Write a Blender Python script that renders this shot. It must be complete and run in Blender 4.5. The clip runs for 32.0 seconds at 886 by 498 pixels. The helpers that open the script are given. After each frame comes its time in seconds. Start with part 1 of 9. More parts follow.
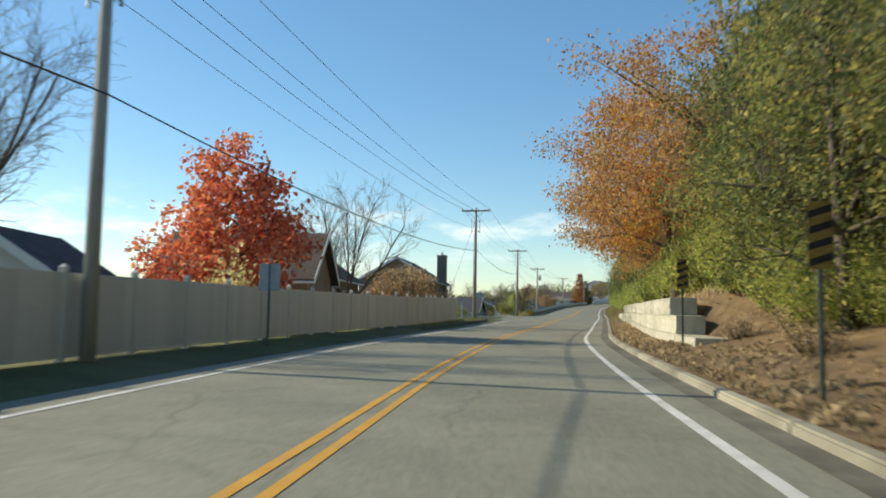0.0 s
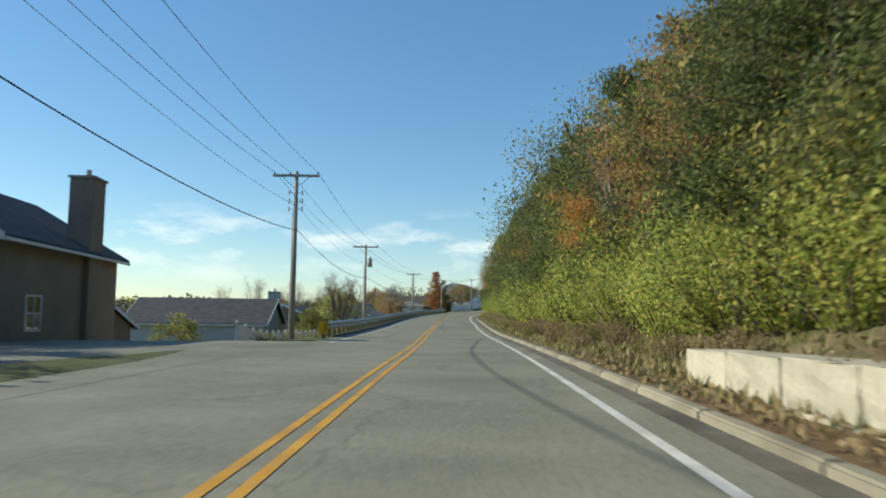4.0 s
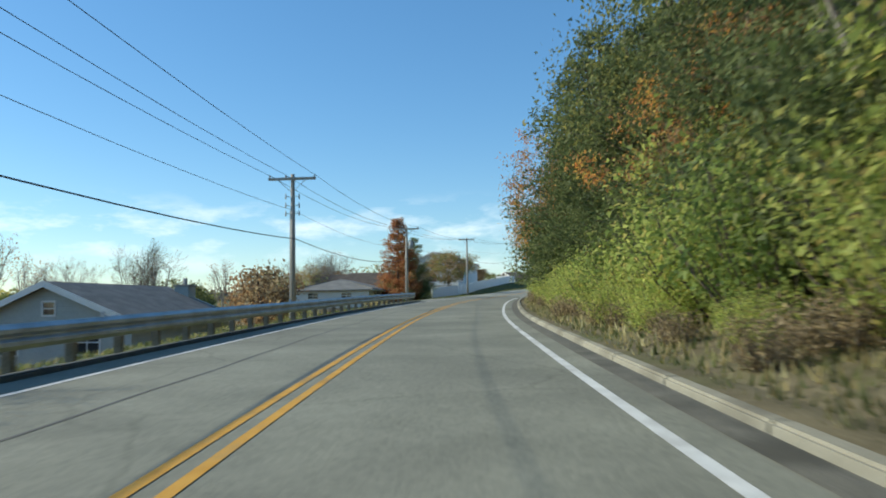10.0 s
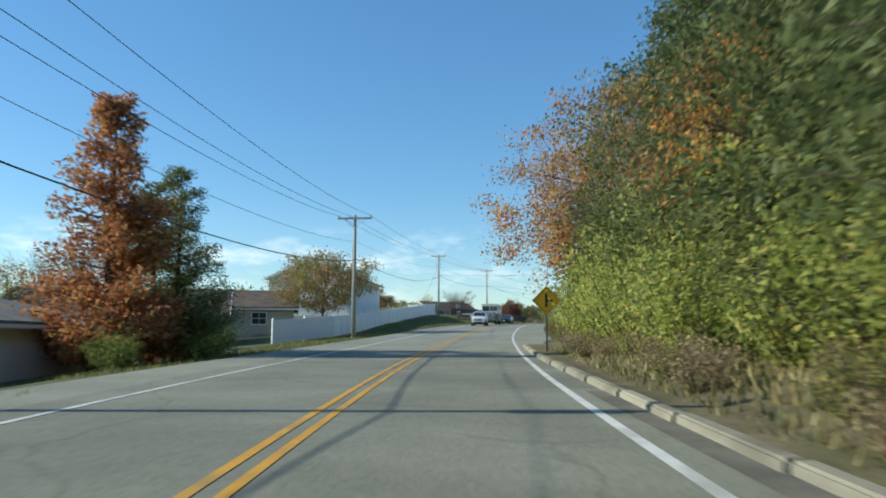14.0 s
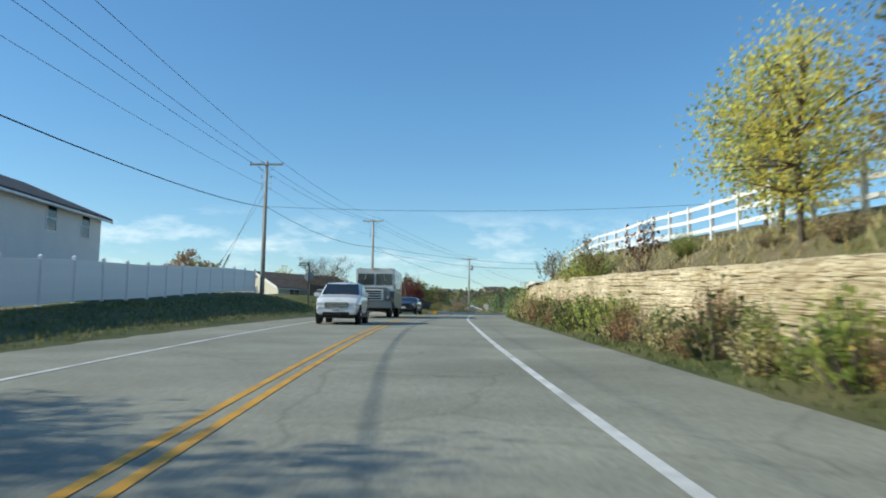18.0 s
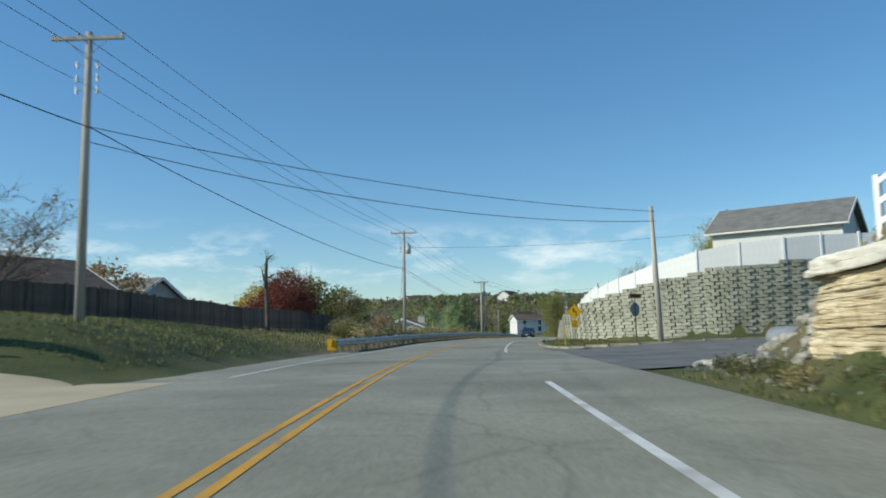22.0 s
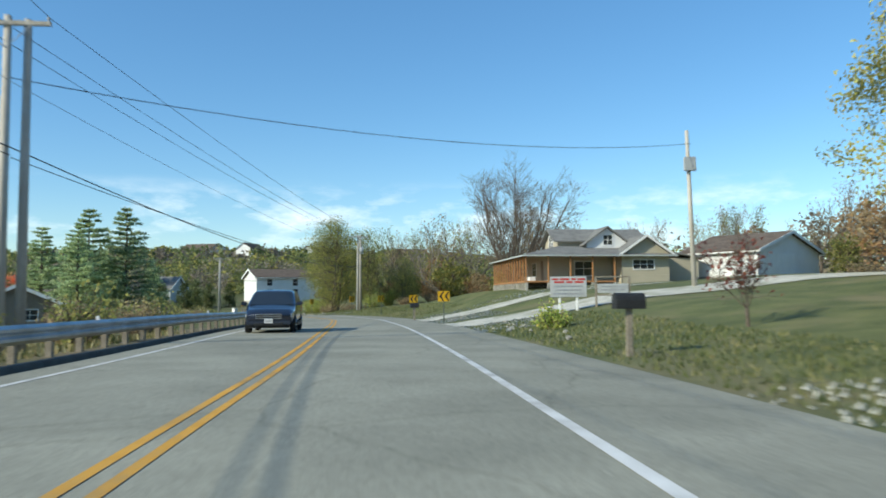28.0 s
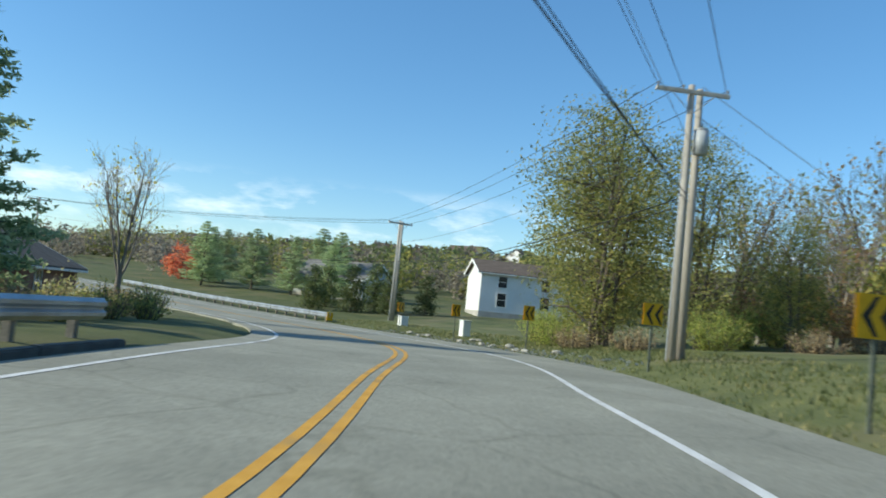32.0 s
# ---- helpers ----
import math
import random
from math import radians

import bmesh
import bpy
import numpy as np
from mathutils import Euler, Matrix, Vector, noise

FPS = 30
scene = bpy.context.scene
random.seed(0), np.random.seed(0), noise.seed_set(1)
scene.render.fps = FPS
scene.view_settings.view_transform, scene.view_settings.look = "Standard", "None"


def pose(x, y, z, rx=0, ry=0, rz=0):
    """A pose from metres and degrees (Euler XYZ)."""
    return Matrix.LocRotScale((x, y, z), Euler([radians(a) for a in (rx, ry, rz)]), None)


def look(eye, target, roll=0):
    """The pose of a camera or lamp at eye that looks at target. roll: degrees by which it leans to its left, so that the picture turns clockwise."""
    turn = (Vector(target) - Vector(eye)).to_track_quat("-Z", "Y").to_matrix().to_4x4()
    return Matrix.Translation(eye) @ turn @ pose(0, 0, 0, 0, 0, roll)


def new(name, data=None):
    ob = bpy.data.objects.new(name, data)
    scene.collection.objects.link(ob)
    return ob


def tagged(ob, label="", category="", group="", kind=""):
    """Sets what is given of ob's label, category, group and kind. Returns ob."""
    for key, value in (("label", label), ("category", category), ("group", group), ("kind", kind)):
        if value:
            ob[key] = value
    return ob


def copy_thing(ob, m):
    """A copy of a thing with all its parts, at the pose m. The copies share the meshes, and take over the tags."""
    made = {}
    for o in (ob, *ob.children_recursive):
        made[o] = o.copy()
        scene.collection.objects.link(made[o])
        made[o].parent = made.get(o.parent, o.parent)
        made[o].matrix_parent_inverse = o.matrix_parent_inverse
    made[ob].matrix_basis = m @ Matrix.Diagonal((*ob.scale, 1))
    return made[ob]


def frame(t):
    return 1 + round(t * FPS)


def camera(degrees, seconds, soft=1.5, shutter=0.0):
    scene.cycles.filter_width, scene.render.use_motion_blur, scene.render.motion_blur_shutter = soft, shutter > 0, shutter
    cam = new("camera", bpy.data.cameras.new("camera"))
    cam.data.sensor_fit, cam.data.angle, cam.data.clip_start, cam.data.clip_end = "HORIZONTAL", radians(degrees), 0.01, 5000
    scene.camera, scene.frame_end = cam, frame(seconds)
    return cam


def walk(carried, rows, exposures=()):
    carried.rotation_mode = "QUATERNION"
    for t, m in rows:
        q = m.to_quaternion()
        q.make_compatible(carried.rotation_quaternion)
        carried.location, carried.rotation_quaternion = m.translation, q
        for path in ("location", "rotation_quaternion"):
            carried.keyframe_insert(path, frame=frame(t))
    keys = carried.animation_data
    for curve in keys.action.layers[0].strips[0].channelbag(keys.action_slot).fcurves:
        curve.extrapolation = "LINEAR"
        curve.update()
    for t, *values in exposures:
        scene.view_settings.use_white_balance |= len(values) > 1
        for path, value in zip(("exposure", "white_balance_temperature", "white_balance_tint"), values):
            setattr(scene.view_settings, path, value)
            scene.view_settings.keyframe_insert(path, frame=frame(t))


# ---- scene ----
cam = camera(60.4, 32.0, soft=1.8, shutter=0.3)
PATH = [
    (0, (0.000, -0.000, 1.200), (-0.667, 9.945, 2.013), 1.00),
    (0.5, (0.391, 8.003, 1.241), (-0.273, 17.919, 2.344), -0.80),
    (1, (0.764, 15.820, 1.286), (0.382, 25.753, 2.375), -2.91),
    (1.5, (1.201, 23.444, 1.325), (1.048, 33.403, 2.226), -3.89),
    (2, (1.971, 30.822, 1.351), (1.982, 40.779, 2.279), -2.93),
    (2.5, (2.924, 37.986, 1.397), (2.972, 47.949, 2.253), -2.46),
    (3, (3.870, 44.920, 1.456), (4.327, 54.858, 2.466), -2.09),
    (3.5, (4.830, 51.687, 1.547), (5.762, 61.582, 2.658), -0.66),
    (4, (5.820, 58.566, 1.638), (7.056, 68.444, 2.590), 0.76),
    (4.5, (6.853, 65.651, 1.725), (8.200, 75.514, 2.677), 1.60),
    (5, (7.957, 72.933, 1.807), (9.296, 82.790, 2.831), 2.37),
    (5.5, (9.086, 80.360, 1.876), (10.367, 90.219, 2.959), 2.67),
    (6, (10.150, 87.874, 1.923), (11.393, 97.741, 2.964), 0.76),
    (6.5, (11.153, 95.413, 1.968), (12.251, 105.294, 3.046), 2.15),
    (7, (12.161, 102.917, 2.075), (13.139, 112.821, 3.048), 1.60),
    (7.5, (13.172, 110.352, 2.197), (14.176, 120.260, 3.108), 1.21),
    (8, (14.247, 117.651, 2.321), (15.341, 127.555, 3.166), 1.07),
    (8.5, (15.355, 124.902, 2.498), (16.568, 134.798, 3.268), 1.51),
    (9, (16.412, 132.256, 2.690), (17.738, 142.140, 3.435), -0.05),
    (9.5, (17.463, 139.796, 2.851), (18.850, 149.673, 3.581), -0.33),
    (10, (18.591, 147.464, 3.038), (20.053, 157.328, 3.788), -1.01),
    (10.5, (19.783, 155.149, 3.230), (21.465, 164.977, 3.987), -0.53),
    (11, (21.071, 162.735, 3.402), (22.925, 172.524, 4.263), -1.02),
    (11.5, (22.359, 170.153, 3.563), (24.436, 179.890, 4.504), 1.25),
    (12, (23.729, 177.483, 3.769), (25.735, 187.221, 4.833), 0.11),
    (12.5, (25.232, 184.714, 3.974), (27.208, 194.455, 5.070), -0.00),
    (13, (26.939, 191.863, 4.157), (28.971, 201.584, 5.322), 0.27),
    (13.5, (28.683, 198.974, 4.338), (31.063, 208.614, 5.527), -1.05),
    (14, (30.514, 206.015, 4.532), (33.160, 215.587, 5.704), 0.04),
    (14.5, (32.677, 213.277, 4.731), (35.590, 222.780, 5.834), -1.59),
    (15, (35.014, 220.793, 4.905), (38.057, 230.259, 5.972), 1.35),
    (15.5, (37.507, 228.353, 5.071), (40.727, 237.773, 6.011), 0.62),
    (16, (40.113, 235.985, 5.253), (44.337, 245.029, 5.853), 1.01),
    (16.5, (42.837, 243.642, 5.460), (47.240, 252.592, 6.171), 0.93),
    (17, (45.674, 251.262, 5.683), (49.842, 260.297, 6.681), 0.95),
    (17.5, (48.560, 258.805, 5.921), (52.463, 267.936, 7.103), 1.07),
    (18, (51.466, 266.244, 6.175), (55.472, 275.353, 7.165), 0.78),
    (18.5, (54.461, 273.578, 6.489), (58.520, 282.657, 7.532), 0.78),
    (19, (57.471, 280.833, 6.777), (61.661, 289.851, 7.838), 0.62),
    (19.5, (60.535, 287.986, 7.070), (64.800, 296.959, 8.204), 1.07),
    (20, (63.667, 295.023, 7.315), (68.033, 303.925, 8.611), -0.23),
    (20.5, (66.854, 302.060, 7.541), (71.351, 310.899, 8.829), -0.77),
    (21, (70.147, 309.120, 7.767), (74.778, 317.908, 8.915), -0.94),
    (21.5, (73.568, 316.177, 7.988), (78.333, 324.895, 9.122), -0.93),
    (22, (77.229, 323.117, 8.176), (82.188, 331.728, 9.299), -1.05),
    (22.5, (81.114, 329.976, 8.318), (86.219, 338.501, 9.440), -0.84),
    (23, (85.194, 336.908, 8.420), (89.608, 345.821, 9.458), -1.81),
    (23.5, (89.433, 343.819, 8.498), (93.727, 352.782, 9.613), 0.05),
    (24, (93.815, 350.943, 8.505), (98.407, 359.755, 9.629), -0.33),
    (24.5, (98.532, 358.111, 8.492), (103.557, 366.680, 9.644), -1.88),
    (25, (103.377, 364.973, 8.526), (108.747, 373.333, 9.650), -1.36),
    (25.5, (108.187, 371.523, 8.606), (114.102, 379.515, 9.677), -1.73),
    (26, (113.212, 377.953, 8.696), (119.802, 385.419, 9.615), -1.18),
    (26.5, (118.617, 384.250, 8.779), (125.570, 391.393, 9.581), -0.48),
    (27, (124.362, 390.625, 8.816), (131.585, 397.503, 9.533), -0.22),
    (27.5, (130.253, 397.180, 8.857), (137.655, 403.871, 9.515), -0.26),
    (28, (136.205, 403.796, 8.872), (143.693, 410.395, 9.491), -0.36),
    (28.5, (142.184, 410.270, 8.842), (149.659, 416.885, 9.437), -0.14),
    (29, (148.133, 416.465, 8.755), (155.488, 423.215, 9.338), 1.02),
    (29.5, (153.837, 422.513, 8.687), (160.924, 429.544, 9.272), 1.89),
    (30, (159.095, 428.485, 8.622), (165.885, 435.796, 9.291), 2.00),
    (30.5, (164.144, 434.093, 8.519), (170.480, 441.801, 9.187), 3.84),
    (31, (168.909, 439.556, 8.407), (174.692, 447.684, 9.110), 5.92),
    (31.5, (173.381, 444.968, 8.295), (178.620, 453.456, 9.013), 5.33),
    (32, (177.321, 450.362, 8.195), (181.842, 459.249, 8.958), 5.82),
]
ROAD_PLAN = [(-4.95, -59.83), (-3.36, -29.87), (-1.77, 0.09), (-0.93, 15.91), (0.36, 31.01), (2.34, 45.13), (4.3, 58.79), (6.38, 73.17), (8.52, 88.1), (10.47, 103.15), (12.52, 117.91), (14.64, 132.51), (16.78, 147.74), (19.27, 163.04), (21.99, 177.83), (25.26, 192.27), (28.9, 206.47), (33.35, 221.33), (38.39, 236.58), (43.9, 251.93), (49.67, 266.96), (55.68, 281.59), (61.89, 295.82), (68.38, 309.96), (75.64, 323.99), (83.76, 337.77), (92.53, 351.76), (102.16, 365.85), (111.97, 378.97), (123.09, 391.77), (134.87, 405.01), (146.84, 417.69), (157.78, 429.66), (167.58, 440.68), (176.2, 451.1), (182.1, 461.8), (187.1, 472.45), (190, 489), (190.3, 506), (186, 530), (177, 556), (162, 590), (140, 625)]
ROAD_RISE = [-0.19, -0.09, 0.01, 0.09, 0.16, 0.26, 0.44, 0.61, 0.73, 0.88, 1.13, 1.5, 1.84, 2.21, 2.57, 2.96, 3.34, 3.71, 4.06, 4.49, 4.98, 5.58, 6.12, 6.57, 6.98, 7.23, 7.31, 7.33, 7.5, 7.62, 7.68, 7.56, 7.43, 7.21, 7.05, 6.97, 6.8, 6.42, 6.15, 6.3, 7.1, 8.1, 9]

walk(cam, [(t, look(eye, target, roll)) for t, eye, target, roll in PATH], [(0.0, 0.15, 7500, 2), (3.0, 0.0, 7300, 2), (6.0, 0.0, 6700, 0), (9.0, 0.05, 6500, 0), (14.0, 0.07, 6500, -1), (15.0, -0.06, 6500, -1), (16.5, -0.04, 6500, -1), (18.0, -0.02, 6500, 0), (19.2, 0.0, 6500, 0), (20.0, -0.24, 6500, 0), (25.0, -0.24, 6500, 0), (26.0, -0.04, 6500, 0), (28.5, 0.12, 6500, 0), (32.0, 0.16, 6500, 0)])

# ---- world, sun ----
SUN_TO = Vector((-0.96, 0.28, 0.0)).normalized()
SUN_ELEV = radians(29.5)
world = bpy.data.worlds.new("world")
scene.world = world
world.use_nodes = True
wn, wl = world.node_tree.nodes, world.node_tree.links
wn.clear()
w_out = wn.new("ShaderNodeOutputWorld")
w_bg = wn.new("ShaderNodeBackground")
w_bg.inputs["Strength"].default_value = 0.16
w_sky = wn.new("ShaderNodeTexSky")
w_sky.sky_type = "NISHITA"
w_sky.sun_disc = False
w_sky.sun_elevation = SUN_ELEV
w_sky.sun_rotation = math.atan2(SUN_TO.x, SUN_TO.y)
w_sky.air_density, w_sky.dust_density, w_sky.ozone_density = 1.0, 0.2, 3.0
w_co = wn.new("ShaderNodeTexCoord")
w_sep = wn.new("ShaderNodeSeparateXYZ")
w_map = wn.new("ShaderNodeMapping")
w_map.inputs["Scale"].default_value = (5.0, 5.0, 16.0)
w_noise = wn.new("ShaderNodeTexNoise")
w_noise.inputs["Scale"].default_value = 1.6
w_noise.inputs["Detail"].default_value = 7.0
w_noise.inputs["Roughness"].default_value = 0.6
w_ramp = wn.new("ShaderNodeValToRGB")
w_ramp.color_ramp.elements[0].position, w_ramp.color_ramp.elements[1].position = 0.5, 0.7
w_band = wn.new("ShaderNodeValToRGB")
for pos, val in ((0.03, 0.0), (0.075, 0.5), (0.10, 0.75), (0.125, 0.45), (0.15, 0.0)):
    e = w_band.color_ramp.elements.new(pos)
    e.color = (val, val, val, 1)
w_band.color_ramp.elements.remove(w_band.color_ramp.elements[0])
w_band.color_ramp.elements[-1].color = (0, 0, 0, 1)
w_mul = wn.new("ShaderNodeMath")
w_mul.operation = "MULTIPLY"
w_mix = wn.new("ShaderNodeMixRGB")
w_hs = wn.new("ShaderNodeHueSaturation")
w_hs.inputs["Saturation"].default_value = 1.2
w_mix.inputs["Color2"].default_value = (7.6, 7.8, 8.2, 1)
wl.new(w_co.outputs["Generated"], w_sep.inputs[0])
wl.new(w_co.outputs["Generated"], w_map.inputs[0])
wl.new(w_map.outputs[0], w_noise.inputs["Vector"])
wl.new(w_noise.outputs["Fac"], w_ramp.inputs[0])
wl.new(w_sep.outputs["Z"], w_band.inputs[0])
wl.new(w_ramp.outputs[0], w_mul.inputs[0])
wl.new(w_band.outputs[0], w_mul.inputs[1])
wl.new(w_mul.outputs[0], w_mix.inputs["Fac"])
wl.new(w_sky.outputs[0], w_hs.inputs["Color"])
w_even = wn.new("ShaderNodeMixRGB")
w_even.inputs["Fac"].default_value = 0.18
w_even.inputs["Color2"].default_value = (1.2, 2.5, 5.2, 1)
wl.new(w_hs.outputs[0], w_even.inputs["Color1"])
wl.new(w_even.outputs[0], w_mix.inputs["Color1"])
wl.new(w_mix.outputs[0], w_bg.inputs["Color"])
wl.new(w_bg.outputs[0], w_out.inputs["Surface"])
sun = new("sun", bpy.data.lights.new("sun", "SUN"))
sun.data.energy, sun.data.angle, sun.data.color = 5.0, radians(0.6), (1.0, 0.92, 0.79)
sun.matrix_world = look(SUN_TO * 50 * math.cos(SUN_ELEV) + Vector((0, 0, 50 * math.sin(SUN_ELEV))), (0, 0, 0))


# ---- materials ----
def nodes_of(name, rough=0.8, metal=0.0, spec=0.3):
    m = bpy.data.materials.new(name)
    m.use_nodes = True
    n, l = m.node_tree.nodes, m.node_tree.links
    b = n["Principled BSDF"]
    b.inputs["Roughness"].default_value, b.inputs["Metallic"].default_value = rough, metal
    b.inputs["Specular IOR Level"].default_value = spec
    return m, n, l, b


def ramp_node(n, stops):
    r = n.new("ShaderNodeValToRGB")
    r.color_ramp.elements[0].position, r.color_ramp.elements[1].position = stops[0][0], stops[-1][0]
    for k, (p, c) in enumerate(stops):
        e = r.color_ramp.elements[0] if k == 0 else r.color_ramp.elements[-1] if k == len(stops) - 1 else r.color_ramp.elements.new(p)
        e.color = (*c, 1)
    return r


def surface(name, dark, light, scale=4.0, fine=40.0, rough=0.85, bump=0.2, metal=0.0, spec=0.3, stains=None, stain_scale=0.4, stretch=(1, 1, 1), per_object=0.0):
    """Two scales of mottling, a fine bump and broad stains."""
    m, n, l, b = nodes_of(name, rough, metal, spec)
    co = n.new("ShaderNodeTexCoord")
    mp = n.new("ShaderNodeMapping")
    mp.inputs["Scale"].default_value = stretch
    l.new(co.outputs["Object"], mp.inputs[0])
    a, f = n.new("ShaderNodeTexNoise"), n.new("ShaderNodeTexNoise")
    a.inputs["Scale"].default_value, a.inputs["Detail"].default_value = scale, 5
    f.inputs["Scale"].default_value, f.inputs["Detail"].default_value = fine, 3
    l.new(mp.outputs[0], a.inputs["Vector"])
    l.new(mp.outputs[0], f.inputs["Vector"])
    mixv = n.new("ShaderNodeMath")
    mixv.operation = "MULTIPLY_ADD"
    mixv.inputs[1].default_value = 0.45
    add = n.new("ShaderNodeMath")
    add.operation = "MULTIPLY"
    add.inputs[1].default_value = 0.55
    l.new(a.outputs["Fac"], add.inputs[0])
    l.new(f.outputs["Fac"], mixv.inputs[0])
    l.new(add.outputs[0], mixv.inputs[2])
    r = ramp_node(n, [(0.36, dark), (0.64, light)])
    l.new(mixv.outputs[0], r.inputs[0])
    col = r.outputs[0]
    if stains:
        sn = n.new("ShaderNodeTexNoise")
        sn.inputs["Scale"].default_value, sn.inputs["Detail"].default_value = stain_scale, 6
        l.new(mp.outputs[0], sn.inputs["Vector"])
        sr = ramp_node(n, [(0.5, (0, 0, 0)), (0.68, (0.75, 0.75, 0.75))])
        l.new(sn.outputs["Fac"], sr.inputs[0])
        mx = n.new("ShaderNodeMixRGB")
        mx.inputs["Color2"].default_value = (*stains, 1)
        l.new(sr.outputs[0], mx.inputs["Fac"])
        l.new(col, mx.inputs["Color1"])
        col = mx.outputs[0]
    if per_object:
        oi = n.new("ShaderNodeObjectInfo")
        hv = n.new("ShaderNodeHueSaturation")
        mr = n.new("ShaderNodeMapRange")
        mr.inputs["To Min"].default_value, mr.inputs["To Max"].default_value = 1 - per_object, 1 + per_object
        l.new(oi.outputs["Random"], mr.inputs["Value"])
        l.new(mr.outputs[0], hv.inputs["Value"])
        l.new(col, hv.inputs["Color"])
        col = hv.outputs[0]
    l.new(col, b.inputs["Base Color"])
    if bump:
        bp = n.new("ShaderNodeBump")
        bp.inputs["Strength"].default_value, bp.inputs["Distance"].default_value = bump, 0.02
        l.new(mixv.outputs[0], bp.inputs["Height"])
        l.new(bp.outputs[0], b.inputs["Normal"])
    return m


def foliage(name, stops, through_light=0.5):
    m, n, l, b = nodes_of(name, 0.6, 0, 0.25)
    g = n.new("ShaderNodeNewGeometry")
    r = ramp_node(n, stops)
    l.new(g.outputs["Random Per Island"], r.inputs[0])
    oi = n.new("ShaderNodeObjectInfo")
    hv = n.new("ShaderNodeHueSaturation")
    mr = n.new("ShaderNodeMapRange")
    mr.inputs["To Min"].default_value, mr.inputs["To Max"].default_value = 0.8, 1.2
    l.new(oi.outputs["Random"], mr.inputs["Value"])
    l.new(mr.outputs[0], hv.inputs["Value"])
    l.new(r.outputs[0], hv.inputs["Color"])
    l.new(hv.outputs[0], b.inputs["Base Color"])
    t = n.new("ShaderNodeBsdfTranslucent")
    l.new(hv.outputs[0], t.inputs["Color"])
    mx = n.new("ShaderNodeMixShader")
    mx.inputs[0].default_value = through_light
    l.new(b.outputs[0], mx.inputs[1])
    l.new(t.outputs[0], mx.inputs[2])
    l.new(mx.outputs[0], n["Material Output"].inputs["Surface"])
    return m


M = {}
def paving(name, dark, light, stain):
    """Worn asphalt: broad patches, bleached wheel paths, coarse grit and a net of fine cracks."""
    m = surface(name, dark, light, 0.5, 55, 0.9, 0.35, stains=stain, stain_scale=0.16)
    n, l = m.node_tree.nodes, m.node_tree.links
    b = n["Principled BSDF"]
    base = b.inputs["Base Color"].links[0].from_socket
    co = n.new("ShaderNodeTexCoord")
    grit = n.new("ShaderNodeTexVoronoi")
    grit.inputs["Scale"].default_value = 22
    l.new(co.outputs["Object"], grit.inputs["Vector"])
    gr = ramp_node(n, [(0.0, (0.8, 0.8, 0.8)), (0.5, (1.0, 1.0, 1.0)), (1.0, (1.16, 1.16, 1.14))])
    l.new(grit.outputs["Color"], gr.inputs[0])
    warp = n.new("ShaderNodeTexNoise")
    warp.inputs["Scale"].default_value, warp.inputs["Detail"].default_value = 0.8, 4
    l.new(co.outputs["Object"], warp.inputs["Vector"])
    mixw = n.new("ShaderNodeMixRGB")
    mixw.inputs["Fac"].default_value = 0.75
    mixw.blend_type = "ADD"
    l.new(co.outputs["Object"], mixw.inputs["Color1"])
    l.new(warp.outputs["Color"], mixw.inputs["Color2"])
    net = n.new("ShaderNodeTexVoronoi")
    net.feature = "DISTANCE_TO_EDGE"
    net.inputs["Scale"].default_value = 0.23
    l.new(mixw.outputs[0], net.inputs["Vector"])
    cr = ramp_node(n, [(0.0, (0.8, 0.8, 0.79)), (0.006, (0.9, 0.9, 0.89)), (0.011, (1.0, 1.0, 1.0))])
    l.new(net.outputs["Distance"], cr.inputs[0])
    one, two = n.new("ShaderNodeMixRGB"), n.new("ShaderNodeMixRGB")
    for x in (one, two):
        x.blend_type = "MULTIPLY"
        x.inputs["Fac"].default_value = 1.0
    l.new(base, one.inputs["Color1"])
    l.new(gr.outputs[0], one.inputs["Color2"])
    l.new(one.outputs[0], two.inputs["Color1"])
    l.new(cr.outputs[0], two.inputs["Color2"])
    l.new(two.outputs[0], b.inputs["Base Color"])
    return m


M["asphalt"] = paving("asphalt", (0.17, 0.17, 0.137), (0.27, 0.268, 0.215), (0.15, 0.149, 0.122))
# lighter copy of asphalt; the brighter view past s=240 is put into its colour
M["asphalt_pale"] = paving("lightened_asphalt", (0.215, 0.213, 0.173), (0.318, 0.312, 0.253), (0.19, 0.188, 0.152))
M["asphalt_mid"] = surface("side_asphalt", (0.12, 0.12, 0.115), (0.2, 0.2, 0.19), 0.7, 80, 0.9, 0.25)
M["tar"] = surface("tar", (0.085, 0.084, 0.076), (0.14, 0.138, 0.125), 2, 30, 0.85, 0.1)
M["yellow"] = surface("yellow_paint", (0.50, 0.25, 0.03), (0.66, 0.36, 0.06), 3, 70, 0.75, 0.1, stains=(0.30, 0.2, 0.08), stain_scale=1.5)
M["white"] = surface("white_paint", (0.52, 0.52, 0.5), (0.72, 0.72, 0.7), 3, 70, 0.75, 0.1, stains=(0.35, 0.34, 0.32), stain_scale=1.2)
M["concrete"] = surface("concrete", (0.30, 0.285, 0.25), (0.44, 0.42, 0.38), 1.5, 40, 0.9, 0.3, stains=(0.2, 0.185, 0.16), stain_scale=0.6, per_object=0.1)
M["wall_concrete"] = surface("wall_concrete", (0.38, 0.36, 0.29), (0.60, 0.57, 0.47), 1.2, 30, 0.9, 0.7, stains=(0.2, 0.19, 0.12), stain_scale=1.1, stretch=(1, 1, 0.5), per_object=0.12)
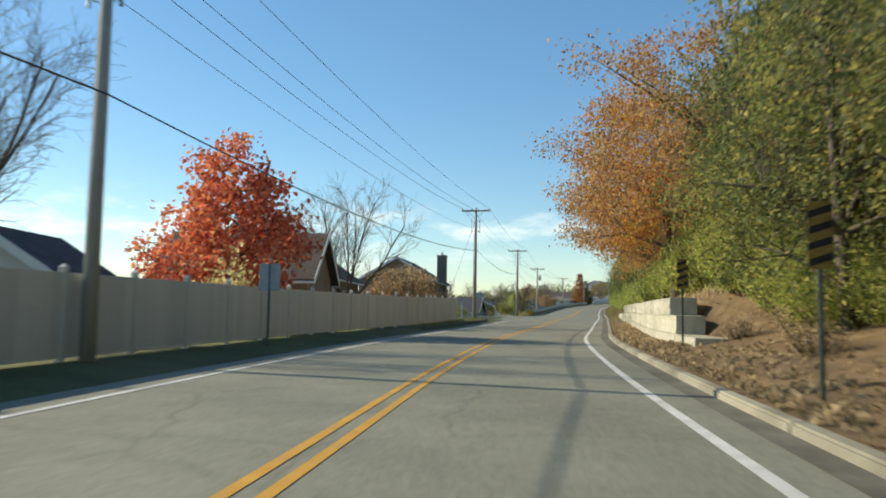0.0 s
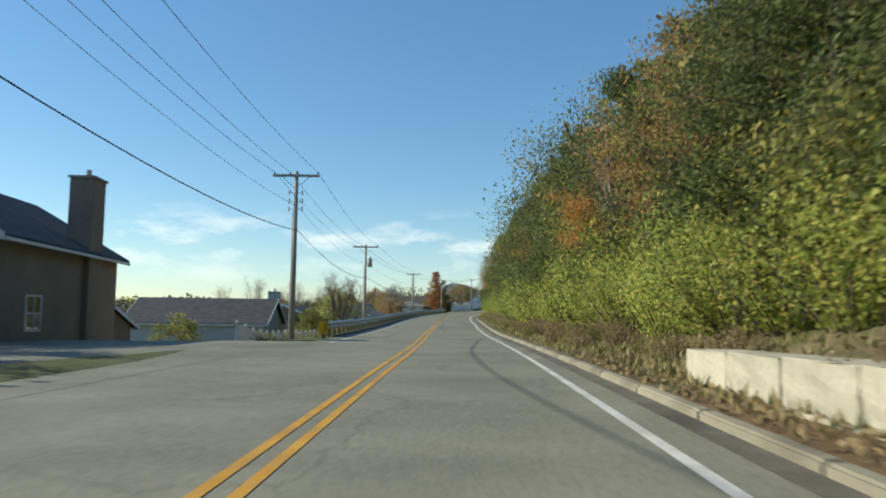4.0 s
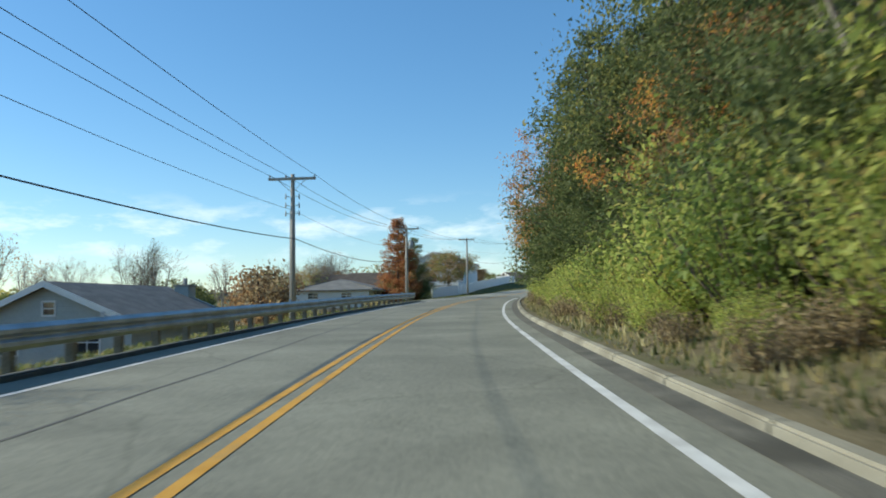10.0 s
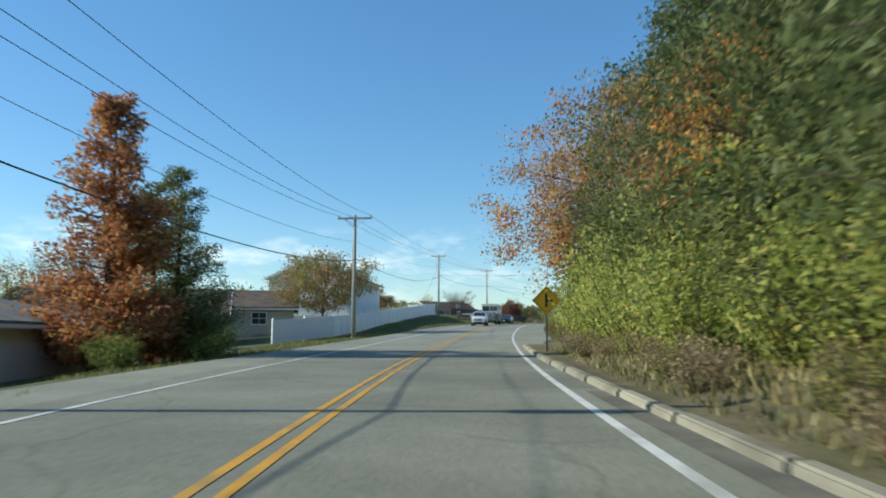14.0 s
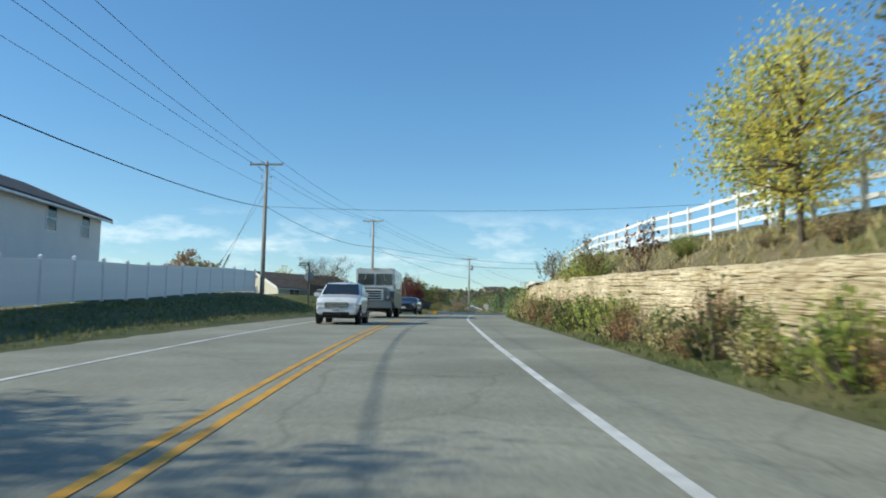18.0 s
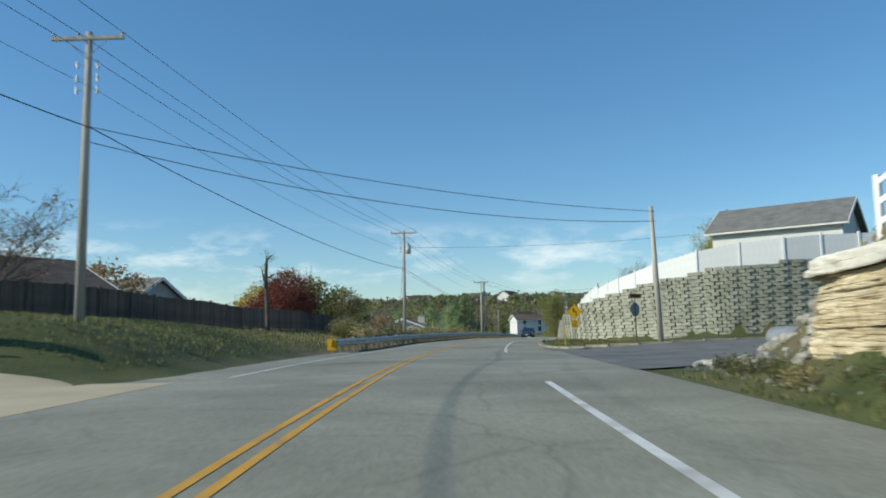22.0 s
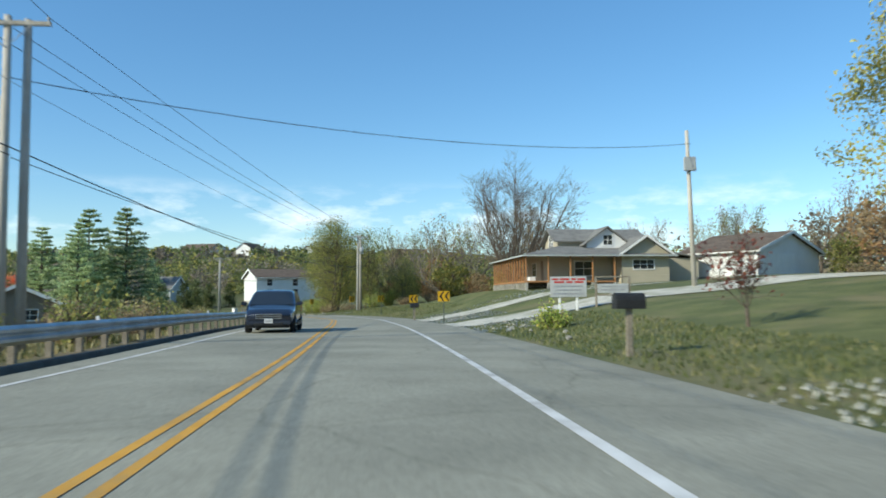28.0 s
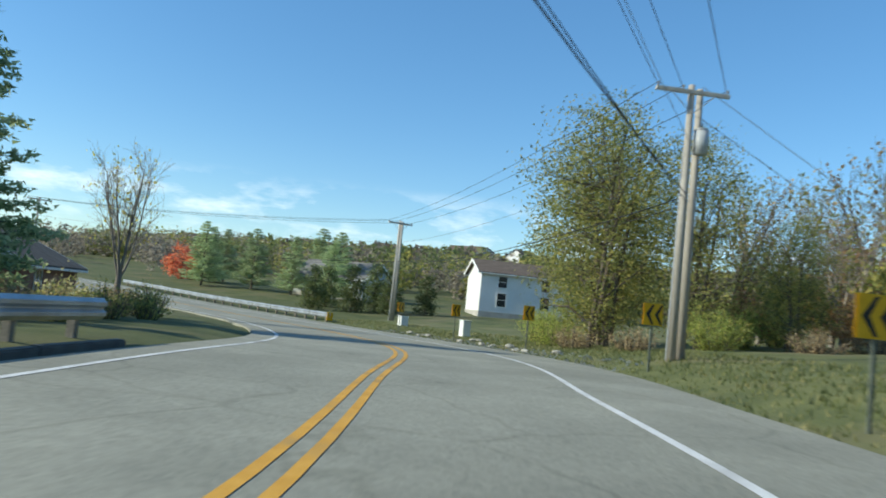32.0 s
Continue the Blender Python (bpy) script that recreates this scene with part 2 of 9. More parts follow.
M["block"] = surface("split_block", (0.24, 0.245, 0.195), (0.44, 0.435, 0.36), 3, 30, 0.95, 0.8, stains=(0.19, 0.195, 0.15), stain_scale=0.9, per_object=0.16)
M["gutter"] = surface("dirty_gutter", (0.095, 0.09, 0.075), (0.19, 0.178, 0.145), 1.4, 30, 0.95, 0.4, stains=(0.065, 0.06, 0.048), stain_scale=0.6)
M["kerb"] = surface("worn_tan_kerb", (0.25, 0.232, 0.178), (0.395, 0.37, 0.29), 1.2, 30, 0.95, 0.5, stains=(0.13, 0.115, 0.085), stain_scale=0.5, per_object=0.14)
M["grass"] = surface("grass", (0.042, 0.058, 0.016), (0.115, 0.122, 0.042), 0.5, 14, 0.95, 0.9, stains=(0.15, 0.125, 0.062), stain_scale=0.18)
M["lawn"] = surface("lawn", (0.062, 0.08, 0.027), (0.15, 0.157, 0.058), 0.6, 18, 0.95, 0.8, stains=(0.20, 0.17, 0.09), stain_scale=0.22)
M["dry"] = surface("dry_verge", (0.095, 0.078, 0.043), (0.205, 0.17, 0.10), 1.2, 16, 0.95, 0.6, stains=(0.10, 0.11, 0.035), stain_scale=0.4)
M["litter"] = surface("leaf_litter", (0.10, 0.065, 0.035), (0.27, 0.18, 0.10), 2.0, 22, 0.95, 0.8, stains=(0.07, 0.05, 0.03), stain_scale=0.5)
M["field"] = surface("far_land", (0.09, 0.095, 0.045), (0.17, 0.15, 0.08), 0.03, 0.4, 0.95, 0.0)
M["gravel"] = surface("pale_gravel", (0.36, 0.345, 0.29), (0.60, 0.58, 0.51), 1.5, 30, 0.95, 0.8, stains=(0.2, 0.2, 0.11), stain_scale=0.5)
M["tan_drive"] = surface("tan_drive", (0.40, 0.33, 0.22), (0.52, 0.44, 0.31), 0.6, 30, 0.9, 0.2)
M["rock"] = surface("limestone", (0.43, 0.365, 0.25), (0.68, 0.61, 0.47), 2.2, 26, 0.95, 1.0, stains=(0.42, 0.335, 0.2), stain_scale=0.8, stretch=(1, 1, 2.6), per_object=0.1)
def cracked(m, scale, squash):
    """Breaks a stone surface with an uneven net of dark joints."""
    n, l = m.node_tree.nodes, m.node_tree.links
    b = n["Principled BSDF"]
    base = b.inputs["Base Color"].links[0].from_socket
    co, mp = n.new("ShaderNodeTexCoord"), n.new("ShaderNodeMapping")
    mp.inputs["Scale"].default_value = squash
    l.new(co.outputs["Object"], mp.inputs[0])
    net = n.new("ShaderNodeTexVoronoi")
    net.feature = "DISTANCE_TO_EDGE"
    net.inputs["Scale"].default_value = scale
    l.new(mp.outputs[0], net.inputs["Vector"])
    cr = ramp_node(n, [(0.0, (0.62, 0.57, 0.49)), (0.03, (0.9, 0.88, 0.84)), (0.06, (1.0, 1.0, 1.0))])
    l.new(net.outputs["Distance"], cr.inputs[0])
    big = n.new("ShaderNodeTexNoise")
    big.inputs["Scale"].default_value, big.inputs["Detail"].default_value = 0.5, 5
    l.new(co.outputs["Object"], big.inputs["Vector"])
    br = ramp_node(n, [(0.35, (0.78, 0.74, 0.66)), (0.65, (1.12, 1.1, 1.06))])
    l.new(big.outputs["Fac"], br.inputs[0])
    for src in (cr, br):
        mul = n.new("ShaderNodeMixRGB")
        mul.blend_type = "MULTIPLY"
        mul.inputs["Fac"].default_value = 1.0
        l.new(base, mul.inputs["Color1"])
        l.new(src.outputs[0], mul.inputs["Color2"])
        base = mul.outputs[0]
    l.new(base, b.inputs["Base Color"])


cracked(M["rock"], 1.6, (1.0, 1.0, 1.7))
M["rock_cap"] = surface("pale_limestone", (0.50, 0.47, 0.40), (0.74, 0.71, 0.64), 1.3, 14, 0.95, 1.0, stains=(0.34, 0.31, 0.26), stain_scale=0.7, per_object=0.06)
M["stone"] = surface("field_stone", (0.24, 0.225, 0.19), (0.46, 0.44, 0.39), 3, 25, 0.95, 0.7, per_object=0.15)
M["vinyl"] = surface("white_vinyl", (0.74, 0.74, 0.73), (0.82, 0.82, 0.81), 0.6, 6, 0.45, 0.03, spec=0.5)
M["tan_vinyl"] = surface("tan_vinyl", (0.66, 0.61, 0.51), (0.73, 0.68, 0.58), 0.6, 8, 0.6, 0.05, per_object=0.06)
M["dark_wood"] = surface("dark_fence_wood", (0.085, 0.066, 0.052), (0.17, 0.135, 0.11), 2, 20, 0.9, 0.3, stretch=(1, 1, 0.15), per_object=0.25)
M["pole_wood"] = surface("pole_wood", (0.30, 0.275, 0.235), (0.50, 0.47, 0.415), 2, 24, 0.9, 0.4, stretch=(3, 3, 0.2), per_object=0.15)
M["porch_wood"] = surface("porch_wood", (0.28, 0.13, 0.05), (0.42, 0.22, 0.1), 2, 20, 0.7, 0.2, stretch=(2, 2, 0.3))
M["post_wood"] = surface("post_wood", (0.17, 0.145, 0.11), (0.30, 0.265, 0.21), 3, 24, 0.9, 0.3)
M["galv"] = surface("galvanised", (0.36, 0.38, 0.40), (0.5, 0.52, 0.54), 2, 18, 0.42, 0.08, metal=0.75, stains=(0.3, 0.3, 0.3), stain_scale=0.7)
M["steel"] = surface("grey_steel", (0.28, 0.29, 0.3), (0.4, 0.41, 0.42), 3, 20, 0.5, 0.05, metal=0.5)
M["post_steel"] = surface("sign_post_steel", (0.10, 0.12, 0.10), (0.18, 0.2, 0.17), 4, 30, 0.6, 0.1, metal=0.4)
M["wire"] = surface("cable", (0.02, 0.02, 0.022), (0.045, 0.045, 0.05), 4, 30, 0.6, 0)
M["wire_pale"] = surface("bare_wire", (0.13, 0.14, 0.15), (0.2, 0.21, 0.22), 4, 30, 0.5, 0, metal=0.5)
M["porcelain"] = surface("porcelain", (0.2, 0.2, 0.2), (0.3, 0.3, 0.3), 4, 30, 0.3, 0)
M["transformer"] = surface("transformer_grey", (0.34, 0.36, 0.37), (0.44, 0.46, 0.47), 2, 20, 0.45, 0.05)
M["bark"] = surface("bark", (0.07, 0.055, 0.042), (0.18, 0.15, 0.12), 3, 25, 0.95, 0.7, stretch=(2, 2, 0.5), per_object=0.15)
M["bark_pale"] = surface("pale_bark", (0.16, 0.14, 0.12), (0.33, 0.30, 0.26), 3, 25, 0.95, 0.5, stretch=(2, 2, 0.5), per_object=0.15)
M["sign_yellow"] = surface("sign_yellow", (0.62, 0.34, 0.01), (0.72, 0.41, 0.02), 1.5, 12, 0.5, 0.02)
# sign yellow darkened for dirt and for the markers' backlit shade
M["sign_dirty_shaded"] = surface("dirty_backlit_sign_yellow", (0.16, 0.11, 0.03), (0.34, 0.23, 0.05), 3, 22, 0.7, 0.1)
M["board_grey"] = surface("grey_board", (0.34, 0.35, 0.35), (0.46, 0.47, 0.47), 2, 14, 0.7, 0.05)
M["sign_white"] = surface("sign_white", (0.6, 0.6, 0.6), (0.72, 0.72, 0.72), 2, 12, 0.5, 0.02)
M["sign_green"] = surface("sign_green", (0.02, 0.10, 0.05), (0.03, 0.14, 0.07), 2, 12, 0.5, 0.02)
M["sign_red"] = surface("sign_red", (0.35, 0.03, 0.03), (0.45, 0.05, 0.04), 2, 12, 0.5, 0.02)
M["black"] = surface("black_paint", (0.012, 0.012, 0.012), (0.03, 0.03, 0.03), 3, 20, 0.5, 0.02)
M["rubber"] = surface("rubber", (0.015, 0.015, 0.016), (0.035, 0.035, 0.036), 6, 40, 0.8, 0.2)
M["roof_brown"] = surface("brown_shingles", (0.085, 0.065, 0.05), (0.16, 0.125, 0.1), 1.2, 14, 0.95, 0.5, stretch=(1, 1, 2.5))
M["roof_grey"] = surface("grey_shingles", (0.13, 0.13, 0.125), (0.23, 0.225, 0.21), 1.2, 14, 0.95, 0.5, stretch=(1, 1, 2.5))
M["roof_dark"] = surface("dark_shingles", (0.05, 0.052, 0.06), (0.10, 0.10, 0.11), 1.2, 14, 0.95, 0.5, stretch=(1, 1, 2.5))
for key, a, c in (("tan", (0.40, 0.35, 0.25), (0.47, 0.41, 0.30)), ("cream", (0.55, 0.51, 0.42), (0.62, 0.58, 0.48)), ("whiteside", (0.68, 0.68, 0.66), (0.76, 0.76, 0.74)),
                  ("greyside", (0.36, 0.38, 0.37), (0.44, 0.46, 0.45)), ("brown", (0.14, 0.10, 0.075), (0.2, 0.15, 0.115)), ("brickred", (0.2, 0.1, 0.07), (0.3, 0.17, 0.12))):
    M[key] = surface("siding_" + key, a, c, 0.8, 10, 0.75, 0.08, stretch=(1, 1, 6))
M["trim"] = surface("white_trim", (0.68, 0.68, 0.66), (0.78, 0.78, 0.76), 1, 12, 0.6, 0.03)
M["brick"] = surface("chimney_brick", (0.24, 0.16, 0.12), (0.38, 0.28, 0.22), 5, 30, 0.9, 0.4, stretch=(1, 1, 3))


def plain_gloss(name, col, rough, metal=0.0, coat=0.0, spec=0.5):
    m, n, l, b = nodes_of(name, rough, metal, spec)
    t = n.new("ShaderNodeTexNoise")
    t.inputs["Scale"].default_value, t.inputs["Detail"].default_value = 5, 4
    r = ramp_node(n, [(0.3, tuple(v * 0.9 for v in col)), (0.7, tuple(min(1, v * 1.08) for v in col))])
    l.new(t.outputs["Fac"], r.inputs[0])
    l.new(r.outputs[0], b.inputs["Base Color"])
    b.inputs["Coat Weight"].default_value = coat
    return m


M["glass"] = plain_gloss("window_glass", (0.03, 0.035, 0.04), 0.06, 0, 0, 0.9)
M["car_glass"] = plain_gloss("car_glass", (0.02, 0.024, 0.028), 0.05, 0, 0, 0.9)
M["paint_white"] = plain_gloss("white_car_paint", (0.72, 0.73, 0.74), 0.3, 0, 0.8)
M["paint_navy"] = plain_gloss("navy_car_paint", (0.02, 0.028, 0.05), 0.25, 0.3, 0.9)
M["paint_red"] = plain_gloss("red_car_paint", (0.5, 0.02, 0.02), 0.28, 0, 0.9)
M["paint_black"] = plain_gloss("black_car_paint", (0.015, 0.02, 0.022), 0.25, 0.2, 0.9)
M["truck_body"] = plain_gloss("armored_truck_white", (0.62, 0.62, 0.58), 0.4, 0, 0.4)
M["truck_dark"] = plain_gloss("armored_truck_grey", (0.12, 0.14, 0.15), 0.4, 0, 0.4)
M["chrome"] = plain_gloss("chrome", (0.6, 0.6, 0.62), 0.15, 0.9)
M["lamp_glass"] = plain_gloss("lamp_glass", (0.6, 0.62, 0.65), 0.12, 0, 0.6)
M["lamp_red"] = plain_gloss("tail_lamp", (0.4, 0.02, 0.02), 0.2, 0, 0.6)

LEAF = {
    "box": foliage("clipped_leaves", [(0, (0.09, 0.12, 0.065)), (0.5, (0.17, 0.21, 0.11)), (1, (0.29, 0.33, 0.19))], 0.3),
    "green": foliage("green_leaves", [(0, (0.10, 0.155, 0.045)), (0.5, (0.21, 0.28, 0.07)), (1, (0.37, 0.42, 0.11))], 0.55),
    "lime": foliage("yellow_green_leaves", [(0, (0.19, 0.26, 0.065)), (0.45, (0.41, 0.48, 0.12)), (0.85, (0.61, 0.62, 0.18)), (1, (0.68, 0.52, 0.17))], 0.55),
    "orange": foliage("orange_leaves", [(0, (0.299, 0.123, 0.0518)), (0.4, (0.719, 0.277, 0.0783)), (0.8, (0.72, 0.476, 0.111)), (1, (0.454, 0.366, 0.1))]),
    "ember": foliage("ember_needles", [(0, (0.34, 0.13, 0.06)), (0.5, (0.58, 0.25, 0.11)), (0.85, (0.70, 0.38, 0.17)), (1, (0.5, 0.42, 0.15))]),
    "red": foliage("red_leaves", [(0, (0.40, 0.10, 0.065)), (0.5, (0.66, 0.18, 0.095)), (1, (0.72, 0.36, 0.18))]),
    "rust": foliage("rust_leaves", [(0, (0.23, 0.13, 0.075)), (0.5, (0.41, 0.245, 0.125)), (1, (0.58, 0.38, 0.18))]),
    "maroon": foliage("maroon_leaves", [(0, (0.11, 0.042, 0.042)), (0.5, (0.235, 0.07, 0.06)), (1, (0.38, 0.135, 0.09))]),
    "wintry": foliage("thin_bare_woods", [(0, (0.14, 0.12, 0.10)), (0.5, (0.24, 0.21, 0.165)), (1, (0.36, 0.31, 0.23))], 0.4),
    "dark": foliage("dark_evergreen", [(0, (0.07, 0.098, 0.038)), (0.6, (0.145, 0.178, 0.07)), (1, (0.26, 0.285, 0.115))], 0.45),
    "pine": foliage("pine_needles", [(0, (0.20, 0.29, 0.14)), (0.6, (0.42, 0.52, 0.27)), (1, (0.62, 0.66, 0.36))], 0.55),
    "yellow": foliage("golden_leaves", [(0, (0.454, 0.344, 0.0783)), (0.5, (0.72, 0.609, 0.123)), (1, (0.72, 0.72, 0.189))]),
    "olive": foliage("olive_leaves", [(0, (0.123, 0.145, 0.0562)), (0.5, (0.255, 0.277, 0.0893)), (1, (0.498, 0.432, 0.123))]),
    "brownish": foliage("withered_leaves", [(0, (0.2, 0.148, 0.088)), (0.5, (0.37, 0.285, 0.165)), (1, (0.57, 0.455, 0.27))]),
    "straw": foliage("dry_grass_blades", [(0, (0.277, 0.233, 0.1)), (0.5, (0.565, 0.454, 0.211)), (1, (0.72, 0.675, 0.388))]),
    "blade": foliage("green_grass_blades", [(0, (0.085, 0.105, 0.036)), (0.6, (0.17, 0.19, 0.068)), (1, (0.34, 0.30, 0.14))]),
}


# ---- building helpers ----
def mesh_from(name, verts, faces, mat, smooth=False):
    me = bpy.data.meshes.new(name)
    me.from_pydata([tuple(v) for v in verts], [], [tuple(f) for f in faces])
    me.materials.append(M[mat] if isinstance(mat, str) else mat)
    if smooth:
        me.polygons.foreach_set("use_smooth", [True] * len(me.polygons))
    me.update()
    return me


def mesh_np(name, verts, faces, mat):
    """Verts (n, 3) and faces (m, k) as arrays."""
    verts, faces = np.asarray(verts, np.float32), np.asarray(faces, np.int32)
    me = bpy.data.meshes.new(name)
    k = faces.shape[1]
    me.vertices.add(len(verts))
    me.vertices.foreach_set("co", verts.ravel())
    me.loops.add(faces.size)
    me.loops.foreach_set("vertex_index", faces.ravel())
    me.polygons.add(len(faces))
    me.polygons.foreach_set("loop_start", np.arange(len(faces), dtype=np.int32) * k)
    me.polygons.foreach_set("loop_total", np.full(len(faces), k, np.int32))
    me.materials.append(M[mat] if isinstance(mat, str) else mat)
    me.polygons.foreach_set("use_smooth", np.zeros(len(faces), bool))
    me.update(calc_edges=True)
    me.validate()
    return me


def bm_mesh(name, bm, mat, smooth=False):
    me = bpy.data.meshes.new(name)
    bm.to_mesh(me)
    bm.free()
    me.materials.append(M[mat] if isinstance(mat, str) else mat)
    if smooth:
        me.polygons.foreach_set("use_smooth", [True] * len(me.polygons))
    return me


def part(name, data, parent, at=None, label="", mat=None):
    """One mesh object under a thing or a part."""
    me = bm_mesh(name, data, mat) if isinstance(data, bmesh.types.BMesh) else data
    ob = new(name, me)
    ob.parent = parent
    if at is not None:
        ob.matrix_basis = at
    return tagged(ob, label)


def thing(name, label, category, at=None, group="", kind=""):
    ob = new(name)
    ob.empty_display_size = 0.2
    if at is not None:
        ob.matrix_basis = at
    return tagged(ob, label, category, group, kind)


def solid(name, me, label, category, at=None, group="", kind=""):
    ob = new(name, me)
    if at is not None:
        ob.matrix_basis = at
    return tagged(ob, label, category, group, kind)


def box(bm, x0, x1, y0, y1, z0, z1, bevel=0.0):
    r = bmesh.ops.create_cube(bm, size=1, matrix=Matrix.Translation(((x0 + x1) / 2, (y0 + y1) / 2, (z0 + z1) / 2)) @ Matrix.Diagonal((x1 - x0, y1 - y0, z1 - z0, 1)))
    if bevel:
        es = list({e for v in r["verts"] for e in v.link_edges})
        bmesh.ops.bevel(bm, geom=es, offset=bevel, segments=2, affect="EDGES", clamp_overlap=True)
    return bm


def boxm(name, x0, x1, y0, y1, z0, z1, mat, bevel=0.0):
    return bm_mesh(name, box(bmesh.new(), x0, x1, y0, y1, z0, z1, bevel), mat)


def rod(bm, p0, p1, r0, r1=None, n=8):
    p0, p1 = Vector(p0), Vector(p1)
    r1 = r0 if r1 is None else r1
    v = p1 - p0
    m = Matrix.Translation((p0 + p1) / 2) @ v.to_track_quat("Z", "Y").to_matrix().to_4x4()
    bmesh.ops.create_cone(bm, cap_ends=True, segments=n, radius1=r0, radius2=r1, depth=v.length, matrix=m)
    return bm


def prism(bm, outline, y0, y1):
    """A polygon in xz, drawn out along y."""
    a = [bm.verts.new((x, y0, z)) for x, z in outline]
    b = [bm.verts.new((x, y1, z)) for x, z in outline]
    bm.faces.new(a)
    bm.faces.new(b[::-1])
    for i in range(len(a)):
        j = (i + 1) % len(a)
        bm.faces.new((a[i], b[i], b[j], a[j]))
    bmesh.ops.recalc_face_normals(bm, faces=bm.faces)
    return bm


# ---- the road's line ----
def spline(points, per=40):
    n = np.asarray(points, float)
    p = np.vstack([2 * n[0] - n[1], n, 2 * n[-1] - n[-2]])
    out = []
    for i in range(len(n) - 1):
        u = np.linspace(0, 1, per, endpoint=False)[:, None]
        a, b, c, d = p[i:i + 4]
        out.append(0.5 * (2 * b + (c - a) * u + (2 * a - 5 * b + 4 * c - d) * u**2 + (3 * b - a - 3 * c + d) * u**3))
    return np.vstack(out + [n[-1:]])


LINE = spline(np.c_[np.array(ROAD_PLAN), np.array(ROAD_RISE)])
S_AT = np.r_[0, np.cumsum(np.hypot(*np.diff(LINE[:, :2], axis=0).T))] - 60.0
TANG = np.gradient(LINE[:, :2], axis=0)
TANG /= np.linalg.norm(TANG, axis=1, keepdims=True)
S_END = float(S_AT[-1])


def road_at(s):
    """Centre x, y, z and unit tangent at the distance s along the road; works on arrays."""
    s = np.asarray(s, float)
    x, y, z = (np.interp(s, S_AT, LINE[:, k]) for k in range(3))
    tx, ty = np.interp(s, S_AT, TANG[:, 0]), np.interp(s, S_AT, TANG[:, 1])
    over = s - np.clip(s, S_AT[0], S_AT[-1])
    return x + over * tx, y + over * ty, z, tx, ty


def xy(s, d):
    x, y, z, tx, ty = road_at(s)
    return x + ty * d, y - tx * d


def heading(s):
    """The turn about z, in degrees, that lays local +y along the road."""
    _, _, _, tx, ty = road_at(s)
    return math.degrees(math.atan2(-float(tx), float(ty)))


def sd_of(px, py):
    """Distance along the road and to its right, and the road's height, for arrays of points."""
    px, py = np.atleast_1d(px).astype(float), np.atleast_1d(py).astype(float)
    lx, ly = LINE[::4, 0], LINE[::4, 1]
    k = np.empty(len(px), int)
    for a in range(0, len(px), 4000):
        q = (px[a:a + 4000, None] - lx) ** 2 + (py[a:a + 4000, None] - ly) ** 2
        k[a:a + 4000] = q.argmin(1)
    k *= 4
    vx, vy = px - LINE[k, 0], py - LINE[k, 1]
    along = vx * TANG[k, 0] + vy * TANG[k, 1]
    s = S_AT[k] + np.clip(along, -3, 3)
    return s, vx * TANG[k, 1] - vy * TANG[k, 0], np.interp(s, S_AT, LINE[:, 2])


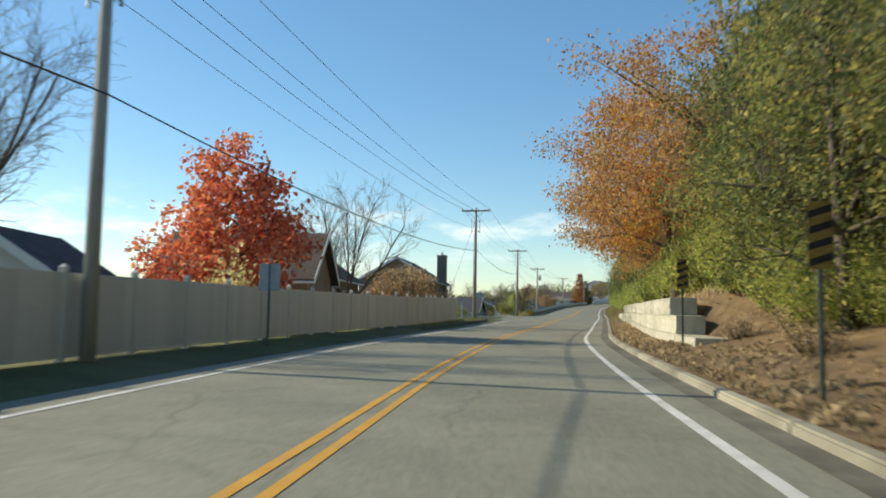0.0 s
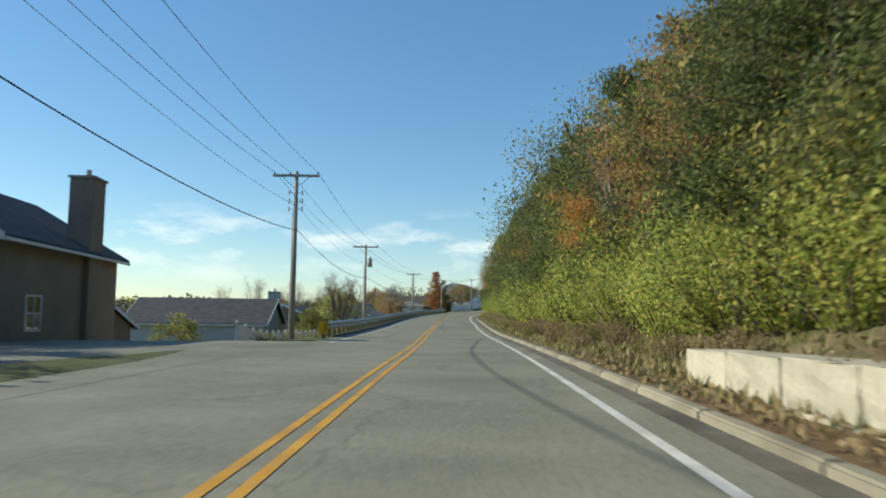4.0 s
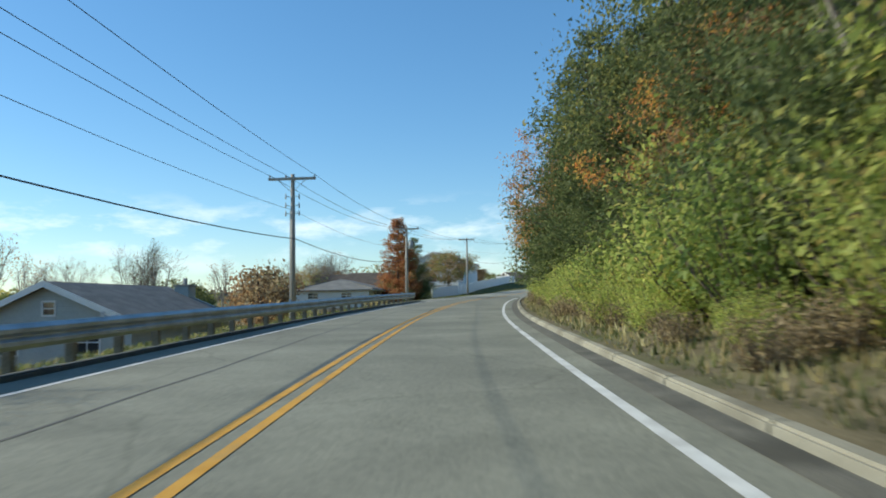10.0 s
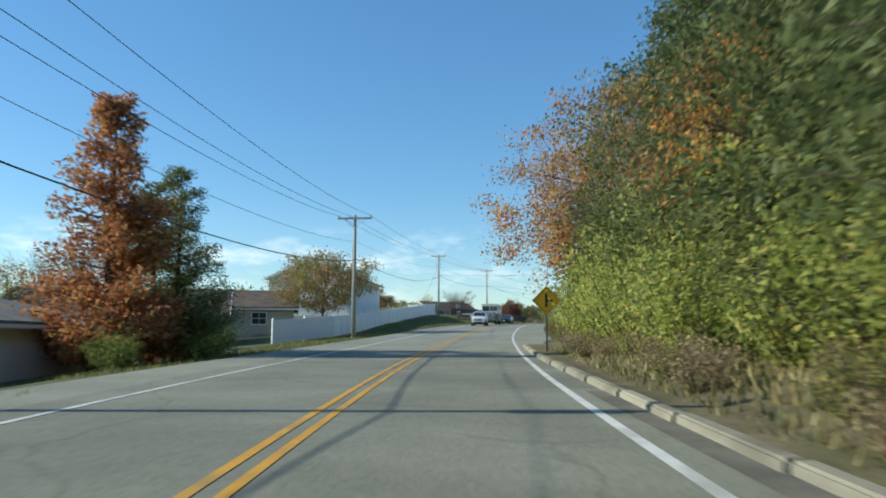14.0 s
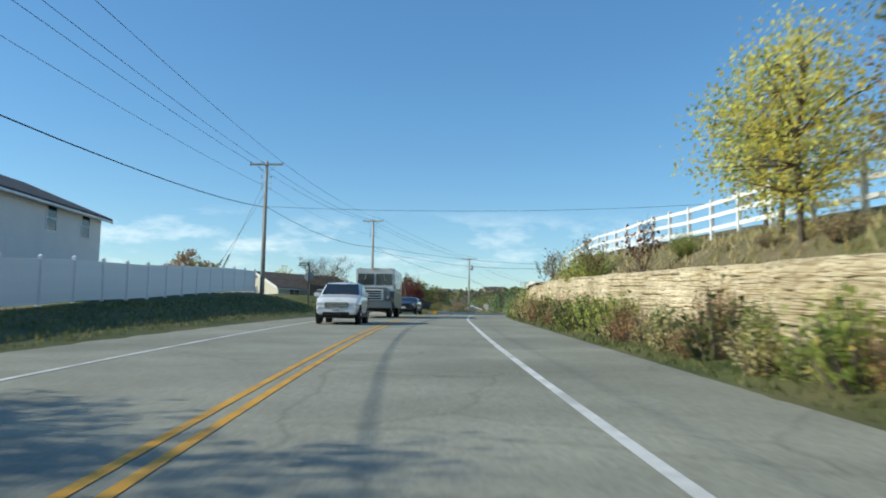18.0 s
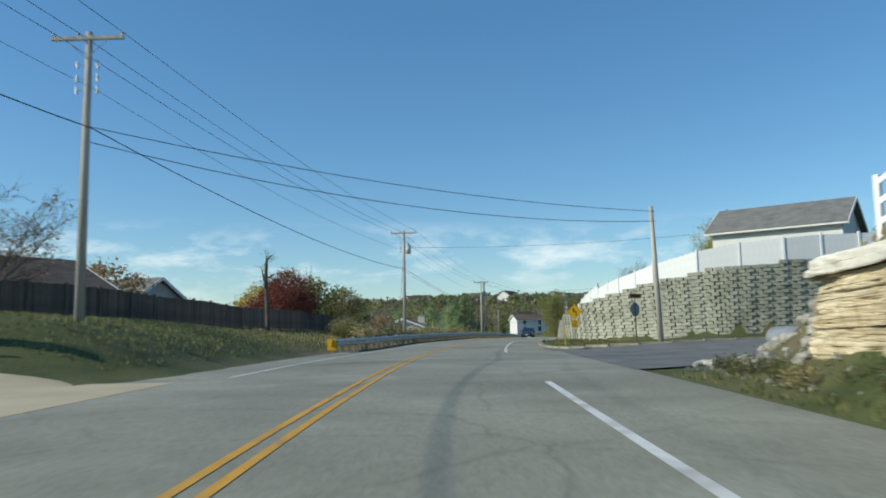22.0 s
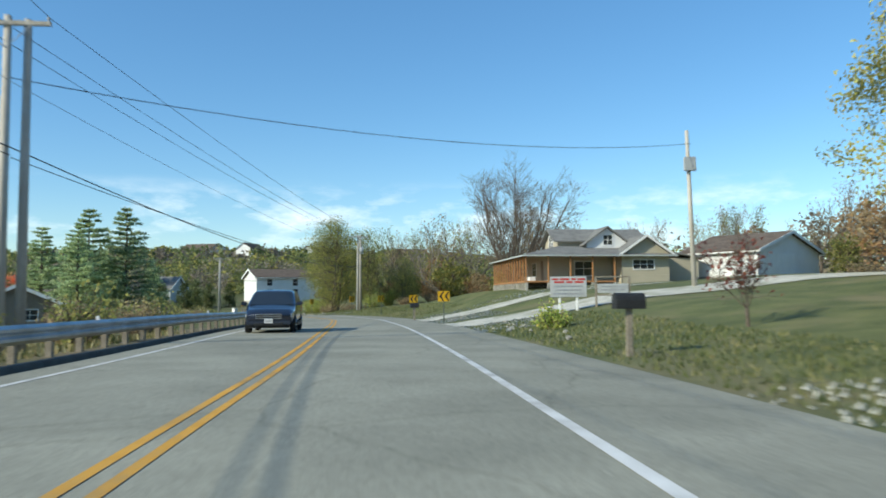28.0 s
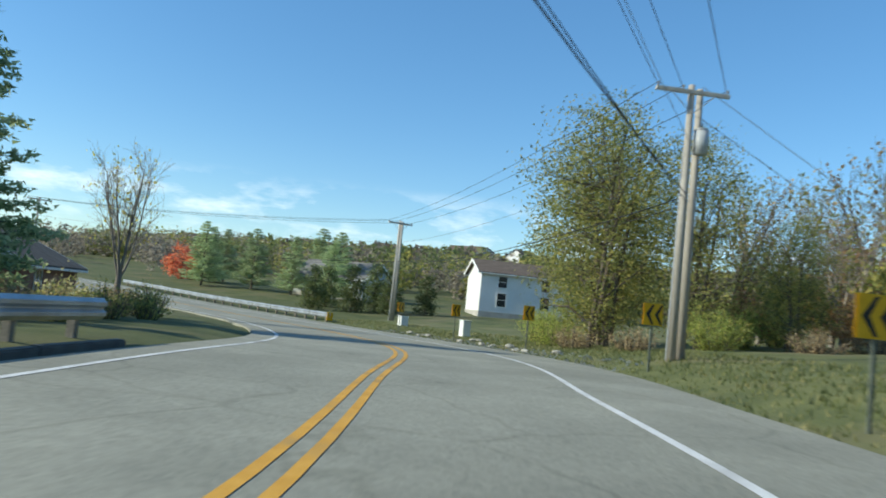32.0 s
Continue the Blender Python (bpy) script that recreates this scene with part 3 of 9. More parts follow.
# ---- the lie of the land: heights over the road, by distance along it and offset ----
RIGHT_D = [4.5, 5.3, 6.0, 6.9, 7.4, 8.8, 10.5, 12.5, 16, 24, 45, 110]
RIGHT = [
    (-60, [-0.1, 0.12, 0.25, 0.41, 0.5, 0.8, 1.3, 2, 3.4, 6.5, 12, 14]),
    (23, [-0.1, 0.12, 0.25, 0.41, 0.5, 0.9, 1.5, 2.4, 4.2, 8, 14, 16]),
    (28, [-0.1, 0.12, 0.12, 0.2, 1.9, 2.3, 2.9, 3.7, 5.4, 9.5, 15, 17]),
    (66, [-0.1, 0.12, 0.12, 0.1, 1, 1.6, 2.4, 3.4, 5.4, 9.5, 15, 17]),
    (80, [-0.1, 0.12, 0.25, 0.38, 0.45, 0.9, 1.8, 3, 5.2, 9.5, 15, 17]),
    (180, [-0.1, 0.12, 0.25, 0.38, 0.45, 0.8, 1.5, 2.6, 4.6, 8.5, 13, 15]),
    (236, [-0.1, 0.12, 0.25, 0.35, 0.4, 0.7, 1.3, 2.2, 3.8, 6.5, 10, 11]),
    (258, [-0.1, -0.04, -0.02, 0.06, 0.1, 0.6, 1.9, 2.8, 3.8, 5, 7, 8]),
    (290, [-0.1, -0.06, -0.04, 0.05, 0.1, 1.2, 2.6, 3.3, 4, 5, 6, 7]),
    (320, [-0.1, -0.06, -0.04, 0.05, 0.1, 1.6, 3.3, 4.2, 4.8, 5.5, 6, 7]),
    (345, [-0.1, -0.06, -0.04, 0.05, 0.1, 1.6, 3.4, 4.2, 4.8, 5.5, 6, 7]),
    (351.5, [-0.1, -0.06, -0.04, 0.05, 0.1, 0.5, 2.7, 4.1, 4.8, 5.5, 6, 7]),
    (353.6, [-0.1, -0.06, -0.04, 0.03, 0.06, 0.2, 1.6, 3.7, 4.6, 5.4, 6, 7]),
    (355.5, [-0.1, -0.06, -0.05, -0.04, -0.04, -0.1, -0.1, 0.1, 0.4, 1, 2.4, 5]),
    (373, [-0.1, -0.06, -0.05, -0.03, -0.02, 0.05, 0.1, 0.15, 0.3, 0.8, 2.2, 5]),
    (377, [-0.1, -0.08, -0.08, -0.06, 0.0, 0.2, 0.25, 0.3, 0.6, 1, 3, 5]),
    (392, [-0.1, -0.08, -0.05, 0.15, 0.2, 0.35, 0.45, 0.5, 0.6, 0.8, 3, 5]),
    (406, [-0.1, -0.05, -0.07, -0.02, 0.1, 0.15, 0.2, 0.3, 0.5, 1.2, 3, 5]),
    (418, [-0.1, -0.05, -0.07, -0.02, 0.02, 0.05, 0.1, 0.14, 0.4, 1, 3, 5]),
    (450, [-0.1, -0.05, -0.07, -0.02, 0.02, 0.08, 0.14, 0.22, 0.65, 1.1, 3, 6]),
    (480, [-0.1, -0.05, -0.07, -0.02, 0.1, 0.3, 0.6, 1, 1.7, 2.6, 3.4, 6]),
    (505, [-0.1, -0.05, -0.07, -0.02, 0.15, 0.35, 0.75, 1.35, 2.25, 2.9, 3.4, 6]),
    (520, [-0.1, -0.05, -0.07, 0.05, 0.3, 0.55, 0.7, 0.95, 1.3, 1.8, 2.6, 5]),
    (530, [-0.1, -0.05, -0.07, -0.02, 0.1, 0.2, 0.3, 0.5, 0.7, 1.2, 2, 4]),
    (700, [-0.1, -0.05, 0, 0.03, 0.05, 0.1, 0.2, 0.3, 0.5, 1, 2, 5]),
]
LEFT_D = [4.5, 5.2, 6.2, 7.4, 9.0, 11, 14, 20, 32, 60, 140]
LEFT = [
    (-60, [-.1, .0, .0, .0, .0, -.1, -.3, -.6, -1.5, -3, -6]),
    (55, [-.1, .0, .1, .1, .1, .1, .0, -.2, -1, -3, -6]),
    (66, [-.1, -.05, .1, .2, .2, .2, .1, -.1, -1, -3, -6]),
    (92, [-.1, -.05, -.05, -.05, -.1, -.2, -.3, -.7, -1.6, -3, -6]),
    (104, [-.1, -.02, -.1, -.7, -1.1, -1.5, -1.8, -2.2, -2.6, -4, -8]),
    (150, [-.1, -.02, -.15, -1.0, -1.8, -2.4, -2.8, -3.2, -3.6, -5, -9]),
    (205, [-.1, -.02, -.12, -.8, -1.4, -1.8, -2.2, -2.6, -3.2, -5, -9]),
    (222, [-.1, -.05, -.1, -.2, -.4, -.7, -1.1, -1.6, -2.4, -5, -9]),
    (258, [-.1, -.05, -.05, -.05, -.1, -.2, -.5, -1.0, -1.8, -4, -8]),
    (290, [-.1, -.05, .0, .2, .5, .6, .5, .2, -.4, -2, -6]),
    (326, [-.1, -.05, .1, .5, 1.0, 1.5, 1.7, 1.7, 1.2, 0, -4]),
    (335.5, [-.1, -.05, .0, .2, .5, .8, 1.0, 1.0, .8, 0, -3]),
    (338, [-.1, -.05, -.04, .0, .05, .1, .3, .5, .6, 0, -3]),
    (351.5, [-.1, -.05, -.04, .0, .05, .1, .3, .6, .8, 0, -3]),
    (356, [-.1, -.05, .2, .8, 1.4, 1.8, 2.0, 2.1, 2.0, 1, -3]),
    (372, [-.1, -.05, .1, .6, 1.0, 1.5, 1.7, 1.6, 1.4, 0, -4]),
    (386, [-.1, -.02, .02, .3, .65, 1.1, 1.5, 1.4, 1.0, -1, -5]),
    (398, [-.1, -.02, .0, .22, .55, 1.0, 1.4, 1.35, .9, -1, -5]),
    (410, [-.1, -.02, -.05, .0, .2, .5, .9, .8, .2, -2, -6]),
    (428, [-.1, -.02, -.05, -.15, -.25, -.3, -.4, -.6, -1, -3, -7]),
    (470, [-.1, -.02, -.05, -.15, -.25, -.4, -.6, -.9, -1.4, -3, -6]),
    (515, [-.1, .0, .05, .05, .0, -.1, -.3, -.6, -1.2, -2, -5]),
    (700, [-.1, .0, .05, .1, .1, .0, -.2, -.5, -1, -2, -4]),
]


def side_height(table, cols, s, d):
    ss = np.array([r[0] for r in table], float)
    zz = np.array([r[1] for r in table], float)
    k = np.clip(np.searchsorted(ss, s) - 1, 0, len(ss) - 2)
    u = np.clip((s - ss[k]) / (ss[k + 1] - ss[k]), 0, 1)
    cols = np.array(cols, float)
    j = np.clip(np.searchsorted(cols, d) - 1, 0, len(cols) - 2)
    v = np.clip((d - cols[j]) / (cols[j + 1] - cols[j]), 0, 1)
    a = zz[k, j] * (1 - v) + zz[k, j + 1] * v
    b = zz[k + 1, j] * (1 - v) + zz[k + 1, j + 1] * v
    return a * (1 - u) + b * u


# the block wall's line (distance along, offset) and the terrace that it holds
WALL_SD = [(404.2, 7.6), (402.0, 7.8), (396, 8.1), (391.5, 8.8), (387.5, 10.1), (384.3, 12.3), (382.3, 15), (381, 20), (381, 40)]
WALL_XY = spline(np.array([xy(s, d) for s, d in WALL_SD], float), 12)
WALL_LEN = np.r_[0, np.cumsum(np.hypot(*np.diff(WALL_XY, axis=0).T))]
WALL_H = np.interp(WALL_LEN, [0, 2.2, 8.2, 13, 17.5, 21.4, 24.8, 31, 53], [0.3, 0.85, 1.7, 2.4, 2.9, 3.5, 4.0, 4.3, 4.3])
WALL_BASE = np.interp(WALL_LEN, [0, 10, 20, 28, 56], [0.1, 0.2, 0.35, 0.55, 0.8]) + sd_of(WALL_XY[:, 0], WALL_XY[:, 1])[2]
WALL_T = np.gradient(WALL_XY, axis=0)
WALL_T /= np.linalg.norm(WALL_T, axis=1, keepdims=True)


def terrace(px, py, z):
    lo, hi = WALL_XY.min(0) - 30, WALL_XY.max(0) + 40
    near = np.flatnonzero((px > lo[0]) & (px < hi[0]) & (py > lo[1]) & (py < hi[1]))
    if not len(near):
        return z
    vx, vy = px[near, None] - WALL_XY[:, 0], py[near, None] - WALL_XY[:, 1]
    q = vx**2 + vy**2
    k = q.argmin(1)
    i = np.arange(len(near))
    behind = -(vx[i, k] * WALL_T[k, 1] - vy[i, k] * WALL_T[k, 0])
    inner = (k > 0) & (k < len(WALL_XY) - 1)
    rise = np.clip((behind - 0.35) / 0.9, 0, 1) * np.clip((45 - behind) / 20, 0, 1) * inner
    z = z.copy()
    z[near] = np.where(rise > 0, np.maximum(z[near], WALL_BASE[k] + WALL_H[k] * rise - 0.05), z[near])
    return z


def land(px, py):
    """The ground's height at arrays of points."""
    px, py = np.atleast_1d(px).astype(float), np.atleast_1d(py).astype(float)
    s, d, zr = sd_of(px, py)
    rel = np.where(d > 0, side_height(RIGHT, RIGHT_D, s, np.abs(d)), side_height(LEFT, LEFT_D, s, np.abs(d)))
    wob = 0.10 * np.sin(px * 0.31 + 1.3 * np.sin(py * 0.17)) * np.cos(py * 0.27) * np.clip((np.abs(d) - 7) / 6, 0, 1)
    far = np.clip((np.abs(d) - 140) / 900, 0, 1)
    hill = 15 * far * (0.6 + 0.4 * np.sin(px * 0.004 + 1.0) * np.cos(py * 0.005)) * np.clip((py - 300) / 500, 0, 1)
    knoll = 15 * np.exp(-(((px - 420) / 210) ** 2 + ((py - 800) / 230) ** 2)) * np.clip((np.abs(d) - 40) / 120, 0, 1)
    drop = -3 * np.clip((np.abs(d) - 140) / 500, 0, 1) * (d < 0)
    z = zr + np.where(np.abs(d) < 4.5, -0.12, rel) + wob + hill + knoll + drop
    return terrace(px, py, z)


def land_at(s, d):
    x, y = xy(s, d)
    return float(land(x, y)[0])


def spot(s, d, dz=0.0, turn=0.0):
    """A pose on the ground beside the road, turned by so many degrees from the road's direction."""
    x, y = xy(s, d)
    return pose(float(x), float(y), float(land(x, y)[0]) + dz, 0, 0, heading(s) + turn)


def strip(name, s0, s1, d0, d1, dz, mat, step=2.0, thick=0.0, shift=None):
    """A band along the road, on or over its surface."""
    n = max(2, int((s1 - s0) / step) + 1)
    ss = np.linspace(s0, s1, n)
    cols = np.linspace(d0, d1, max(2, int(abs(d1 - d0) / 1.5) + 2))
    v = []
    for d in cols:
        x, y = xy(ss, d + (shift(ss) if shift else 0.0))
        z = road_at(ss)[2] + dz
        v.append(np.stack([x, y, z], 1))
    v = np.stack(v, 1).reshape(-1, 3)
    k = len(cols)
    i, j = np.meshgrid(np.arange(n - 1), np.arange(k - 1), indexing="ij")
    a = (i * k + j).ravel()
    f = np.stack([a, a + 1, a + k + 1, a + k], 1)
    if thick:
        m = len(v)
        low = v.copy()
        low[:, 2] -= thick
        v = np.vstack([v, low])
        e0, e1 = np.arange(n - 1) * k, np.arange(n - 1) * k + k - 1
        c0, c1 = np.arange(k - 1), (n - 1) * k + np.arange(k - 1)
        f = np.vstack([f, np.stack([e0, e0 + k, e0 + k + m, e0 + m], 1), np.stack([e1 + k, e1, e1 + m, e1 + k + m], 1),
                       np.stack([c0 + 1, c0, c0 + m, c0 + 1 + m], 1), np.stack([c1, c1 + 1, c1 + 1 + m, c1 + m], 1)])
    return mesh_np(name, v, f, mat)


# ---- ground, one sheet to the horizon ----
def graded(lo, hi, step, reach):
    inner = np.arange(lo, hi + step, step)
    g, out = step, []
    p = inner[-1]
    while p < reach:
        g *= 1.25
        p += g
        out.append(p)
    q, g, low = inner[0], step, []
    while q > -reach:
        g *= 1.25
        q -= g
        low.append(q)
    return np.r_[low[::-1], inner, out]


gx, gy = graded(-45, 250, 1.2, 4000), graded(-40, 560, 1.2, 4200)
GX, GY = np.meshgrid(gx, gy, indexing="ij")
gz = land(GX.ravel(), GY.ravel())
gi, gj = np.meshgrid(np.arange(len(gx) - 1), np.arange(len(gy) - 1), indexing="ij")
ga = (gi * len(gy) + gj).ravel()
gf = np.stack([ga, ga + len(gy), ga + len(gy) + 1, ga + 1], 1)
gme = mesh_np("ground", np.stack([GX.ravel(), GY.ravel(), gz], 1), gf, "grass")
for key in ("lawn", "dry", "litter", "field"):
    gme.materials.append(M[key])
fc = (np.stack([GX.ravel(), GY.ravel()], 1)[gf]).mean(1)
fs, fd, _ = sd_of(fc[:, 0], fc[:, 1])
zone = np.zeros(len(gf), np.int32)
zone[(fd > 0) & (fs < 240)] = 3
zone[(fd > 0) & (fs > 68) & (fs < 250) & (fd < 11)] = 2
zone[(fd > 0) & (fs > 240) & (fs < 356) & (fd > 8.5)] = 2
zone[(fd > 0) & (fs > 408) & (fs < 560) & (fd < 60)] = 1
zone[(fd < 0) & (fs > 96) & (fs < 225) & (fd < -6)] = 2
zone[(fd < 0) & (fs > 372) & (fs < 480) & (fd < -5)] = 2
zone[(np.abs(fd) > 110)] = 4
gme.polygons.foreach_set("material_index", zone)
gme.polygons.foreach_set("use_smooth", np.ones(len(gf), bool))
ground = solid("ground", gme, "autumn ground of grass, dry verge and fallen leaves rising to a wooded slope", "ground", kind="structure")

# ---- road and its lines ----
road = solid("road", strip("road", -58, 240, -4.35, 4.25, 0.0, "asphalt", 2.0, 0.25), "grey two-lane asphalt road with worn wheel tracks", "road", kind="structure")
# same road on from here, its brightness painted in with the paler mix
solid("road", strip("road", 240, S_END - 2, -4.35, 4.25, 0.0, "asphalt_pale", 2.0, 0.25), "pale grey two-lane asphalt road, tint lightened for its brighter view, fine cracks", "road", kind="structure")
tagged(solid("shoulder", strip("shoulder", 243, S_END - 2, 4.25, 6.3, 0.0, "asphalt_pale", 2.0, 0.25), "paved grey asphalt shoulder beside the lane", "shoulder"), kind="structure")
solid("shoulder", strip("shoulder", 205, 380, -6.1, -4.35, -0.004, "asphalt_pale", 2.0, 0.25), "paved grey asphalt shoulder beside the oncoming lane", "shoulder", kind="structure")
for d0, d1 in ((-0.19, -0.08), (0.08, 0.19)):
    part("centre_line", strip("centre_line", -58, S_END - 2, d0, d1, 0.006, "yellow", 1.5), road, label="worn yellow painted line")
for s0, s1 in ((-58, 351), (372, S_END - 2)):
    part("edge_line", strip("edge_line", s0, s1, 3.62, 3.76, 0.006, "white", 1.5, shift=lambda q: np.interp(q, [-58, 0, 18, 30, 55, 80, 225, 245], [-0.05, -0.15, -0.3, -0.36, -0.3, -0.16, -0.16, 0.0]) - 0.1 * np.clip((q - 484) / 14, 0, 1)), road, label="worn white painted edge line")
for s0, s1 in ((-58, 64), (90, 336), (354, S_END - 2)):
    part("edge_line", strip("edge_line", s0, s1, -3.62, -3.5, 0.006, "white", 1.5), road, label="worn white painted edge line")



# ---- kerbs, verges, side roads ----
solid("verge", strip("verge", -58, 70, 4.5, 5.6, 0.07, "litter", 3.0), "narrow verge of dead leaves and grit behind the kerb", "verge", kind="structure")
solid("verge", strip("verge", 70, 246, 4.5, 5.6, 0.07, "dry", 3.0, shift=lambda q: -0.32 * np.clip((q - 212) / 20, 0, 1)), "narrow dry verge of grass and grit behind the kerb", "verge", kind="structure")


def pitch_of(s, q=1.0):
    """Degrees by which the road climbs along its line."""
    return math.degrees(math.atan2(float(road_at(s + q)[2]) - float(road_at(s - q)[2]), 2 * q))


def kerb_run(s0, s1, d, mat, label, w=0.3, h=0.16, length=3.0, skip=0.04):
    run = thing("kerb", label, "kerb", kind="structure")
    rng = random.Random(int(s0 * 7 + 3))
    me = boxm("kerb_stone", -w / 2, w / 2, -length / 2 + 0.01, length / 2 - 0.01, -0.25, h, mat, 0.03)
    s = s0 + length / 2
    while s < s1:
        dd = d(s) if callable(d) else d
        x, y = xy(s, dd)
        o = part("kerb_stone", me, run, pose(float(x), float(y), float(road_at(s)[2]) + rng.uniform(-0.006, 0.006), pitch_of(s), 0, heading(s)))
        s += length
    return run


kerb_run(-58, 244, lambda s: 4.42 - 0.32 * min(1, max(0, (s - 212) / 20)), "kerb", "worn tan concrete kerb stones along the lane", 0.2, 0.12)
part("gutter", strip("gutter", 4, 222, 3.98, 4.34, 0.007, "gutter", 2.0, shift=lambda q: -0.3 * np.clip((q - 212) / 20, 0, 1)), road, label="dirty gutter strip beside the kerb")
kerb_run(98, 216, -4.5, "tar", "low black asphalt kerb under the guardrail", 0.22, 0.08, 3.0)
kerb_run(380, 512, -4.75, "tar", "low black asphalt kerb under the long guardrail", 0.22, 0.08, 3.0)
corner = thing("kerb", "pale concrete kerb curving round the corner of the side street", "kerb", kind="structure")
cxy = spline(np.array([xy(s, d) for s, d in ((405, 6.0), (398, 6.0), (390, 6.0), (383, 6.2), (378.5, 6.9), (375.6, 8.4), (374.3, 11), (374, 16), (374, 24), (374, 36))], float), 10)
clen = np.r_[0, np.cumsum(np.hypot(*np.diff(cxy, axis=0).T))]
kerb_me = boxm("kerb_stone", -0.19, 0.19, -0.74, 0.74, -0.25, 0.15, "kerb", 0.03)
for u in np.arange(0.75, clen[-1] - 0.7, 1.5):
    x0, y0, x1, y1 = (float(np.interp(u + e, clen, cxy[:, k])) for e in (-0.5, 0.5) for k in (0, 1))
    cx, cy = (x0 + x1) / 2, (y0 + y1) / 2
    part("kerb_stone", kerb_me, corner, pose(cx, cy, max(float(land(cx, cy)[0]) - 0.03, float(sd_of(cx, cy)[2][0]) - 0.04), 0, 0, math.degrees(math.atan2(y1 - y0, x1 - x0)) - 90))
kerb_run(40, 66, lambda s: -5.3 - 1.6 * max(0, (s - 60) / 6) ** 2, "tar", "dark kerb round a small grass island", 0.25, 0.12, 2.0)

def patch(name, corners, mat, label, category, dz=0.03, n=14):
    """A four-cornered sheet laid on the land; corners as distance along and offset."""
    c = [np.array(q, float) for q in corners]
    u = np.linspace(0, 1, n)
    Q = np.array([[(c[0] * (1 - a) + c[1] * a) * (1 - b) + (c[3] * (1 - a) + c[2] * a) * b for b in u] for a in u]).reshape(-1, 2)
    P = np.stack(xy(Q[:, 0], Q[:, 1]), 1)
    z = land(P[:, 0], P[:, 1]) + dz
    s, d, zr = sd_of(P[:, 0], P[:, 1])
    near = np.clip((np.abs(d) - 6.3) / 1.3, 0, 1)
    z = (zr + 0.004) * (1 - near) + np.maximum(z, zr - 0.02) * near
    i, j = np.meshgrid(np.arange(n - 1), np.arange(n - 1), indexing="ij")
    a = (i * n + j).ravel()
    f = np.stack([a, a + n, a + n + 1, a + 1], 1)
    return solid(name, mesh_np(name, np.c_[P, z], f, mat), label, category, kind="structure")


patch("side_street", [(66, -4.3), (91, -4.3), (86, -34), (72, -34)], "asphalt", "grey side street leading off between lawns", "road", 0.05, 40)
patch("side_street", [(338, -4.3), (352.5, -4.3), (351, -45), (341, -45)], "tan_drive", "pale concrete side street of a housing estate", "road", 0.06, 40)
patch("side_street", [(354.5, 6.2), (374, 6.2), (373.9, 44), (358, 44)], "asphalt_mid", "dark asphalt side street joining the road", "road", 0.05, 24)
patch("shoulder", [(372.5, 6.0), (390, 5.7), (384, 6.2), (376.0, 8.2)], "asphalt_mid", "strip of asphalt inside the corner kerb", "road", 0.05, 12)
patch("driveway", [(405.5, 6.25), (418, 6.25), (422.5, 24), (409, 24)], "tan_drive", "tan paved driveway sloping up to a garage", "driveway", 0.09, 40)
patch("driveway", [(426, 6.3), (442, 6.3), (455, 17), (426.5, 18.5)], "gravel", "pale gravel driveway with parked cars", "driveway", 0.07, 40)
patch("driveway", [(473, 6.2), (480, 6.2), (474, 40), (471, 40)], "gravel", "white gravel lane running up past a lawn", "driveway", 0.04, 40)
patch("driveway", [(489, 6.2), (495, 6.2), (489, 33), (486.4, 33)], "gravel", "white gravel drive to a house with a porch", "driveway", 0.04, 40)


# ---- guardrails ----
def rail_mesh(length):
    prof = [(0, 0.0), (0.03, 0.03), (0.08, 0.06), (0.08, 0.11), (0.02, 0.15), (0.02, 0.17), (0.08, 0.21), (0.08, 0.26), (0.03, 0.29), (0.0, 0.32)]
    prof = [(x, z * 1.3) for x, z in prof]
    v, f = [], []
    for y in (-length / 2, length / 2):
        v += [(x, y, z) for x, z in prof]
        v += [(x - 0.008, y, z) for x, z in prof]
    n = len(prof)
    for i in range(n - 1):
        f += [(i, i + 1, 2 * n + i + 1, 2 * n + i), (n + i + 1, n + i, 3 * n + i, 3 * n + i + 1)]
    f += [(0, 2 * n, 3 * n, n), (n - 1, 2 * n - 1, 4 * n - 1, 3 * n - 1)]
    return mesh_from("rail", v, f, "galv")


RAIL = rail_mesh(3.85)
POST = boxm("post", -0.1, 0.06, -0.08, 0.08, -0.6, 0.72, "post_wood", 0.012)
REFLECTOR = boxm("reflector", -0.04, 0.04, -0.02, 0.02, 0, 0.12, "sign_white")


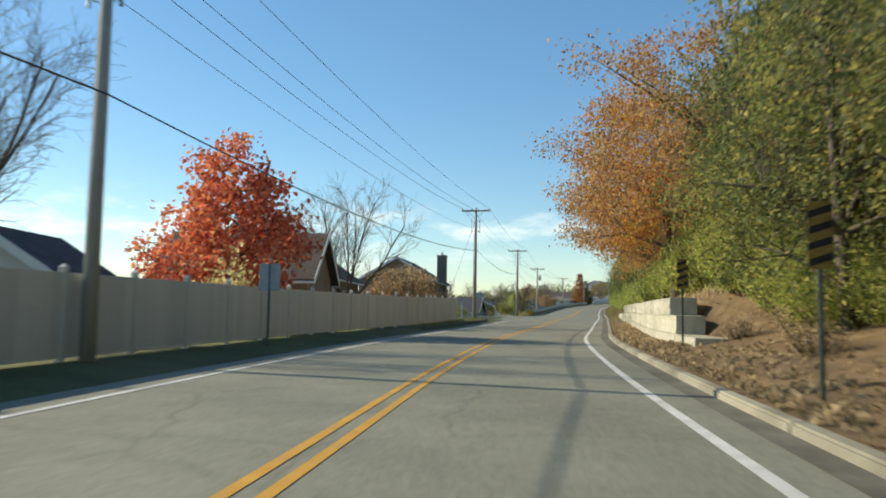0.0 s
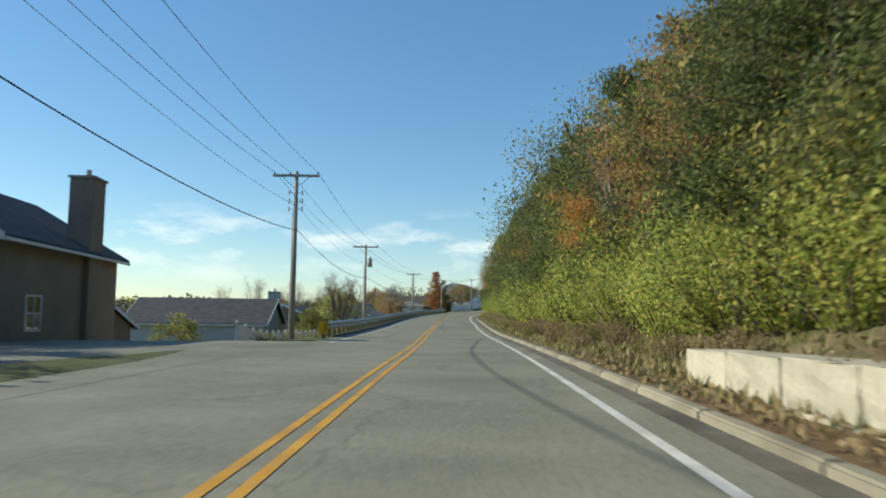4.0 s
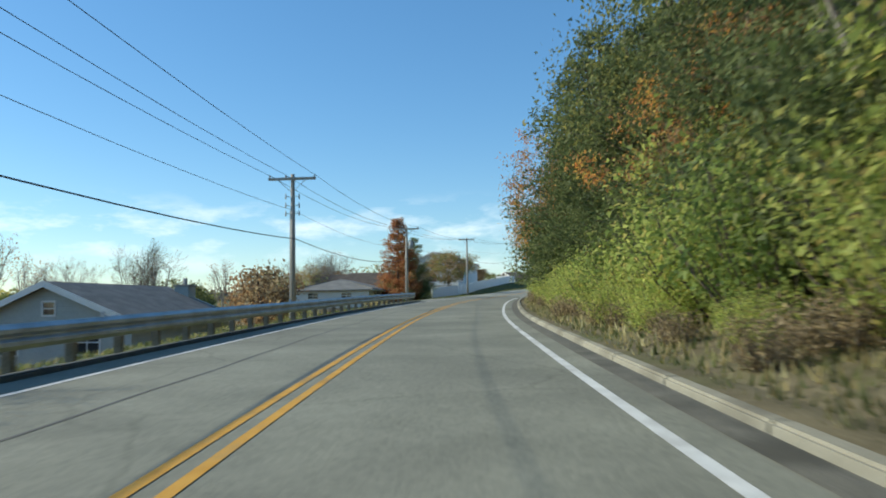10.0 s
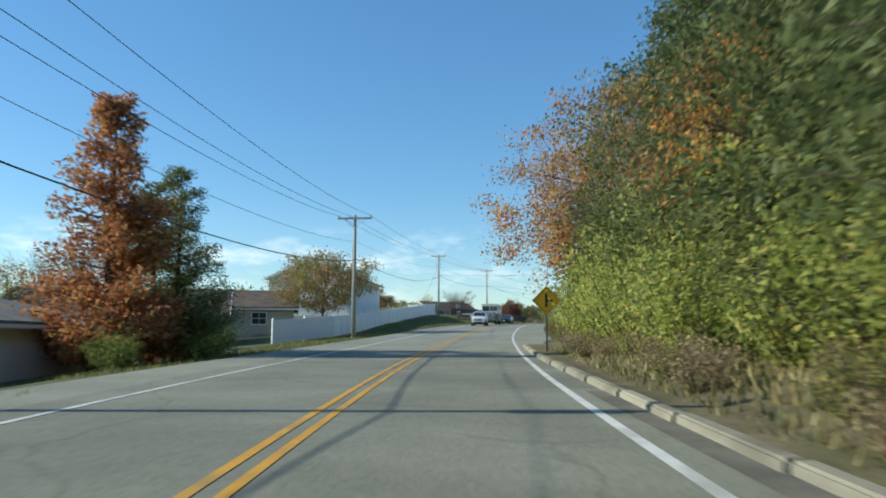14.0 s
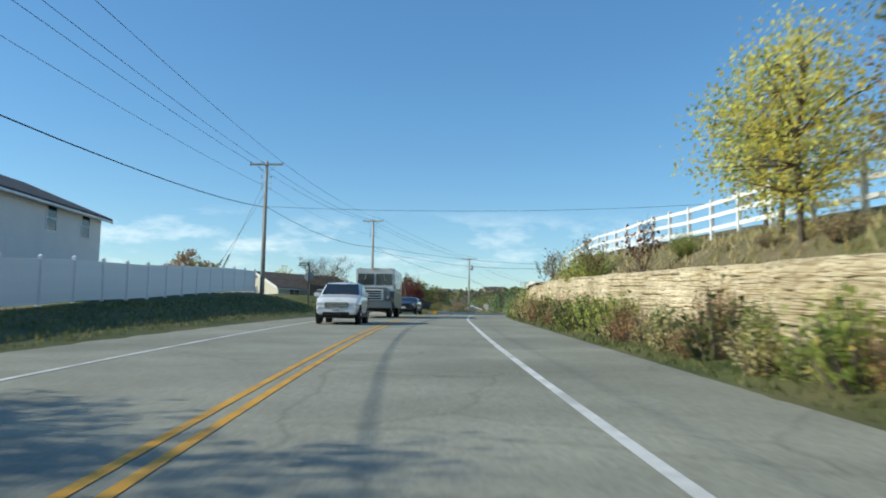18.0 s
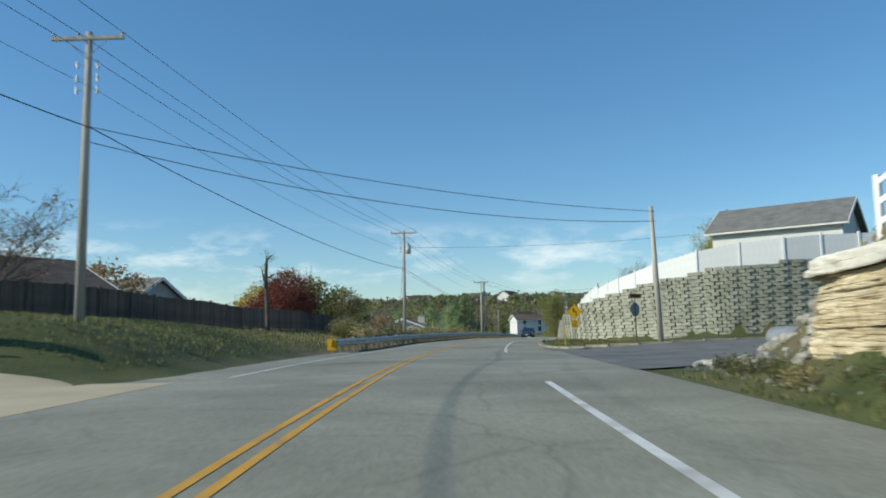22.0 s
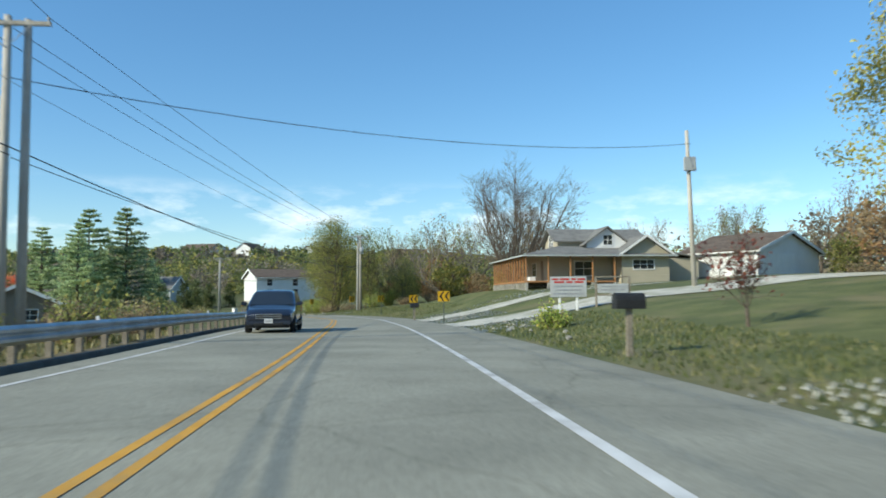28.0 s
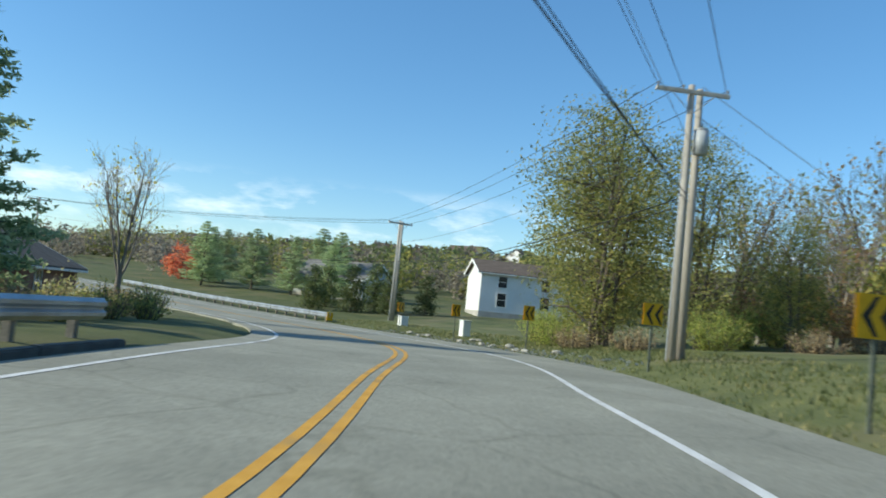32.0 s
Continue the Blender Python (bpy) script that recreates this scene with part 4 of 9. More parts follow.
def guardrail(s0, s1, d, label, face):
    g = thing("guardrail", label, "guardrail")
    s = s0 + 1.9
    k = 0
    while s < s1:
        x, y = xy(s, d)
        z = float(road_at(s)[2]) + 0.02
        part("rail", RAIL, g, pose(float(x), float(y), z + 0.33, pitch_of(s) * (1 if face > 0 else -1), 0, heading(s) + (180 if face < 0 else 0)))
        for q in (-0.95, 0.95):
            px, py = xy(s + q, d - 0.10 * face)
            part("post", POST, g, pose(float(px), float(py), float(road_at(s + q)[2]) + 0.02, 0, 0, heading(s) + (180 if face < 0 else 0)))
        if k % 4 == 1:
            part("reflector", REFLECTOR, g, pose(float(x), float(y), z + 0.73, 0, 0, heading(s)), "small white reflector tab")
        s += 3.8
        k += 1
    for e in (s0 + 0.2,):
        bm = bmesh.new()
        box(bm, -0.03, 0.03, -0.25, 0.25, 0, 0.62, 0.01)
        t = part("end_plate", bm_mesh("end_plate", bm, "sign_yellow"), g, pose(*[float(v) for v in xy(e, d)], float(road_at(e)[2]) + 0.15, 0, 0, heading(e) + 90), "yellow and black striped end plate")
        for i in range(4):
            b2 = bmesh.new()
            prism(b2, [(0.034, 0.02 + i * 0.15), (0.034, 0.09 + i * 0.15), (0.036, 0.09 + i * 0.15), (0.036, 0.02 + i * 0.15)], -0.24, 0.24)
            part("stripe", bm_mesh("stripe", b2, "black"), t, pose(0, 0, 0, 12, 0, 0))
    return g


guardrail(97, 215, -4.95, "galvanised steel guardrail on wooden posts above a drop", 1)
guardrail(376, 514, -5.55, "long galvanised steel guardrail on wooden posts along the bend", 1)
guardrail(556, 600, 6.6, "white-faced guardrail on the far bend", -1)

# ---- fences ----
BOARDS = {}
board_rng = random.Random(31)


def panel_fence(name, label, points, height, mat, step=2.4, dip=0.0, cap=True, board=0.0, gap=0.012, group="", lift=0.06, ragged=0.003):
    """Posts and panels along a line of (s, d); each panel follows the land."""
    fence = thing(name, label, "fence", group=group)
    pts = []
    for (s0, d0), (s1, d1) in zip(points, points[1:]):
        n = max(1, round(math.hypot(s1 - s0, d1 - d0) / step))
        pts += [(s0 + (s1 - s0) * i / n, d0 + (d1 - d0) * i / n) for i in range(n)]
    pts.append(points[-1])
    P = [(float(xy(s, d)[0]), float(xy(s, d)[1]), land_at(s, d)) for s, d in pts]
    pm = boxm("post", -0.065, 0.065, -0.065, 0.065, -0.3, height + 0.05, mat, 0.01)
    cm = bmesh.new()
    bmesh.ops.create_cone(cm, cap_ends=True, segments=4, radius1=0.11, radius2=0.01, depth=0.08, matrix=Matrix.Translation((0, 0, height + 0.09)) @ pose(0, 0, 0, 0, 0, 45))
    cm = bm_mesh("cap", cm, mat)
    for i, p in enumerate(P):
        q = P[min(i + 1, len(P) - 1)]
        o = P[max(i - 1, 0)]
        yaw = math.degrees(math.atan2(q[1] - o[1], q[0] - o[0]))
        po = part("post", pm, fence, pose(*p, 0, 0, yaw))
        if cap:
            part("cap", cm, po)
        if i + 1 < len(P):
            v = Vector(q) - Vector(p)
            flat = math.hypot(v.x, v.y)
            rise = v.z
            nb = max(1, round(flat / board))
            w = (flat - 0.12) / nb
            key = (round(w, 3), height, mat)
            if key not in BOARDS:
                BOARDS[key] = boxm("board", 0, w - gap, -0.02, 0.02, 0, height - 0.1, mat)
            turn = math.degrees(math.atan2(v.y, v.x))
            for k in range(nb):
                a = 0.06 + w * k
                f = a / flat
                part("board", BOARDS[key], fence, pose(p[0] + v.x * f, p[1] + v.y * f, p[2] + rise * (f + w / 2 / flat) + lift + board_rng.uniform(-1, 1) * ragged, 0, 0, turn))
            for h in (0.12, height - 0.22):
                bm = bmesh.new()
                vs = [bm.verts.new(q_) for q_ in ((0, 0.021, h), (flat, 0.021, h + rise), (flat, 0.05, h + rise), (0, 0.05, h), (0, 0.021, h + 0.1), (flat, 0.021, h + 0.1 + rise), (flat, 0.05, h + 0.1 + rise), (0, 0.05, h + 0.1))]
                for f in ((0, 1, 5, 4), (1, 2, 6, 5), (2, 3, 7, 6), (3, 0, 4, 7), (4, 5, 6, 7), (3, 2, 1, 0)):
                    bm.faces.new([vs[j] for j in f])
                part("rail", bm_mesh("rail", bm, mat), fence, pose(*p, 0, 0, turn))
    return fence


panel_fence("privacy_fence", "tall tan vinyl privacy fence with capped posts along the road", [(-16, -6.9), (57, -6.9), (58, -13)], 1.7, "tan_vinyl", 2.4, board=0.3, gap=0.004)
panel_fence("vinyl_fence", "white vinyl privacy fence stepping along a grassy bank", [(257.5, -11.8), (262.5, -9.0), (275, -9.2), (290, -10.2), (326, -11.5), (327, -16)], 1.55, "vinyl", 2.4, board=0.3, gap=0.004)
panel_fence("vinyl_fence", "bright white vinyl fence on top of a block retaining wall", [(392.5, 10.3), (389, 11.4), (386, 13.2), (384.2, 15.6), (382.8, 20.4), (382.8, 40)], 1.65, "vinyl", 2.2, board=0.36, gap=0.001, lift=0.02, cap=False)
panel_fence("vinyl_fence", "tall bright white vinyl fence on a low block wall", [(404.6, 8.7), (402.6, 9.0), (396.5, 9.6), (392.6, 10.28)], 1.95, "vinyl", 2.1, board=0.36, gap=0.001, lift=0.02, cap=False)
panel_fence("board_fence", "dark weathered wooden board fence along a bank", [(361.5, -18.2), (366, -16), (372, -14.6), (388, -14.0), (403, -13.8), (414, -14.4)], 1.55, "dark_wood", 2.4, board=0.2, gap=0.02, cap=False, ragged=0.03)
panel_fence("picket_fence", "grey vinyl yard fence below the guardrail", [(98, -9.5), (112, -10.5), (128, -11)], 1.3, "vinyl", 2.4, board=0.2, gap=0.03)
panel_fence("yard_fence", "pale grey fence round a yard behind the guardrail", [(428, -13), (440, -13.5), (444, -20)], 1.5, "greyside", 2.4, board=0.3)

rail_fence = thing("rail_fence", "white three-rail vinyl fence on top of a rock cut", "fence")
fp = [(s, 11.6 + 0.4 * math.sin(s * 0.05)) for s in np.arange(254, 354.4, 2.4)]
FP = [(float(xy(s, d)[0]), float(xy(s, d)[1]), land_at(s, d)) for s, d in fp]
rp_m = boxm("post", -0.065, 0.065, -0.065, 0.065, -0.4, 1.42, "vinyl", 0.01)
for i, p in enumerate(FP):
    q = FP[min(i + 1, len(FP) - 1)]
    yaw = math.degrees(math.atan2(q[1] - p[1], q[0] - p[0])) if i + 1 < len(FP) else 0
    part("post", rp_m, rail_fence, pose(*p, 0, 0, yaw))
    if i + 1 < len(FP):
        for h in (0.38, 0.82, 1.26):
            bm = bmesh.new()
            v = Vector(q) - Vector(p)
            fl = math.hypot(v.x, v.y)
            vs = [bm.verts.new(c) for c in ((0.04, -0.02, h - 0.07), (fl - 0.04, -0.02, h - 0.07 + v.z), (fl - 0.04, 0.02, h - 0.07 + v.z), (0.04, 0.02, h - 0.07),
                                            (0.04, -0.02, h + 0.07), (fl - 0.04, -0.02, h + 0.07 + v.z), (fl - 0.04, 0.02, h + 0.07 + v.z), (0.04, 0.02, h + 0.07))]
            for f in ((0, 1, 5, 4), (1, 2, 6, 5), (2, 3, 7, 6), (3, 0, 4, 7), (4, 5, 6, 7), (3, 2, 1, 0)):
                bm.faces.new([vs[j] for j in f])
            part("rail", bm_mesh("rail", bm, "vinyl"), rail_fence, pose(*p, 0, 0, yaw))

# ---- concrete block wall at the foot of the wood ----
block_wall = thing("retaining_wall", "stained pale concrete retaining wall of large blocks", "wall", kind="structure")
rng = random.Random(5)


def big_block(length, seed):
    r = random.Random(seed)
    bm = bmesh.new()
    box(bm, -0.45, 0.45, -length / 2 + 0.002, length / 2 - 0.002, 0.006, 0.6, 0.012)
    bmesh.ops.subdivide_edges(bm, edges=[e for e in bm.edges if e.calc_length() > 0.4], cuts=3, use_grid_fill=True)
    for v in bm.verts:
        v.co.x += r.uniform(-0.018, 0.018)
        v.co.z += r.uniform(-0.008, 0.008)
    return bm_mesh("block", bm, "wall_concrete")


BLOCKS = [big_block(1.8, k) for k in range(5)]
for row in range(3):
    s = 22.5 + row * 2.8 + (0.9 if row % 2 else 0)
    end = (78, 72, 64)[row]
    while s < end:
        d = float(np.interp(s, [20, 40, 52, 66, 80], [6.45, 6.4, 6.3, 5.9, 5.7])) + row * 0.06
        x, y = xy(s, d)
        z = float(road_at(s)[2]) + float(np.interp(s, [20, 50, 66, 80], [-0.12, -0.22, -0.45, -0.7])) + row * 0.6
        part("block", rng.choice(BLOCKS), block_wall, pose(float(x), float(y), z, 0, 0, heading(s) + rng.uniform(-0.3, 0.3)))
        s += 1.8

# ---- rock cut: thin broken beds, a pale cap and a ledge set back above ----
rock = thing("rock_cut", "sheer thin-bedded buff limestone road cut with weathered ledges", "rock face", kind="structure")
ss = np.arange(249, 354.2, 0.3)
TOP = np.interp(ss, [249, 256, 275, 300, 312, 330, 345, 351, 354], [0.5, 1.3, 1.75, 2.05, 2.2, 2.32, 2.08, 1.75, 1.2])
WEAR = 0.2 * np.sin(ss * 0.35) * np.sin(ss * 0.11 + 2) + 0.16 * np.sin(ss * 0.83 + 1) + 0.10 * np.sin(ss * 2.1 + 3 * np.sin(ss * 0.2))
ENDS = np.clip((256 - ss) / 6, 0, 1) * 1.5 + np.clip((ss - 349.2) / 1.5, 0, 3) * 1.7


def bed(seed, lo, hi, base, mat, s_from=0.0, rough=0.035, back=1.8):
    """One bed of stone broken into chunks that stand out unevenly; lo and hi are heights over the road."""
    r = np.random.RandomState(seed)
    depth, k = np.zeros(len(ss)), 0
    rise = np.zeros(len(ss))
    while k < len(ss):
        n = r.randint(2, 9)
        depth[k:k + n] = r.uniform(-0.5, 0.5) * rough + (0.12 * r.rand() if r.rand() < 0.07 else 0)
        rise[k:k + n] = r.uniform(-0.02, 0.02)
        depth[min(k + n, len(ss)) - 1] += r.uniform(0.0, 0.06)
        k += n
    face = base + depth + WEAR * 0.6 + ENDS + r.uniform(-0.02, 0.02, len(ss))
    zr = road_at(ss)[2]
    z0, z1 = zr + lo - 0.015, zr + hi + rise
    h = z1 - z0
    rows = []
    for off, z in ((0.03, z0), (0.006, z0 + h * 0.16), (r.uniform(-0.02, 0.02, len(ss)), z0 + h * 0.55), (0.005, z1 - h * 0.14), (0.025, z1), (back, z1 + 0.03)):
        x, y = xy(ss, face + off)
        rows.append(np.stack([x, y, z + r.uniform(-0.008, 0.008, len(ss))], 1))
    V = np.stack(rows, 1)
    on = ss >= s_from
    V = V[on].reshape(-1, 3)
    n, c = int(on.sum()), 6
    i, j = np.meshgrid(np.arange(n - 1), np.arange(c - 1), indexing="ij")
    a = (i * c + j).ravel()
    return mesh_np("rock_layer", V, np.stack([a, a + c, a + c + 1, a + 1], 1), mat)


BEDS = 38
cuts = np.cumsum(np.r_[0, np.random.RandomState(6).uniform(0.5, 1.6, BEDS)])
cuts /= cuts[-1]
for k in range(BEDS):
    deep = 0.06 if k in (9, 19) else 0.0
    part("rock_layer", bed(40 + k, TOP * cuts[k] - 0.3 * (k == 0), TOP * cuts[k + 1], 7.78 + 0.012 * k + deep, "rock"), rock)
CAP = 0.26 * np.clip((ss - 322) / 8, 0, 1)
part("rock_layer", bed(71, TOP, TOP + CAP * 0.45 + 0.02, 7.98, "rock_cap", 321, 0.09), rock, label="pale capping bed of stone")
part("rock_layer", bed(72, TOP + CAP * 0.45 + 0.02, TOP + CAP + 0.04, 8.08, "rock_cap", 323, 0.09), rock, label="pale capping bed of stone")

# ---- split-face block wall round the corner ----
seg_wall = thing("retaining_wall", "pale grey split-face block retaining wall below a white fence", "wall", kind="structure")
pw, lw, HW = WALL_XY, WALL_LEN, WALL_H


def split_block(seed):
    r = random.Random(seed)
    bm = bmesh.new()
    w, h, dp = 0.215, 0.205, 0.3
    o = [(-w, 0), (-w * 0.8, -0.05 - r.uniform(0, 0.03)), (0, -0.09 - r.uniform(0, 0.03)), (w * 0.8, -0.05 - r.uniform(0, 0.03)), (w, 0), (w, dp), (-w, dp)]
    lo = [bm.verts.new((x, y, 0.008)) for x, y in o]
    hi = [bm.verts.new((x * 0.985, y + (0.02 if y < 0 else 0), h - 0.008)) for x, y in o]
    bm.faces.new(lo[::-1])
    bm.faces.new(hi)
    for i in range(len(o)):
        j = (i + 1) % len(o)
        bm.faces.new((lo[i], lo[j], hi[j], hi[i]))
    return bm


SPLIT = [bm_mesh("block", split_block(k), "block") for k in range(6)]
joined_v, joined_f = [], []
count = 0
rng = random.Random(9)
base_z = None
for row in range(22):
    u = 0.2 + (0.22 if row % 2 else 0)
    while u < lw[-1] - 0.2:
        h = float(np.interp(u, lw, HW))
        if (row + 1) * 0.205 <= h + 0.14:
            x, y = np.interp(u, lw, pw[:, 0]), np.interp(u, lw, pw[:, 1])
            x2, y2 = np.interp(u + 0.3, lw, pw[:, 0]), np.interp(u + 0.3, lw, pw[:, 1])
            yaw = math.atan2(y2 - y, x2 - x)
            nx, ny = -math.sin(yaw), math.cos(yaw)
            back = 0.025 * row - (0.07 if (int(u / 0.44) + row) % 2 else 0.0) - rng.uniform(0, 0.015)
            s_, d_, zr_ = sd_of(x, y)
            side = -1.0
            px, py = x + nx * back * side, y + ny * back * side
            m = pose(px, py, float(np.interp(u, lw, WALL_BASE)) - 0.1 + row * 0.205, 0, 0, math.degrees(yaw) + 180)
            if count < 300 and 1 < u < 24 and row < 8:
                part("block", SPLIT[rng.randrange(6)], seg_wall, m)
                count += 1
            else:
                src = SPLIT[rng.randrange(6)]
                o = len(joined_v)
                joined_v += [tuple(m @ v.co) for v in src.vertices]
                joined_f += [tuple(o + i for i in p.vertices) for p in src.polygons]
        u += 0.44
me = bpy.data.meshes.new("block_courses")
me.from_pydata(joined_v, [], joined_f)
me.materials.append(M["block"])
tagged(part("block_courses", me, seg_wall, label="remaining courses of split-face blocks"), kind="stuff")



# ---- utility poles and lines ----
def pole_thing(s, d, base, top, label, arm=2.4, twin=False, transformer=0, hardware=True, lean=(0, 0), arms=True):
    x, y = (float(v) for v in xy(s, d))
    zr = float(road_at(s)[2])
    z0 = land_at(s, d)
    h = zr + top - z0
    ob = thing("utility_pole", label, "utility pole", pose(x, y, z0, lean[0], lean[1], heading(s)), group="utility poles along the road")
    for k in range(2 if twin else 1):
        bm = rod(bmesh.new(), (0.42 * k, 0.3 * k, -0.4), (0.42 * k, 0.3 * k, h + 0.25), 0.15, 0.1, 12)
        part("pole", bm_mesh("pole", bm, "pole_wood", True), ob)
    if not arms:
        return ob, Vector((x, y, z0)), h
    a = part("crossarm", boxm("crossarm", -arm / 2, arm / 2, -0.16, -0.05, h - 0.06, h + 0.07, "pole_wood", 0.012), ob)
    for q in (-1, 1):
        bm = rod(bmesh.new(), (q * arm * 0.3, -0.17, h - 0.05), (0, -0.15, h - 0.7), 0.015, 0.015, 6)
        part("brace", bm_mesh("brace", bm, "steel"), ob)
    for q in (-0.47, -0.13, 0.47):
        bm = rod(bmesh.new(), (q * arm, -0.1, h + 0.07), (q * arm, -0.1, h + 0.2), 0.03, 0.03, 8)
        rod(bm, (q * arm, -0.1, h + 0.13), (q * arm, -0.1, h + 0.17), 0.05, 0.05, 8)
        part("insulator", bm_mesh("insulator", bm, "porcelain"), ob)
    if hardware:
        for k, zz in enumerate((0.9, 1.35, 1.75)):
            for q in (-1, 1):
                bm = rod(bmesh.new(), (q * 0.12, -0.05, h - zz), (q * 0.34, -0.06, h - zz + 0.05), 0.014, 0.014, 6)
                rod(bm, (q * 0.34, -0.06, h - zz - 0.1), (q * 0.34, -0.06, h - zz + 0.16), 0.04, 0.025, 8)
                part("bracket", bm_mesh("bracket", bm, "steel"), ob)
    if transformer:
        bm = rod(bmesh.new(), (0.42, -0.02, h - 1.9), (0.42, -0.02, h - 1.15), 0.22, 0.22, 16)
        t = part("transformer", bm_mesh("transformer", bm, "transformer", True), ob, label="grey cylindrical transformer")
        part("lid", bm_mesh("lid", rod(bmesh.new(), (0.42, -0.02, h - 1.15), (0.42, -0.02, h - 1.08), 0.235, 0.15, 16), "steel", True), t)
        part("bushing", bm_mesh("bushing", rod(bmesh.new(), (0.42, -0.02, h - 1.08), (0.42, -0.02, h - 0.88), 0.03, 0.02, 8), "porcelain"), t)
    bm = rod(bmesh.new(), (-0.165, 0, 0.0), (-0.13, 0, h * 0.78), 0.022, 0.022, 6)
    part("conduit", bm_mesh("conduit", bm, "transformer"), ob)
    return ob, Vector((x, y, z0)), h


CABLE_DROP = [3.6, 3.6, 3.3, 2.85, 2.9, 3.0, 2.7, 2.85, 3.05, 2.95, 3.3, 3.45, 3.2, 3.3, 3.3]
POLES = [
    (-35, -6.6, 0, 8.4, "weathered wooden utility pole by the fence", {}),
    (13.6, -6.6, 0, 8.8, "weathered wooden utility pole in front of a tan fence", {"transformer": 0}),
    (62.6, -6.4, 0.4, 9.1, "weathered wooden utility pole with brackets on a grass island", {}),
    (98, -6.7, 0, 8.25, "weathered wooden utility pole at the end of the guardrail", {}),
    (131.3, -6.9, -1, 7.2, "wooden utility pole with a transformer behind the guardrail", {"transformer": 1, "hardware": False}),
    (186, -6.8, -1, 6.75, "wooden utility pole with double brackets behind the guardrail", {}),
    (219, -6.4, -1, 6.7, "wooden utility pole with a transformer beside a red tree", {"transformer": 1, "hardware": False}),
    (260.4, -7.1, 0, 8.2, "slim wooden utility pole beside a white fence", {"hardware": False}),
    (325.7, -10.8, 1.7, 10.6, "wooden utility pole at the end of a white fence", {}),
    (359.2, -10.0, 2, 10.7, "wooden utility pole on a grassy bank", {}),
    (404, -6.3, 0.9, 10.0, "wooden utility pole with a transformer behind the guardrail", {"transformer": 1}),
    (458.2, -8.3, 0.4, 9.0, "twin wooden utility pole behind the guardrail", {"twin": True, "hardware": False}),
    (520.2, 8.25, 0.4, 8.75, "twin wooden utility pole with a transformer by the bend", {"twin": True, "transformer": 1, "hardware": False}),
    (559.2, 13.8, 0, 8.9, "twin wooden utility pole past the bend", {"twin": True, "hardware": False}),
    (592, -7.6, 0, 8.4, "far wooden utility pole past the bend", {"hardware": False}),
]
TOPS = []
for s, d, b, t, label, kw in POLES:
    ob, foot, h = pole_thing(s, d, b, t, label, **kw)
    TOPS.append((foot, h, radians(heading(s))))


def wire(p0, p1, sag, r, mat, label, n=14):
    p0, p1 = Vector(p0), Vector(p1)
    side = Vector((p1.y - p0.y, p0.x - p1.x, 0)).normalized()
    V, F = [], []
    for i in range(n + 1):
        u = i / n
        c = p0.lerp(p1, u) - Vector((0, 0, 4 * sag * u * (1 - u)))
        for k in range(4):
            a = math.pi / 2 * k
            V.append(c + side * (r * math.cos(a)) + Vector((0, 0, r * math.sin(a))))
    for i in range(n):
        for k in range(4):
            j = (k + 1) % 4
            F.append((i * 4 + k, i * 4 + j, i * 4 + 4 + j, i * 4 + 4 + k))
    return solid("overhead_wire", mesh_from("overhead_wire", V, F, mat), label, "cable", group="overhead wires between the poles")


for (f0, h0, a0), (f1, h1, a1), c0, c1 in zip(TOPS, TOPS[1:], CABLE_DROP, CABLE_DROP[1:]):
    for q in (-1.13, -0.31, 1.13):
        A = f0 + Vector((math.cos(a0) * q, math.sin(a0) * q, h0 + 0.2))
        B = f1 + Vector((math.cos(a1) * q, math.sin(a1) * q, h1 + 0.2))
        wire(A, B, 0.55, 0.012, "wire", "thin bare power wire strung between wooden poles")
    wire(f0 + Vector((0.12, 0, h0 - 1.6)), f1 + Vector((0.12, 0, h1 - 1.6)), 0.6, 0.009, "wire_pale", "thin neutral wire strung between wooden poles")
    wire(f0 + Vector((0.16, 0, h0 - c0)), f1 + Vector((0.16, 0, h1 - c1)), 1.1 if (f1 - f0).length > 64.5 else 0.7, 0.02, "wire", "thick black communication cable between wooden poles")
    if f0.y > 380:
        wire(f0 + Vector((0.16, 0, h0 - c0 - 0.28)), f1 + Vector((0.16, 0, h1 - c1 - 0.22)), 0.62, 0.014, "wire", "second black communication cable between wooden poles")

side_poles = [(374.6, 11.4, 0, 6.9, "bare wooden service pole in front of a block wall"), (477, 20.2, 0, 10.6, "tall wooden service pole with a grey box on a lawn")]
SP = []
for s, d, b, t, label in side_poles:
    ob, foot, h = pole_thing(s, d, b, t, label, arms=False, twin=False, lean=(0, -1.5))
    SP.append((foot, h))
    if s > 400:
        part("meter_box", boxm("meter_box", -0.35, 0.35, -0.3, -0.12, h - 2.1, h - 1.3, "transformer", 0.03), ob, label="grey equipment box")
wire(TOPS[9][0] + Vector((0, 0, TOPS[9][1] - 2.9)), SP[0][0] + Vector((0, 0, SP[0][1])), 0.5, 0.014, "wire", "black service cable crossing over the road")
wire(TOPS[9][0] + Vector((0, 0, TOPS[9][1] - 3.4)), SP[0][0] + Vector((0, 0, SP[0][1] - 0.5)), 0.8, 0.014, "wire", "black service cable crossing over the road")
wire(TOPS[11][0] + Vector((0, 0, TOPS[11][1] - 1.5)), SP[1][0] + Vector((0, 0, SP[1][1] - 0.5)), 0.9, 0.014, "wire", "thin service cable crossing over the road to a lawn")
wire(TOPS[10][0] + Vector((0, 0, TOPS[10][1] - 1.3)), Vector((*[float(v) for v in xy(399, 27)], 16.5)), 0.6, 0.011, "wire", "thin service cable crossing over the road to a house")
